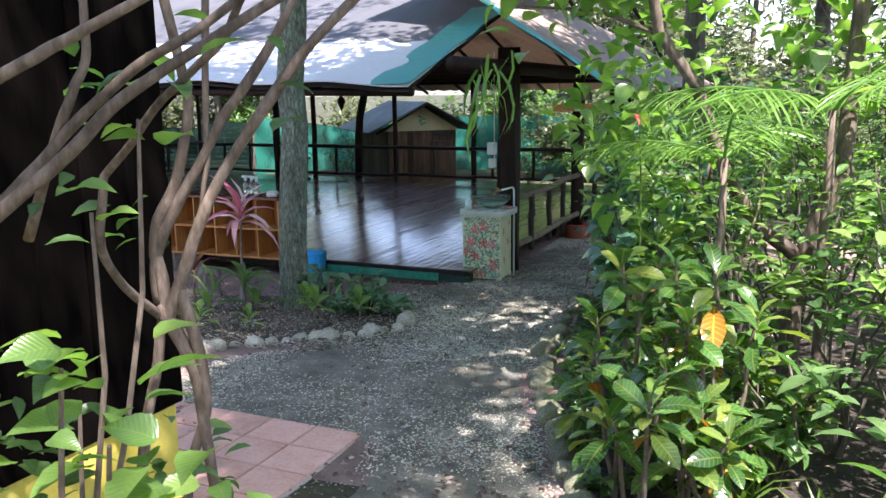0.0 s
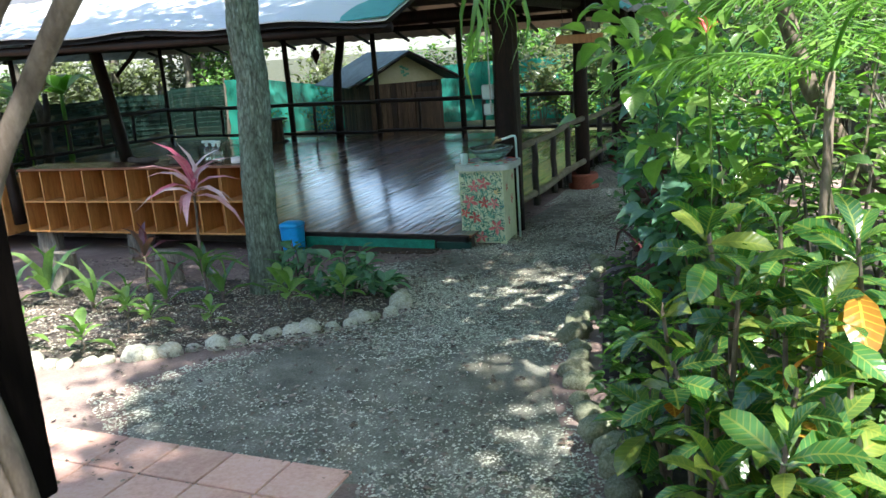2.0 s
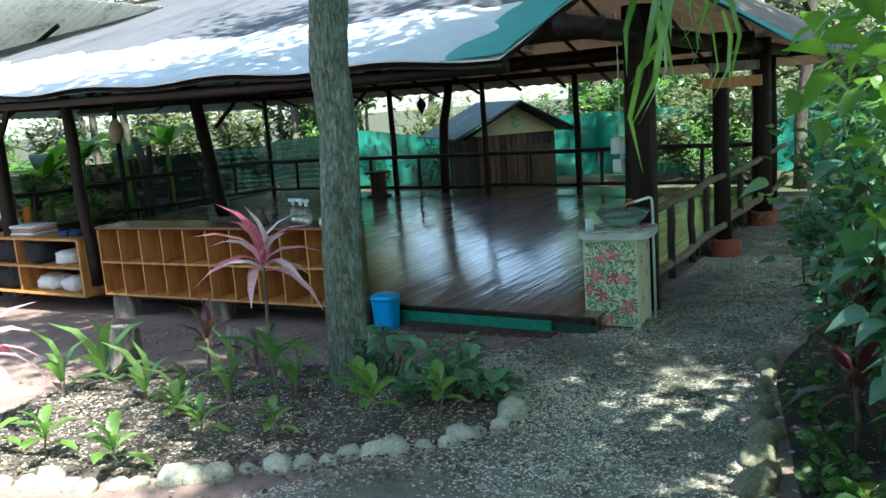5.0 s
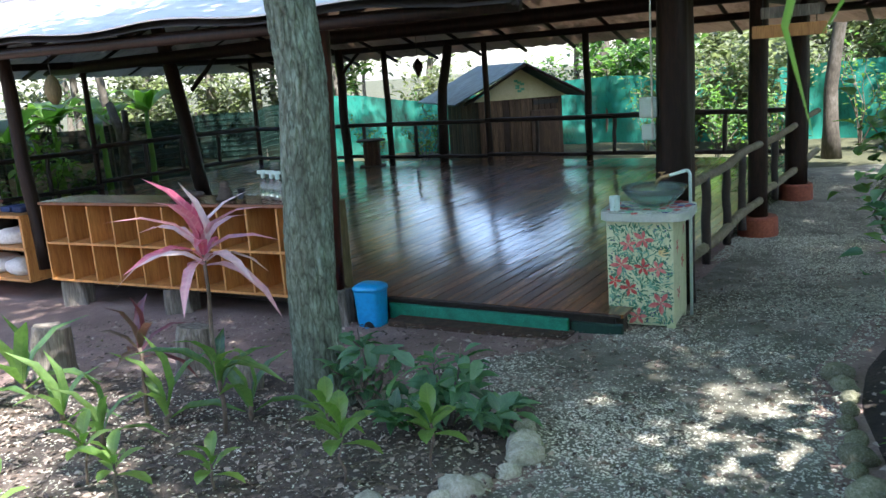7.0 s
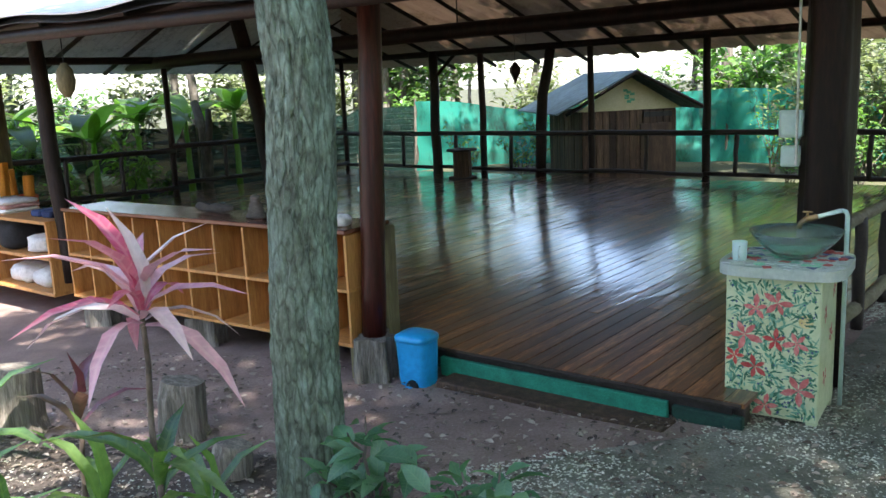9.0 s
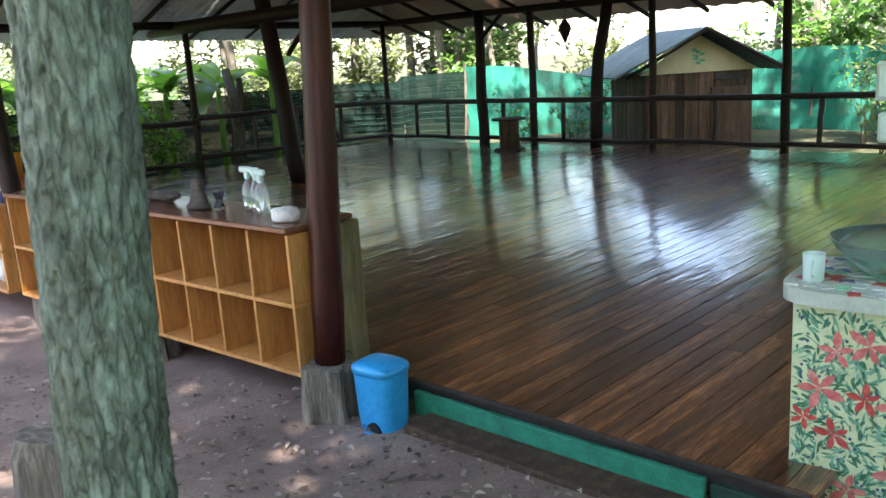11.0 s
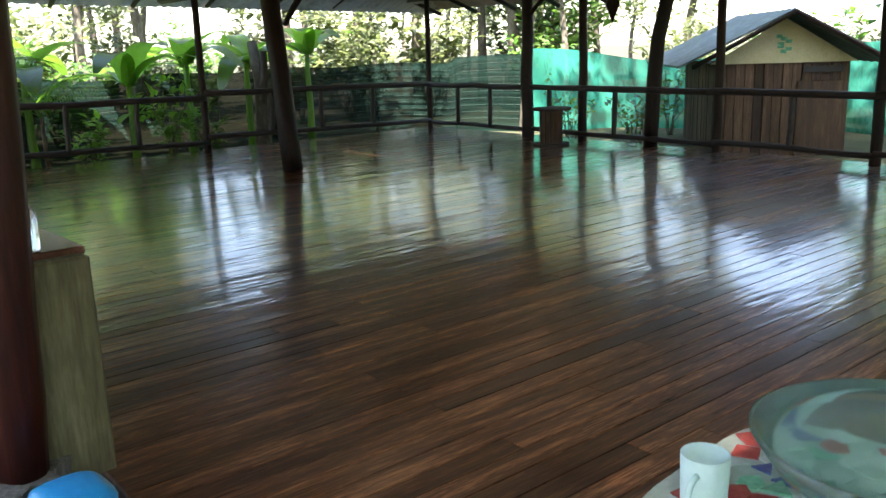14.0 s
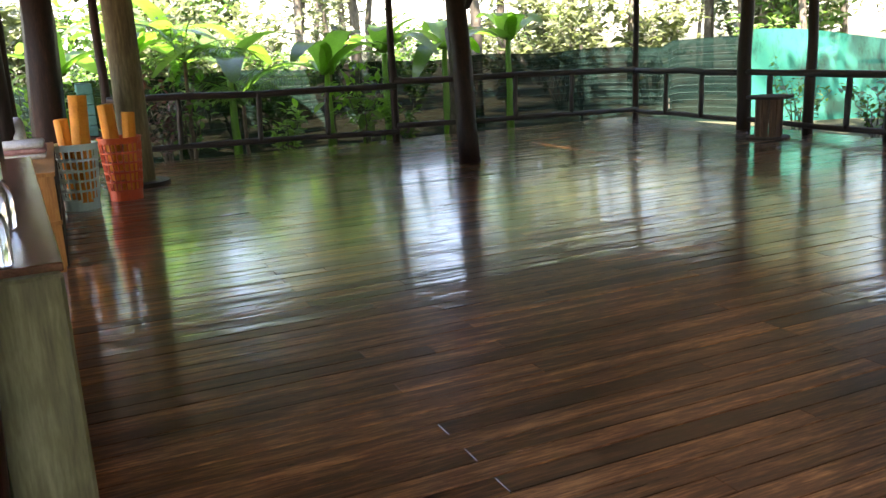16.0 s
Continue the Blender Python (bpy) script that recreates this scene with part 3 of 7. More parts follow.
def gravel_sheet():
    ys = np.arange(-6, 18.01, 0.15)
    rows, bm = [], bmesh.new()
    for y in ys:
        l, r = path_left(y) + 0.12 * noise.noise(Vector((3, y * 1.5, 0))), path_right(y) + 0.08 * noise.noise(Vector((9, y * 1.5, 0)))
        rows.append([bm.verts.new((l + (r - l) * i / 14, y, ground_z(l + (r - l) * i / 14, y) + (0.012 if 0 < i < 14 else -0.02))) for i in range(15)])
    for a, b in zip(rows, rows[1:]):
        for i in range(14):
            bm.faces.new((a[i], a[i + 1], b[i + 1], b[i]))
    return bm


tagged(part("gravel_path", gravel_sheet(), M["gravel"], smooth=True), "grey gravel path strewn with white chips", "path", kind="structure")


def bed_height(x, y):
    return ground_z(x, y) + 0.035


def bed_sheet():
    """Dark soil inside the stone edging."""
    def f(s, t):
        e = along(BED_EDGE, s)
        back = Vector((min(e.x, -0.85) - 0.0 if s > 0.9 else e.x, 7.55 if e.x > -1.2 else 8.1))
        p = e.lerp(back, t)
        return (p.x, p.y, bed_height(p.x, p.y) - (0.06 if t in (0.0, 1.0) else 0.0))
    return sheet(50, 16, f)


tagged(part("planting_bed", bed_sheet(), M["soil"], smooth=True), "dark soil planting bed with leaf litter", "flower bed", kind="structure")


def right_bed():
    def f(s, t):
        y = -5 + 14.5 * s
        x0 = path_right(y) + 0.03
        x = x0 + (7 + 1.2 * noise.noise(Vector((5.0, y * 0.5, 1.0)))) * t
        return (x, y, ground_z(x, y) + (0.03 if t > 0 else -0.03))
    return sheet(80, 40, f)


tagged(part("shrub_bed", right_bed(), M["shade_soil"], smooth=True), "soil under the shrubs with shade put into its dark colour", "flower bed", kind="structure")


def scatter_chips():
    """White chips on the path and the trodden earth, many small angular bits."""
    tet = np.array([(1, 0, 0), (-0.5, 0.8, 0), (-0.6, -0.7, 0), (0, 0.1, 0.5)])
    tri = np.array([(0, 1, 3), (1, 2, 3), (2, 0, 3)])
    pts = []
    while len(pts) < 52000:
        y = RNG.uniform(1.5, 12.5) if RNG.random() < 0.9 else RNG.uniform(12.5, 17)
        l, r = path_left(y), path_right(y)
        x = RNG.uniform(l - 0.3, r + 0.05)
        if noise.noise(Vector((x * 1.1, y * 1.1, 3))) + 0.45 > RNG.random() * 1.1:
            pts.append((x, y))
    for _ in range(9000):
        pts.append((RNG.uniform(-6, -0.2), RNG.uniform(7.5, 9.8)))
    bed = len(pts)
    for _ in range(5000):
        pts.append((RNG.uniform(-3.5, -0.15), RNG.uniform(5.8, 7.6)))
    v, f = [], []
    for k, (x, y) in enumerate(pts):
        s, a = RNG.uniform(0.005, 0.016), RNG.uniform(0, 6.28)
        c, d = math.cos(a), math.sin(a)
        q = tet * s * (1, RNG.uniform(0.5, 1), 0.8)
        z = ground_z(x, y) + (0.034 if k >= bed else 0.011 if x > path_left(y) else 0.0)
        v.append(np.stack([x + q[:, 0] * c - q[:, 1] * d, y + q[:, 0] * d + q[:, 1] * c, z + q[:, 2]], 1))
        f.append(tri + 4 * k)
    me = bpy.data.meshes.new("gravel_chips")
    me.from_pydata(np.concatenate(v).tolist(), [], np.concatenate(f).tolist())
    return me


tagged(link("gravel_chips", scatter_chips(), M["chip"]), "loose white gravel chips on the path", "gravel", kind="stuff")


def stone_mesh(seed, mat="stone"):
    bm = bmesh.new()
    bmesh.ops.create_icosphere(bm, subdivisions=2, radius=1.0)
    for v in bm.verts:
        k = 1 + 0.35 * noise.noise(v.co * 1.3 + Vector((seed * 9.1, 0, 0))) + 0.12 * noise.noise(v.co * 4 + Vector((0, seed * 5.0, 0)))
        v.co = Vector((v.co.x * k, v.co.y * k * 0.8, max(v.co.z * k * 0.75, -0.5)))
    me = bpy.data.meshes.new("edging_stone")
    bm.to_mesh(me)
    bm.free()
    me.shade_smooth()
    me.materials.append(M[mat])
    return me


STONES = [stone_mesh(i) for i in range(6)]
MOSSY = [stone_mesh(i + 7, "mossy_stone") for i in range(6)]


def lay_stones(line, step, size, label, group, kinds):
    length = sum(math.dist(a, b) for a, b in zip(line, line[1:]))
    n = int(length / step)
    for i in range(n + 1):
        p = along(line, i / n)
        x, y = p.x + RNG.uniform(-0.03, 0.03), p.y + RNG.uniform(-0.03, 0.03)
        ob = tagged(new("edging_stone", kinds[int(RNG.integers(6))]), label, "stone", group)
        s = size * RNG.uniform(0.65, 1.35)
        ob.matrix_world = pose(x, y, ground_z(x, y) + s * 0.3, 0, 0, RNG.uniform(0, 360)) @ Matrix.Diagonal((s, s, s, 1))


lay_stones(BED_EDGE, 0.135, 0.08, "pale rough stone edging the planting bed", "stones round the planting bed", STONES)
lay_stones([(1.22, 2.6), (1.3, 3.5), (1.24, 4.3), (1.16, 5.0), (1.28, 5.8), (1.42, 6.6), (1.56, 7.3), (1.66, 7.9)], 0.19, 0.085, "pale mossy stone along the gravel path", "stones along the path", MOSSY)

# ---- near building: tiled step, yellow wall, dark boarding ----
porch = thing("porch", PAV.copy(), "terracotta tiled porch step beside the gravel path", "porch", kind="structure")
part("porch_base", boxed((0.0, -5.6, 0.115), (2.72, 1.9, 0.13), 0.01), M["grout"], porch)
tile_me = None
for i in range(8):
    for j in range(6):
        if tile_me is None:
            ob = part("tile", boxed((0, 0, 0), (0.325, 0.3, 0.016), 0.004), M["terracotta"], porch)
            tile_me = ob.data
        else:
            ob = link("tile", tile_me, None, porch)
        ob.matrix_local = pose(1.36 - 0.17 - i * 0.335, -4.66 - 0.155 - j * 0.312, 0.188)
hut_near = thing("garden_building", PAV.copy(), "dark boarded building with a yellow base wall", "building", kind="structure")
part("base_wall", boxed((0.4, -8.33, 0.6), (2.0, 4.1, 0.8), 0.01), M["yellow_wall"], hut_near, "yellow painted low wall")
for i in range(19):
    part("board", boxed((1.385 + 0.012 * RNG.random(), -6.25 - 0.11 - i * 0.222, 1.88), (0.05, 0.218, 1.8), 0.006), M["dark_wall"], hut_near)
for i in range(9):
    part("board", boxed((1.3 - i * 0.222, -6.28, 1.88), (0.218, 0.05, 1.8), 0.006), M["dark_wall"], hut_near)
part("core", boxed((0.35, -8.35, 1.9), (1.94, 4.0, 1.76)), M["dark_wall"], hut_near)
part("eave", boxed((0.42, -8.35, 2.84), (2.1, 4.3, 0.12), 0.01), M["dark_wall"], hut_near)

# ---- deck ----
deck = thing("deck", PAV.copy(), "dark varnished timber deck with glossy boards", "deck", kind="structure")
U0, U1, V1 = -11.55, 0.12, 9.0
for v in (0.13, 1.8, 3.6, 5.4, 7.2, 8.9):
    part("joist", boxed(((U0 + U1) / 2, v, DECK - 0.03 - 0.07), (U1 - U0 - 0.04, 0.09, 0.13), 0.005), M["joist"], deck)
part("fascia", boxed((-1.05, 0.06, DECK - 0.075), (2.2, 0.03, 0.1), 0.004), M["joist"], deck)
for u in np.arange(U0 + 0.3, U1, 1.7):
    for v in (0.5, 4.4, 8.6):
        bm = tube(bmesh.new(), [(u, v, -0.35), (u, v, DECK - 0.16)], [0.09, 0.085], 8, 0.1)
        part("pier", bm, M["log"], deck)

step = thing("entry_step", PAV.copy(), "green matted timber step below the deck edge", "step")
part("riser", boxed((-1.06, 0.01, 0.05), (1.55, 0.035, 0.125), 0.006), M["green_step"], step, "green woven mat riser")
part("tread", boxed((-0.98, -0.1, 0.0), (1.5, 0.19, 0.05), 0.008), M["shed"], step, "worn brown tread board")
part("lower_tread", boxed((-0.9, -0.24, -0.04), (1.3, 0.09, 0.04), 0.008), M["log"], step, "weathered lower board")
part("side_mat", boxed((-0.08, 0.04, 0.03), (0.38, 0.05, 0.12), 0.008), M["dark_mat"], step, "dark green folded mat at the corner")
bm = tube(bmesh.new(), wavy((-1.95, 0.02, DECK - 0.014), (0.1, 0.02, DECK - 0.014), 8, 0.02, 3.1), [0.014] * 9, 6, 0.2)
part("nosing", bm, M["joist"], step)


# ---- posts ----
def post(u, v, z0, z1, r0, r1, mat, label, lean=(0, 0), amp=0.03, flute=0.0, name="post", seg=12):
    root = thing(name, PAV @ pose(u, v, z0), label, "post", "posts of the pavilion")
    n = 9
    pts = wavy((0, 0, 0), (lean[0], lean[1], z1 - z0), n, amp, u * 3.1 + v)
    part("shaft", tube(bmesh.new(), pts, [r0 + (r1 - r0) * i / n for i in range(n + 1)], seg, 0.12, flute), mat, root, smooth=True)
    return root


DARK_POST = "dark stained round timber post carrying the roof"
post(-2.185, -0.235, 0.27, 2.62, 0.08, 0.074, M["red_post"], "red brown varnished round post standing on a log", (0.03, 0.12), 0.012)
post(-5.82, -0.3, 0.25, 2.62, 0.075, 0.065, M["post"], DARK_POST, (-0.15, 0.0), 0.03)
post(-7.35, -0.3, 0.05, 2.62, 0.09, 0.085, M["post"], DARK_POST, (0, 0), 0.03)
post(-7.95, -0.25, 0.0, 2.62, 0.06, 0.06, M["post"], DARK_POST, (0, 0), 0.03)
post(-9.05, 0.0, DECK, 2.75, 0.17, 0.14, M["post"], "thick dark fluted post on the deck", (-0.1, 0.1), 0.05, 0.12)
post(-8.4, 4.37, DECK, 3.8, 0.12, 0.11, M["post"], "crooked dark tree trunk post in the deck", (-0.95, 0.2), 0.08, 0.05)
for u, v, r, z1, amp in [(-11.15, 8.75, 0.05, 2.45, 0.02), (-8.7, 8.72, 0.095, 2.45, 0.03), (-7.66, 8.8, 0.065, 2.45, 0.03), (-5.42, 8.8, 0.06, 2.45, 0.03),
                         (-3.43, 8.78, 0.065, 2.45, 0.03), (0.1, 8.7, 0.07, 2.45, 0.03), (-11.2, 4.55, 0.055, 2.45, 0.02), (-11.25, 0.7, 0.06, 2.45, 0.03)]:
    post(u, v, DECK - 0.15, z1, r, r * 0.92, M["post"], DARK_POST, (0, 0), amp, seg=10)
bent = thing("post", PAV @ pose(-6.42, 8.8, 0.0), "bent dark trunk post beside the rail", "post", "posts of the pavilion")
part("shaft", tube(bmesh.new(), [(-0.02, 0, 0), (0.0, 0, 0.6), (0.02, 0, 1.1), (0.06, 0, 1.6), (0.19, 0, 2.1), (0.24, 0, 2.45)], [0.1, 0.1, 0.1, 0.095, 0.09, 0.085], 10, 0.12), M["post"], bent, smooth=True)
post(0.22, 1.05, 0.0, 2.75, 0.14, 0.13, M["post"], "thick dark fluted post behind the basin stand", (0, 0), 0.02, 0.12, seg=20)
post(0.26, 4.12, 0.1, 2.6, 0.105, 0.095, M["post"], "dark round post on a terracotta concrete foot", (0, 0), 0.02, 0.05)
post(0.3, 6.55, 0.1, 2.6, 0.14, 0.13, M["post"], "thick dark post on a terracotta concrete foot", (0, 0), 0.02, 0.1)
for u, v in ((0.26, 4.12), (0.3, 6.55)):
    p = uv(u, v)
    pad = thing("concrete_footing", PAV @ pose(u, v, ground_z(p.x, p.y) - 0.03), "terracotta painted round concrete post foot", "post foot", "concrete feet")
    part("foot", lathe([(0.0, 0), (0.215, 0), (0.215, 0.02), (0.208, 0.23), (0.195, 0.25), (0.0, 0.25)], 28), M["pad"], pad, smooth=False)

# log stumps carrying the shelf and the front posts
for k, (u, v, r, h, z0) in enumerate([(-2.18, -0.25, 0.12, 0.36, -0.09), (-3.95, -0.25, 0.13, 0.28, -0.1), (-5.35, -0.3, 0.12, 0.28, -0.1)]):
    lg = thing("log_stump", PAV @ pose(u, v, z0), "weathered split log stump under the shelf", "stump", "logs under the shelf")
    part("wood", tube(bmesh.new(), [(0, 0, 0), (0.0, 0, h * 0.5), (0.01, 0, h)], [r * 1.08, r, r * 1.02], 44, 0.45, 0.26), M["log"], lg)


# ---- rails ----
def log_rail(name, a, b, r, mat, root, seed, amp=0.03):
    part(name, tube(bmesh.new(), wavy(a, b, 12, amp, seed), [r * (1 + 0.15 * noise.noise(Vector((seed, i, 0)))) for i in range(13)], 8, 0.15), mat, root, smooth=True)


far_rail = thing("far_railing", PAV.copy(), "dark log railing along the back of the deck", "railing")
for a, b, s in ((-11.15, -8.7, 1.0), (-8.7, -5.42, 2.0), (-5.42, -3.43, 3.0), (-3.43, 0.1, 4.0)):
    log_rail("top_rail", (a, 8.7, 0.94), (b, 8.7, 0.93), 0.042, M["rail"], far_rail, s)
    log_rail("lower_rail", (a, 8.72, 0.3), (b, 8.72, 0.28), 0.036, M["rail"], far_rail, s + 0.5)
for u in (-10.35, -9.55, -8.25, -7.0, -4.4, -2.95, -2.0, -1.1):
    log_rail("baluster", (u, 8.71, 0.28), (u + 0.02, 8.71, 0.94), 0.035, M["rail"], far_rail, u, 0.02)
left_rail = thing("side_railing", PAV.copy(), "dark log railing along the deck side", "railing")
for a, b, s in ((0.7, 4.55, 5.0), (4.55, 8.75, 6.0)):
    log_rail("top_rail", (-11.15, a, 1.03), (-11.13, b, 0.96), 0.045, M["rail"], left_rail, s)
    log_rail("lower_rail", (-11.15, a, 0.4), (-11.13, b, 0.32), 0.04, M["rail"], left_rail, s + 0.5)
for v in (1.53, 2.57, 3.52, 5.6, 6.5, 7.5):
    log_rail("baluster", (-11.14, v, 0.36), (-11.14, v + 0.02, 1.0), 0.038, M["rail"], left_rail, v, 0.02)
right_rail = thing("branch_railing", PAV.copy(), "weathered branch railing between the dark posts", "railing")
for a, b, z, s in ((0.95, 4.0, 0.86, 8.0), (4.2, 6.5, 0.84, 9.0), (6.6, 8.7, 0.85, 9.5)):
    log_rail("top_rail", (0.2, a, z - 0.02), (0.3, b, z + 0.05), 0.04, M["raw_rail"], right_rail, s, 0.06)
    log_rail("lower_rail", (0.2, a, 0.24), (0.3, b, 0.3), 0.045, M["raw_rail"], right_rail, s + 0.4, 0.06)
for v in (1.9, 2.7, 3.4, 5.3):
    log_rail("baluster", (0.24, v, 0.1), (0.24, v, 0.86), 0.04, M["rail"], right_rail, v, 0.02)

# ---- roof ----
RIDGE, EAVE_F, EAVE_B = 4.2, 2.32, 2.2


def front_roof(s, t):
    u = 0.0 - 12.2 * s
    v = -1.26 + (4.4 + 1.26) * t
    z = EAVE_F - 0.022 * u * (1 - t) + t * (RIDGE - EAVE_F) + 0.025 * noise.noise(Vector((u * 0.9, v * 1.4, 2))) + 0.02 * math.sin(u * 3.7 + v) * (1 - t)
    return (u, v, z)


roof = thing("pavilion_roof", PAV.copy(), "low pitched pavilion roof of white and grey sheeting", "roof", kind="structure")
part("front_edge_sheet", thick(sheet(90, 10, lambda s, t: front_roof(s, t * (0.27 + 0.012 * math.sin(s * 160) + 0.02 * noise.noise(Vector((s * 25, 0, 0)))))), 0.012), M["white_sheet"], roof, "white sheeting on the front eave")
part("front_tarpaulin", thick(sheet(90, 16, lambda s, t: Vector(front_roof(s, 0.25 + 0.75 * t)) - Vector((0, 0, 0.02))), 0.012), M["grey_sheet"], roof, "grey tarpaulin on the upper slope")
part("front_lining", sheet(40, 8, lambda s, t: Vector(front_roof(s, t)) - Vector((0, 0, 0.06))), M["joist"], roof)


def back_roof(s, t):
    u = 1.6 - 3.0 * t - (13.8 - 3.0 * t) * s
    v = 9.7 + (4.4 - 9.7) * t
    return (u, v, EAVE_B + 0.06 * s + t * (RIDGE - EAVE_B) + 0.012 * math.sin(u * 21))


part("back_sheet", thick(sheet(180, 6, back_roof), 0.006), M["tan_sheet"], roof, "pale translucent back roof sheets")


def left_roof(s, t):
    v = -1.2 + 10.9 * s
    u = -12.2 + 4.2 * t
    return (u, v, 2.42 - 0.2 * s + 0.36 * 4.2 * t - 0.02 + 0.012 * math.sin(v * 40))


part("side_sheet", thick(sheet(170, 5, left_roof), 0.006), M["tin_sheet"], roof, "dull corrugated tin side slope")


def right_roof(s, t):
    v = 0.35 + 0.6 * t + (9.3 - 5.85 * t) * s
    u = 1.65 - 3.1 * t
    return (u, v, 2.25 + 1.92 * t + 0.012 * math.sin(v * 21))


part("right_sheet", thick(sheet(120, 6, right_roof), 0.006), M["tan_sheet"], roof)
part("front_tarpaulin_strip", thick(sheet(6, 24, lambda s, t: Vector(right_roof(-0.01 + 0.05 * s, t)) + Vector((0, 0, 0.03))), 0.008), M["teal_edge"], roof, "teal tarpaulin strip on the side slope")
part("verge_tarpaulin", thick(sheet(24, 3, lambda s, t: Vector(front_roof(0, 0)).lerp(Vector(front_roof(0, 0.5)), s) + Vector((0.03 - 0.5 * t, 0, 0.035 - 0.02 * t + 0.01 * math.sin(s * 20)))), 0.008), M["teal_edge"], roof, "teal tarpaulin edge strip")


def beam(name, a, b, r, seed, label="dark round roof beam"):
    ob = thing(name, PAV.copy(), label, "beam", "roof beams")
    part("timber", tube(bmesh.new(), wavy(a, b, 10, 0.03, seed), [r] * 11, 10, 0.1), M["post"], ob, smooth=True)


beam("roof_beam", (-12.0, 4.4, 2.42), (0.6, 4.4, 2.5), 0.1, 1.1)
beam("roof_beam", (-12.0, -0.3, 2.58), (0.4, -0.3, 2.5), 0.08, 2.1)
beam("roof_beam", (-11.9, 8.8, 2.42), (1.2, 8.75, 2.4), 0.06, 3.1)
beam("roof_beam", (-11.2, -0.9, 2.5), (-11.2, 9.3, 2.42), 0.06, 4.1)
beam("roof_beam", (0.2, -0.6, 2.52), (0.3, 9.3, 2.45), 0.09, 5.1)
beam("roof_beam", (-12.0, -1.15, 2.42), (0.0, -1.15, 2.24), 0.045, 6.1, "dark eave pole under the roof edge")
for i in range(14):
    u = -11.8 + i * 0.98
    beam("rafter", (u, 9.6, 2.16), (u - 0.3, 4.6, 4.0), 0.035, 10 + i, "dark slender roof rafter")
for i in range(12):
    u = -11.4 + i * 1.02
    beam("rafter", (u, -1.1, 2.27 - 0.022 * u), (u, 4.2, 4.02), 0.035, 30 + i, "dark slender roof rafter")
for i in range(9):
    v = -0.6 + i * 1.15
    beam("rafter", (-12.1, v, 2.3), (-8.6, v, 3.55), 0.035, 50 + i, "dark slender roof rafter")
for a, b in (((-8.7, 8.7, 1.95), (-8.2, 8.8, 2.42)), ((-8.4, 4.4, 1.9), (-7.7, 4.4, 2.45)), ((-7.35, -0.3, 1.9), (-6.9, -0.3, 2.5))):
    beam("brace", a, b, 0.035, 70 + a[0], "dark knee brace at a post head")

# ---- fences and shed behind ----
net = thing("shade_cloth_fence", Matrix(), "dark green shade cloth fence behind the deck", "fence")


def dark_net(s, t):
    q = along([(-13.7, -9.0), (-13.8, 4.0), (-13.9, 8.6), (-13.0, 10.6), (-11.35, 11.3)], s)
    p = uv(q.x, q.y)
    top = 1.28 + 0.1 * noise.noise(Vector((s * 11, 0, 0))) + (0.12 if s > 0.93 else 0) - 0.1 * (1 - s)
    z = -0.4 + (top + 0.4) * t
    ripple = 0.004 * math.sin(z * 48) + 0.04 * noise.noise(Vector((s * 14, t * 2, 0)))
    return (p.x - ripple, p.y + ripple, z + 0.02 * math.sin(s * 60))


part("cloth", sheet(90, 96, dark_net), M["dark_net"], net, smooth=True)
for k in range(9):
    part("seam", tube(bmesh.new(), [Vector(dark_net(i / 80, 0.3 + 0.077 * k)) + Vector((0.012, -0.012, 0.015 * noise.noise(Vector((i * 0.3, k * 7, 0))))) for i in range(81)], [0.003] * 81, 5), M["seam"], net)
for s in (0.02, 0.2, 0.36, 0.5, 0.62, 0.74, 0.85, 0.93, 1.0):
    a, b = dark_net(s, 0.0), dark_net(s, 1.0)
    part("fence_pole", tube(bmesh.new(), wavy((a[0], a[1] + 0.05, -0.4), (b[0], b[1] + 0.05, b[2] + 0.08), 4, 0.03, s * 9), [0.03] * 5, 7), M["far_bark"], net)
teal = thing("netting_fence", Matrix(), "bright turquoise netting fence among the trees", "fence")


def teal_net(s, t):
    q = along([(-11.3, 11.2), (-10.4, 12.6), (-8.0, 14.3), (-3.0, 14.5), (4.0, 14.4)], s)
    p = uv(q.x, q.y)
    top = 1.5 + 0.12 * noise.noise(Vector((s * 9, 0, 0))) - 0.28 * math.sin(math.pi * min(1, s * 2.2))
    z = -0.4 + (top + 0.4) * t
    return (p.x + 0.05 * math.sin(z * 6 + s * 40), p.y + 0.12 * math.sin(s * 60 + z * 2) + 0.1 * noise.noise(Vector((s * 14, t * 3, 4))), z)


part("netting", sheet(120, 16, teal_net), M["teal_net"], teal, smooth=True)
for s in (0.0, 0.15, 0.3, 0.45, 0.6, 0.75, 0.9, 1.0):
    a, b = teal_net(s, 0.0), teal_net(s, 1.0)
    part("fence_pole", tube(bmesh.new(), wavy((a[0], a[1] + 0.05, -0.4), (b[0], b[1] + 0.05, b[2] + 0.06), 4, 0.03, s * 7), [0.03] * 5, 7), M["far_bark"], teal)

SHED = pose(-2.12, 20.7, -0.45, 0, 0, 24)
shed = thing("shed", SHED, "small plank shed with a cream gable", "shed")
W, D, H = 1.84, 2.7, 1.66
for i in range(14):
    x = 0.066 + i * W / 14
    part("plank", boxed((x, 0.02 * RNG.random(), H / 2), (W / 14 - 0.008, 0.03, H), 0.004), M["shed"], shed)
for i in range(18):
    part("plank", boxed((0.02 * RNG.random(), 0.08 + i * D / 18, H / 2), (0.03, D / 18 - 0.008, H), 0.004), M["shed"], shed)
part("core", boxed((W / 2 + 0.02, D / 2 + 0.05, H / 2), (W - 0.06, D - 0.04, H - 0.02)), M["joist"], shed)
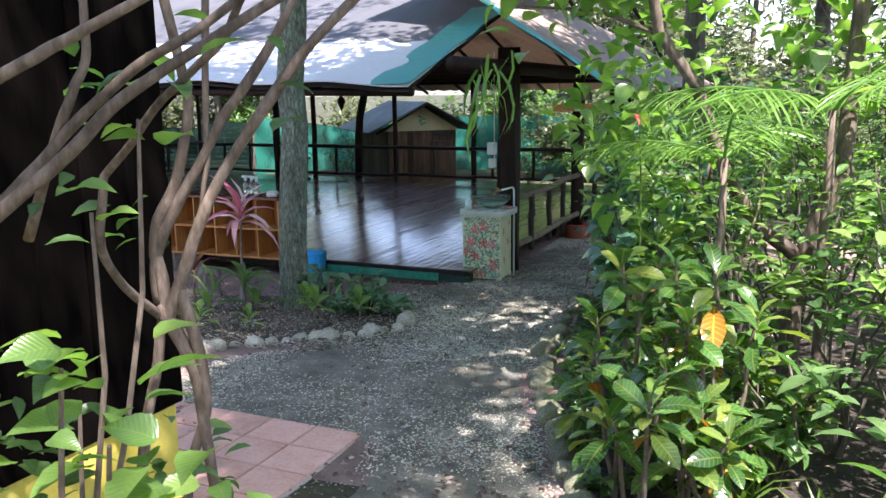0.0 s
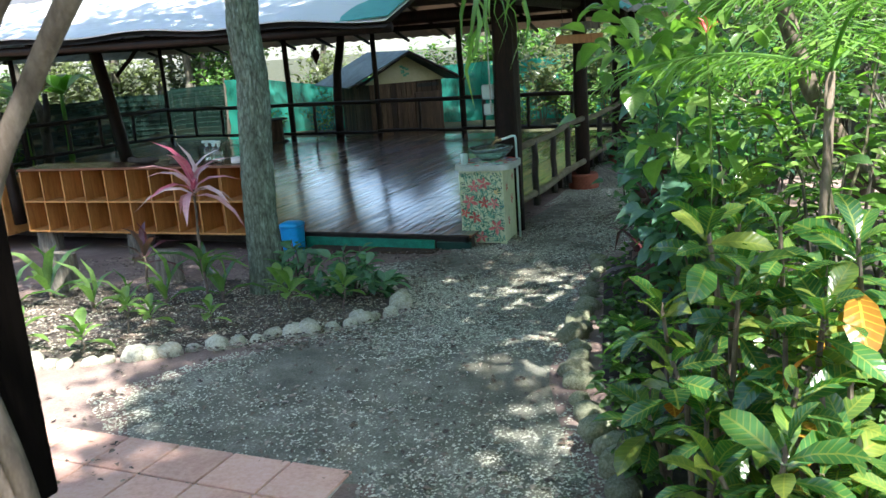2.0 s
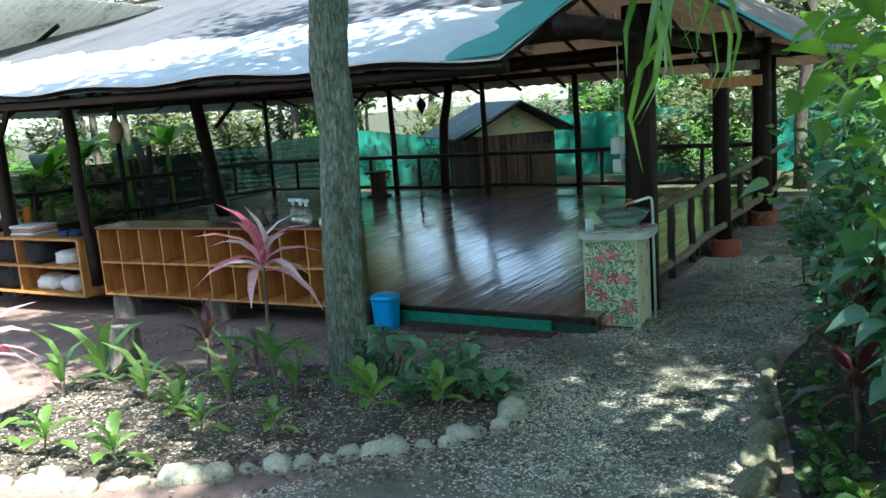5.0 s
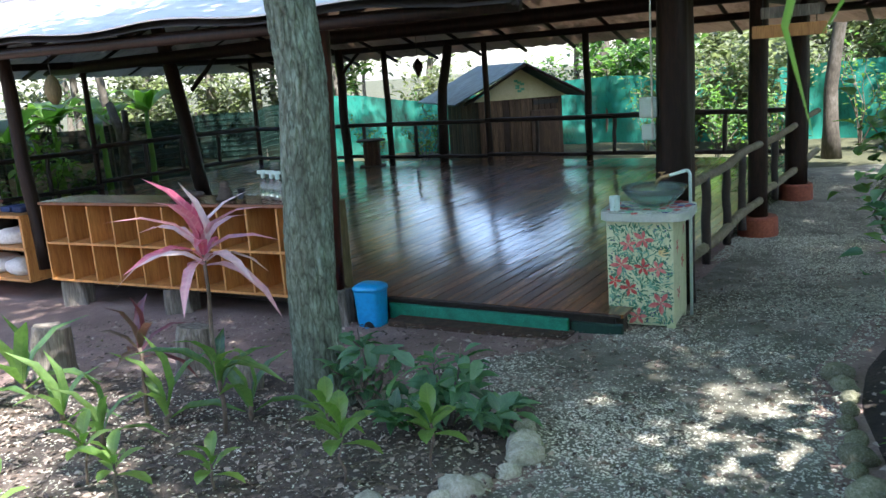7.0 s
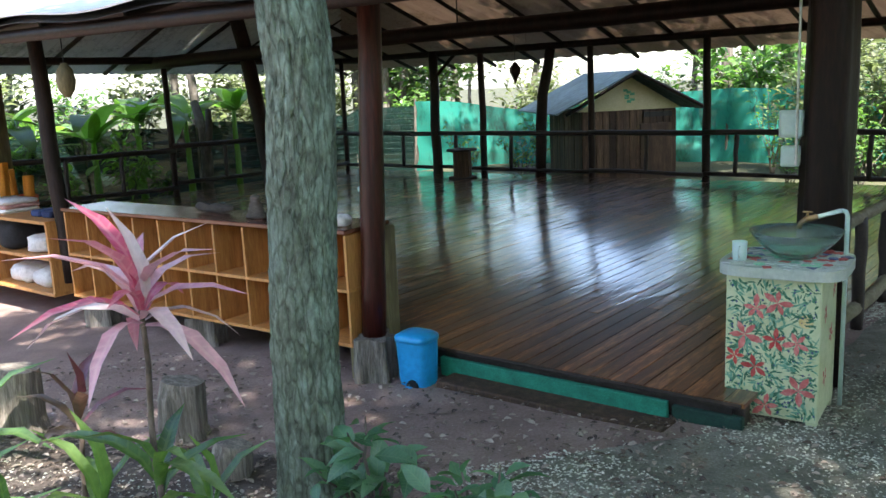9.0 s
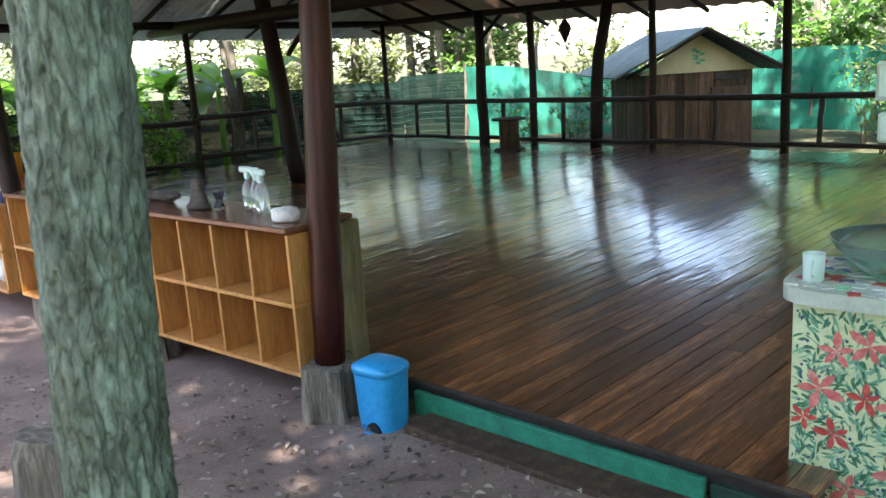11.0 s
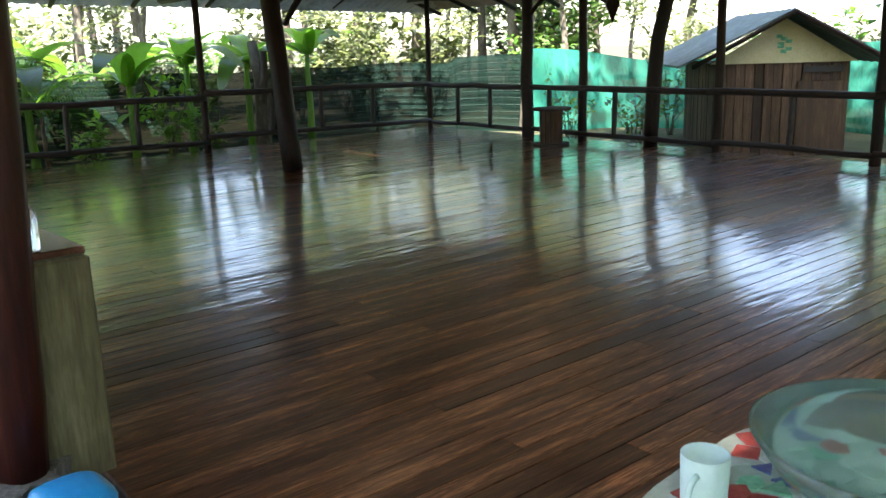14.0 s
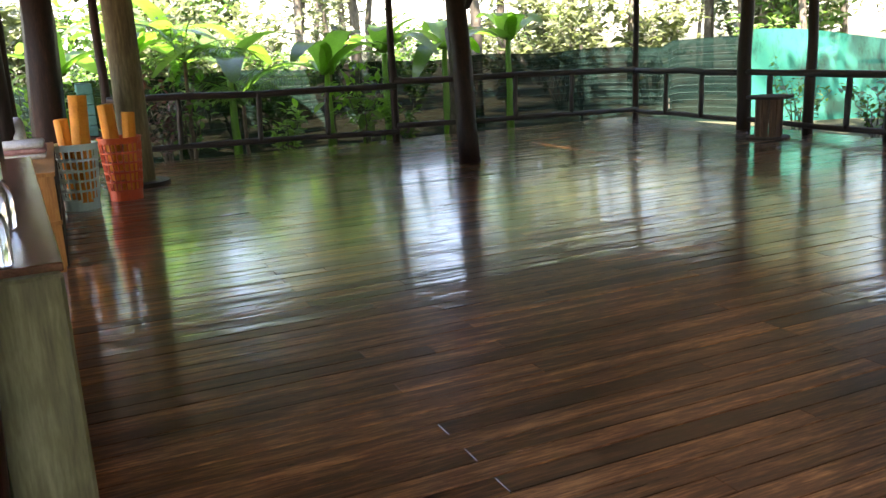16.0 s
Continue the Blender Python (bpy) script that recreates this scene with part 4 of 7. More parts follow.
part("door", boxed((W * 0.78, -0.02, 0.72), (0.62, 0.035, 1.35), 0.006), M["shed"], shed, "brown plank door of the shed")
bm = bmesh.new()
v = [bm.verts.new(c) for c in ((-0.1, -0.01, H), (W + 0.1, -0.01, H), (W / 2, -0.01, H + 0.62))]
bm.faces.new(v)
part("gable", thick(bm, 0.03), M["cream"], shed, "cream painted gable panel")
bm = bmesh.new()
for i in range(7):
    t = i * 0.9
    vs = box(bm, (W / 2 - 0.02 + 0.07 * math.sin(t * 2.1), -0.035, H + 0.16 + 0.035 * i), (0.09, 0.012, 0.05), None)
part("leaf_ornament", bm, M["green_paint"], shed, "small painted green leaf on the gable")
part("vent_grille", boxed((W * 0.8, -0.03, H - 0.1), (0.55, 0.02, 0.09)), M["black"], shed)


def shed_slope(sign):
    def f(s, t):
        x = W / 2 + sign * (W / 2 + (0.62 if sign < 0 else 0.42)) * t
        return (x, -0.45 + (D + 0.9) * s, H + 0.74 - 0.74 * t + 0.008 * math.sin(s * 80))
    return thick(sheet(60, 4, f), 0.03)


part("roof_slope", shed_slope(-1), M["shed_roof"], shed, "blue grey sheet roof slope")
part("roof_slope", shed_slope(1), M["shed_roof"], shed)
for sign in (-1, 1):
    part("bargeboard", tube(bmesh.new(), [(W / 2, -0.46, H + 0.7), (W / 2 + sign * (W / 2 + 0.44), -0.46, H - 0.03)], [0.035, 0.035], 6), M["post"], shed)

# ---- cubby shelf ----
shelf = thing("cubby_shelf", PAV @ pose(-5.46, -0.5, 0.2, 0, 0, 2.5), "honey coloured wooden shoe shelf with empty cubbies", "shelf")
SW, SD, SH, N = 3.193, 0.4, 0.745, 10
part("back_panel", boxed((SW / 2, SD - 0.01, SH / 2), (SW - 0.02, 0.016, SH - 0.02)), M["shelf"], shelf)
for z in (0.011, SH / 2):
    part("shelf_board", boxed((SW / 2, SD / 2, z), (SW, SD, 0.022), 0.002), M["shelf"], shelf)
for i in range(N + 1):
    for z in (0.022, SH / 2 + 0.011):
        part("divider", boxed((0.011 + i * (SW - 0.022) / N, SD / 2 - 0.004, z + SH / 4 - 0.011), (0.02, SD - 0.012, SH / 2 - 0.023), 0.002), M["shelf"], shelf)
part("top_board", boxed((SW / 2, SD / 2 + 0.01, SH + 0.013), (SW + 0.02, SD + 0.05, 0.028), 0.005), M["shelf_top"], shelf, "glossy red brown top board")
part("end_slab", boxed((SW + 0.034, 0.315, SH / 2 - 0.02), (0.06, 0.23, SH + 0.05), 0.01), M["raw_slab"], shelf, "raw pale timber end slab")
part("front_leg", boxed((SW - 0.02, 0.05, -0.14), (0.05, 0.05, 0.28), 0.004), M["raw_slab"], shelf)

# second, lower store shelf further along
store = thing("open_shelf", PAV @ pose(-8.3, -0.45, 0.14), "open wooden shelf holding cushions and blankets", "shelf")
for z in (0.0, 0.33, 0.66):
    part("shelf_board", boxed((1.2, 0.25, z), (2.4, 0.5, 0.03), 0.003), M["shelf"], store)
for x in (0.02, 1.2, 2.38):
    part("upright", boxed((x, 0.25, 0.33), (0.035, 0.48, 0.66), 0.003), M["shelf"], store)
part("back_panel", boxed((1.2, 0.49, 0.33), (2.38, 0.02, 0.66)), M["joist"], store)


# ---- plants ----
def grow(base, n_stems, height, spread, leaves_per, length, el=(-25, 45), start=0.3, bend=0.12, r0=0.012):
    """Stems from one foot, and leaves along them. Returns the stems' bmesh and the leaves' rows."""
    bm, rows = bmesh.new(), []
    for k in range(n_stems):
        az = 2 * math.pi * (k + RNG.uniform(-0.4, 0.4)) / n_stems
        h = height * RNG.uniform(0.55, 1.05)
        out = spread * RNG.uniform(0.35, 1.0)
        top = Vector(base) + Vector((math.cos(az) * out, math.sin(az) * out, h))
        pts = wavy(base, top, 6, bend * height, RNG.uniform(0, 99))
        pts = [p + Vector((0, 0, 0.12 * h * math.sin(math.pi * i / 6))) for i, p in enumerate(pts)]
        tube(bm, pts, [r0 * (1 - 0.12 * i) for i in range(7)], 5)
        for _ in range(leaves_per):
            t = RNG.uniform(start, 1.0) * 6
            i = min(int(t), 5)
            p = pts[i].lerp(pts[i + 1], t - i)
            w = aim(*el) + np.array((math.cos(az), math.sin(az), 0)) * 0.5
            j = RNG.normal(0, 0.05 * height, 3) * (0.4 + 0.6 * t / 6)
            rows.append([*(np.array(p) + j), *w, length * RNG.uniform(0.55, 1.2), RNG.uniform(-0.5, 0.5)])
    return bm, rows


def shrub(x, y, h, spread, stems, per, length, leaf, label, shape=OVATE, name="shrub", group="", el=(-25, 45), start=0.25, z=None):
    z = ground_z(x, y) + 0.02 if z is None else z
    root = thing(name, pose(x, y, z), label, name.replace("_", " "), group)
    bm, rows = grow((0, 0, -0.02), stems, h, spread, per, length, el, start)
    if h > 0.31:
        part("branchwork", bm, M["far_bark"], root)
    link("foliage", leaf_mesh("foliage", rows, shape), L[leaf], root)
    return root


def crown_rows(centre, radii, clumps, per, length):
    rows = []
    for _ in range(clumps):
        d = RNG.normal(0, 1, 3)
        d /= np.linalg.norm(d)
        c = np.array(centre) + d * np.array(radii) * RNG.uniform(0.35, 1.0)
        size = RNG.uniform(0.3, 0.75)
        for _ in range(per):
            rows.append([*(c + RNG.normal(0, size * 0.5, 3)), *aim(-50, 30), length * RNG.uniform(0.6, 1.25), RNG.uniform(-0.7, 0.7)])
    return rows


def tree(x, y, h, r, crown, radii, clumps, per, length, leaf, label, bark="far_bark", limbs=5, lean=(0, 0), group="", shape=OVATE):
    """Tapered trunk, limbs that reach into the crown, and clumps of leaves."""
    root = thing("tree", pose(x, y, ground_z(x, y) - 0.05), label, "tree", group)
    bm = bmesh.new()
    trunk = wavy((0, 0, 0), (lean[0], lean[1], h), 10, 0.05 * h, x * 1.7 + y)
    tube(bm, trunk, [r * (1.35 if i == 0 else 1.0) * (1 - 0.065 * i) for i in range(11)], 10, 0.12)
    for k in range(limbs):
        i = 5 + k % 5
        d = aim(15, 60)
        tip = Vector(trunk[i]) + Vector(d * np.array(radii) * 0.9)
        tube(bm, wavy(trunk[i], tip, 5, 0.25, k * 3.3 + x), [r * 0.45 * (1 - 0.15 * j) for j in range(6)], 6, 0.1)
    part("trunk", bm, M[bark], root, smooth=True)
    link("crown", leaf_mesh("crown", crown_rows(crown, radii, clumps, per, length), shape), L[leaf], root)
    return root


def rosette(x, y, stem, n, length, leaf, label, name, shape=LANCE, el=(-15, 75), z=None, group="", dead=0, dead_leaf="croton", thick_stem=0.014):
    """A cane with a tuft of long arching leaves at its head."""
    z = ground_z(x, y) + 0.03 if z is None else z
    root = thing(name, pose(x, y, z), label, name.replace("_", " "), group)
    pts = wavy((0, 0, -0.03), (0.01, 0.0, stem), 5, 0.04, x * 5 + y)
    part("cane", tube(bmesh.new(), pts, [thick_stem * (1 - 0.06 * i) for i in range(6)], 8), M["vine_bark"], root, smooth=True)
    rows = []
    for k in range(n):
        az = k * 2.4
        e = radians(el[0] + (el[1] - el[0]) * (k / max(1, n - 1)) ** 0.9)
        rows.append([0.01, 0, stem - 0.06 + 0.08 * k / n, math.cos(az) * math.cos(e), math.sin(az) * math.cos(e), math.sin(e), length * RNG.uniform(0.75, 1.1), RNG.uniform(-0.2, 0.2)])
    link("foliage", leaf_mesh("foliage", rows, shape, 0.35), L[leaf], root)
    if dead:
        rows = [[0, 0, stem * RNG.uniform(0.1, 0.35), *aim(15, 70), length * RNG.uniform(0.7, 1.2), 0.0] for _ in range(dead)]
        link("lower_leaves", leaf_mesh("lower_leaves", rows, shape, 0.35), L[dead_leaf], root)
    return root


def frond_rows(base, az, length, rise, droop, n, leaflet):
    """Leaflets on both sides of an arching rib; returns the rib's points too."""
    pts, rows = [], []
    for i in range(n + 1):
        t = i / n
        d = length * t
        pts.append(Vector(base) + Vector((math.cos(az) * d * math.cos(radians(rise) * (1 - 0.3 * t)), math.sin(az) * d * math.cos(radians(rise) * (1 - 0.3 * t)), d * math.sin(radians(rise)) - droop * t * t * length)))
        if i > n * 0.15:
            for s in (-1, 1):
                w = np.array((math.cos(az + s * 1.0), math.sin(az + s * 1.0), -0.25 + RNG.normal(0, 0.1)))
                rows.append([*pts[-1], *w, leaflet * (math.sin(math.pi * (0.15 + 0.8 * t)) * 0.7 + 0.3), RNG.normal(0, 0.2)])
    return pts, rows


def palm(x, y, trunk, fronds, length, leaflet, label, rise=(25, 75), droop=0.55, z=None, r=0.03, leaf="palm", name="palm"):
    z = ground_z(x, y) if z is None else z
    root = thing(name, pose(x, y, z), label, "palm")
    bm = tube(bmesh.new(), wavy((0, 0, -0.05), (0, 0, trunk), 5, 0.05, x), [r * 1.2, r, r, r, r, r * 0.9], 8, 0.1)
    part("trunk", bm, M["vine_bark"], root, smooth=True)
    for k in range(fronds):
        pts, rows = frond_rows((0, 0, trunk), k * 2.4 + x, length * RNG.uniform(0.75, 1.1), RNG.uniform(*rise), droop, 26, leaflet)
        rib = part("frond", tube(bmesh.new(), pts[::3], [0.009] * len(pts[::3]), 5), L[leaf], root)
        link("blade", leaf_mesh("blade", rows, NEEDLE, 0.3), L[leaf], rib)
    return root


def banana_leaf(az, length, width, rise, droop, torn=0.12):
    def f(s, t):
        d = length * s
        a = radians(rise) * (1 - 0.35 * s)
        w = width * (math.sin(math.pi * min(1, 0.12 + 0.86 * s)) ** 0.6) * (t - 0.5) * (1 + torn * noise.noise(Vector((s * 17, az, 0))))
        c = Vector((math.cos(az) * math.cos(a) * d, math.sin(az) * math.cos(a) * d, math.sin(a) * d - droop * s ** 2.2 * length))
        return c + Vector((-math.sin(az), math.cos(az), 0)) * w + Vector((0, 0, 0.35 * abs(w) * (1 - s)))
    return sheet(16, 6, f)


def banana(x, y, stem, n, length, width, label, z=-0.15, rise=(25, 75), r=0.06):
    root = thing("banana_plant", pose(x, y, z), label, "banana plant", "banana plants")
    part("stem", tube(bmesh.new(), wavy((0, 0, 0), (0, 0, stem), 5, 0.06, x), [r * 1.3, r * 1.1, r, r * 0.9, r * 0.8, r * 0.7], 10), L["banana"], root, smooth=True)
    for k in range(n):
        part("leaf", banana_leaf(k * 2.4 + x * 3, length * RNG.uniform(0.75, 1.1), width, RNG.uniform(*rise), RNG.uniform(0.2, 0.6)), L["banana"], root, smooth=True, m=pose(0, 0, stem - 0.05))
    return root


# the grey tree in the planting bed
bed_tree = thing("tree", pose(-1.22, 7.44, 0.0), "tall grey tree trunk with cracked lichen bark", "tree")
pts = [(0.02, 0.02, -0.05), (0.0, 0.0, 0.12), (-0.01, 0, 0.35), (-0.005, 0, 0.8), (0.03, 0, 1.4), (0.07, 0, 1.9), (0.04, 0, 2.35), (0.1, 0, 2.9), (0.16, 0, 4.0), (0.2, 0.1, 6.0)]
bm = bmesh.new()
fine = []
for i in range(len(pts) - 1):
    steps = 30 if pts[i][2] < 2.6 else 8
    for k in range(steps):
        fine.append((Vector(pts[i]).lerp(Vector(pts[i + 1]), k / steps), i + k / steps))
rad = [0.225, 0.17, 0.142, 0.133, 0.131, 0.129, 0.126, 0.123, 0.115, 0.1]
tube(bm, [p for p, _ in fine], [float(np.interp(w, range(10), rad)) for _, w in fine], 88, 0.06)
for v in bm.verts:
    a = math.atan2(v.co.y, v.co.x - 0.02)
    c, s, z = math.cos(a), math.sin(a), v.co.z
    n1 = noise.noise(Vector((c * 7.5, s * 7.5, z * 4.5)))
    n2 = noise.noise(Vector((c * 15, s * 15, z * 11 + 40)))
    crack = max(0.0, 1 - abs(n1) * 5.5) * 0.014 + max(0.0, 1 - abs(n2) * 5) * 0.007
    out = Vector((c, s, 0))
    v.co += out * (0.006 - crack + 0.004 * noise.noise(Vector((c * 30, s * 30, z * 25))))
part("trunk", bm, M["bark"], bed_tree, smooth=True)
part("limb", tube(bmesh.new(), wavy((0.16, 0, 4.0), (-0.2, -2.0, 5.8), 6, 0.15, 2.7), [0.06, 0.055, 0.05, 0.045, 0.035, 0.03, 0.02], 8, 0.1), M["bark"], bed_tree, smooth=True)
link("crown", leaf_mesh("crown", crown_rows((0.2, 0.3, 7.2), (2.6, 2.6, 1.6), 60, 22, 0.2) + crown_rows((0.1, -1.5, 5.9), (2.8, 1.3, 0.8), 85, 44, 0.15), OVATE), L["forest"], bed_tree)

# planting bed
rosette(-1.6, 6.93, 0.98, 19, 0.43, "pink", "tall pink cordyline on a thin cane", "cordyline", CANE, el=(-18, 76), dead=7, dead_leaf="shrub")
rosette(-3.3, 6.35, 0.55, 22, 0.42, "pink", "pink and white cordyline beside the bed edge", "cordyline", CANE, el=(-35, 80))
rosette(-2.2, 7.2, 0.42, 9, 0.34, "wine", "young cordyline with pink and green leaves", "cordyline", el=(-5, 80))
for x, y, n, ln in ((-3.3, 7.6, 7, 0.55), (-3.45, 7.3, 5, 0.5), (-2.0, 7.05, 6, 0.42), (-2.6, 7.0, 6, 0.42), (-1.55, 7.15, 6, 0.45), (-2.2, 6.75, 7, 0.36)):
    rosette(x, y, 0.1, n, ln, "shrub", "broad strap leaved green plant in the bed", "bed_plant", LANCE, (20, 80), thick_stem=0.02, group="strap plants in the bed")
for x, y, h in ((-2.6, 5.92, 0.3), (-2.1, 5.8, 0.27), (-3.45, 6.2, 0.3), (-1.75, 6.15, 0.26), (-0.78, 6.38, 0.27), (-0.93, 6.63, 0.28), (-0.42, 6.58, 0.26), (-3.0, 6.0, 0.28), (-1.99, 6.3, 0.26), (-1.36, 6.28, 0.2)):
    rosette(x, y, h * RNG.uniform(0.5, 0.95), 8, RNG.uniform(0.16, 0.24), "bright", "small bright green croton seedling in the soil", "seedling", BROAD, (-5, 60), thick_stem=0.008, group="seedlings in the bed")
for x, y, h in ((-0.42, 7.1, 0.42), (-0.92, 7.3, 0.5), (-0.6, 7.0, 0.3), (-0.2, 6.95, 0.22)):
    shrub(x, y, h, 0.2, 7, 9, 0.15, "blue_green", "low dark green bush inside the stones", OVATE, "bush", "bushes in the bed")
for x, y, r, h in ((-3.35, 8.0, 0.14, 0.42), (-2.38, 8.15, 0.13, 0.36), (-1.8, 7.7, 0.1, 0.22)):
    st = thing("tree_stump", pose(x, y, ground_z(x, y) - 0.03), "dark rotting tree stump in the bed", "stump", "stumps in the bed")
    part("wood", tube(bmesh.new(), [(0, 0, 0), (0, 0, h * 0.3), (0.01, 0, h * 0.8), (0.02, 0.01, h)], [r * 1.2, r, r * 0.95, r * 0.88], 16, 0.2, 0.06), M["log"], st)

# shrubs beside the path
def croton(x, y, h, canes, length, spread, turn):
    """Canes with whorls of big oblong leaves."""
    root = thing("croton", pose(x, y, ground_z(x, y) + 0.02, 0, 0, turn), CR, "croton", "croton bushes")
    bm, rows, old = bmesh.new(), [], []
    for k in range(canes):
        az = 2 * math.pi * (k + RNG.uniform(-0.3, 0.3)) / canes
        top = Vector((math.cos(az), math.sin(az), 0)) * spread * RNG.uniform(0.3, 1.0) + Vector((0, 0, h * RNG.uniform(0.45, 1.0)))
        pts = wavy((0, 0, -0.03), top, 5, 0.06, k * 3.1 + x)
        tube(bm, pts, [0.014, 0.013, 0.012, 0.011, 0.01, 0.008], 6)
        n = 13
        for j in range(n):
            a, e = j * 2.4 + k + RNG.normal(0, 0.35), radians(-25 + 85 * (j / n) ** 1.1 + RNG.normal(0, 12))
            p = top + Vector((0, 0, -0.16 + 0.16 * j / n))
            row = [*p, math.cos(a) * math.cos(e), math.sin(a) * math.cos(e), math.sin(e), length * RNG.uniform(0.55, 1.15) * (1 - 0.35 * j / n), RNG.uniform(-0.7, 0.7)]
            (old if j < 1 and RNG.random() < 0.45 else rows).append(row)
    part("branchwork", bm, M["vine_bark"], root)
    link("foliage", leaf_mesh("foliage", rows, BROAD, 0.25), L["croton"], root)
    link("old_leaves", leaf_mesh("old_leaves", old or rows[:1], BROAD, 0.25), L["orange_leaf"], root, label="orange and red brown ageing leaves")
    return root


CR = "croton bush with big glossy veined green leaves"
for x, y, h, n, ln, s in ((1.78, 3.6, 0.5, 5, 0.28, 0.28), (2.05, 3.85, 0.85, 5, 0.29, 0.38), (1.9, 4.2, 1.2, 4, 0.29, 0.3), (2.35, 3.45, 0.75, 5, 0.28, 0.38), (1.8, 4.9, 0.6, 5, 0.22, 0.3)):
    croton(x, y, h, n, ln, s, x * 400)
for x, y, h, n in ((1.53, 3.3, 1.38, 3), (1.84, 3.5, 1.46, 3), (1.45, 3.2, 0.93, 3), (1.75, 3.0, 1.15, 4), (1.49, 2.75, 0.85, 3), (1.81, 2.8, 0.97, 3), (1.4, 3.7, 0.84, 3), (1.96, 3.2, 1.32, 3)):
    croton(x + 0.05, y + 0.05, h, n, 0.27, 0.16, x * 500)
SH1 = "leafy green shrub beside the gravel path"
for x, y, h, s, n, per, ln, leaf, shape, lab in [
                (2.35, 3.4, 0.9, 0.5, 8, 16, 0.16, "shrub", OVATE, SH1), (2.2, 5.9, 1.3, 0.6, 9, 30, 0.13, "bright", OVATE, SH1), (1.95, 6.7, 1.0, 0.35, 8, 26, 0.11, "blue_green", HEART, SH1),
        (2.1, 7.5, 2.0, 0.5, 9, 40, 0.12, "blue_green", HEART, SH1), (2.6, 6.9, 2.4, 0.7, 9, 45, 0.12, "blue_green", HEART, SH1), (2.4, 8.3, 2.3, 0.55, 9, 45, 0.12, "shrub", HEART, SH1),
        (3.0, 5.3, 1.9, 0.7, 9, 40, 0.12, "bright", OVATE, SH1), (3.3, 4.2, 1.9, 0.8, 9, 40, 0.12, "shrub", OVATE, SH1), (3.1, 3.0, 1.5, 0.6, 9, 34, 0.12, "shrub", OVATE, SH1),
        (3.6, 6.3, 2.6, 0.9, 9, 50, 0.13, "shrub", OVATE, SH1), (3.3, 8.0, 3.0, 0.9, 9, 55, 0.13, "bright", OVATE, SH1), (4.3, 5.2, 2.8, 1.0, 9, 55, 0.14, "bright", OVATE, SH1),
        (4.2, 3.4, 2.5, 0.9, 9, 50, 0.14, "shrub", OVATE, SH1), (4.6, 7.5, 3.4, 1.1, 9, 60, 0.15, "forest", OVATE, SH1), (5.6, 5.0, 3.4, 1.2, 9, 60, 0.16, "forest", OVATE, SH1),
        (5.4, 9.6, 3.2, 1.1, 9, 55, 0.16, "shrub", OVATE, SH1), (6.6, 7.5, 3.6, 1.3, 9, 60, 0.18, "forest", OVATE, SH1), (4.9, 2.0, 2.6, 1.0, 9, 50, 0.15, "shrub", OVATE, SH1),
        (2.9, 1.9, 1.2, 0.5, 8, 30, 0.13, "shrub", OVATE, SH1), (6.2, 3.0, 3.2, 1.2, 9, 55, 0.17, "forest", OVATE, SH1), (4.4, 11.6, 1.5, 0.7, 9, 34, 0.14, "shrub", OVATE, SH1),
        (5.2, 13.6, 1.9, 0.8, 9, 40, 0.15, "bright", OVATE, SH1), (6.2, 12.0, 2.8, 1.1, 9, 50, 0.17, "forest", OVATE, SH1), (6.0, 16.0, 2.0, 0.9, 9, 45, 0.16, "shrub", OVATE, SH1)]:
    shrub(x, y, h, s, n, per, ln, leaf, lab, shape, "shrub", "shrubs beside the path")
for x, y, h, lf in ((2.35, 4.25, 1.75, "bright"), (2.8, 3.8, 1.8, "shrub"), (2.15, 4.9, 1.5, "shrub"), (3.0, 3.2, 1.7, "bright")):
    shrub(x, y, h, 0.55, 9, 20, 0.14, lf, "pale green leafy bush lit by the sun", OVATE, "shrub", "shrubs beside the path", (-12, 18), 0.6)
for x, y, h in ((1.98, 5.55, 1.6), (2.1, 6.25, 1.9), (1.85, 5.15, 1.05), (2.2, 6.9, 1.7)):
    shrub(x, y, h, 0.4, 10, 15, 0.18, "blue_green", "climbing plant with broad heart shaped leaves", HEART, "shrub", "shrubs beside the path", (-55, 10), 0.3)
for x, y in ((1.75, 3.3), (2.05, 3.0), (1.9, 2.6), (2.3, 2.7), (2.0, 2.2), (2.4, 2.2)):
    rosette(x, y, 0.05, 26, 0.36, "grass", "tuft of narrow yellow green strap leaves", "strap_plant", STRAP, (10, 85), group="strap plants beside the path")
for x, y, st in ((1.78, 6.1, 0.35), (1.85, 6.3, 0.7)):
    rosette(x, y, st, 12, 0.4, "wine", "dark wine red cordyline beside the path", "cordyline", LANCE, (-40, 75))
palm(2.75, 6.9, 1.5, 9, 1.5, 0.42, "green palm with fine feathery fronds", (25, 65), 0.5)
palm(2.15, 4.0, 1.7, 4, 0.95, 0.34, "green palm with fine feathery fronds", (12, 50), 0.4, r=0.022)
palm(2.85, 4.35, 1.95, 8, 1.4, 0.42, "green palm with fine feathery fronds", (15, 55), 0.4)
palm(4.0, 4.4, 1.3, 8, 1.4, 0.4, "green palm with fine feathery fronds", (20, 70), 0.5)
for x, y, h in ((1.38, 2.9, 0.16), (1.45, 3.3, 0.18), (1.4, 3.8, 0.2), (1.36, 4.5, 0.2), (1.5, 5.2, 0.26), (1.45, 4.9, 0.2), (1.5, 5.6, 0.22), (1.62, 6.0, 0.24), (1.66, 6.6, 0.26), (1.8, 7.0, 0.3), (1.42, 4.2, 0.14)):
    shrub(x, y, h, 0.16, 7, 10, 0.07, "shrub", "low ground cover leaves beside the stones", HEART, "ground_cover", "ground cover beside the path")

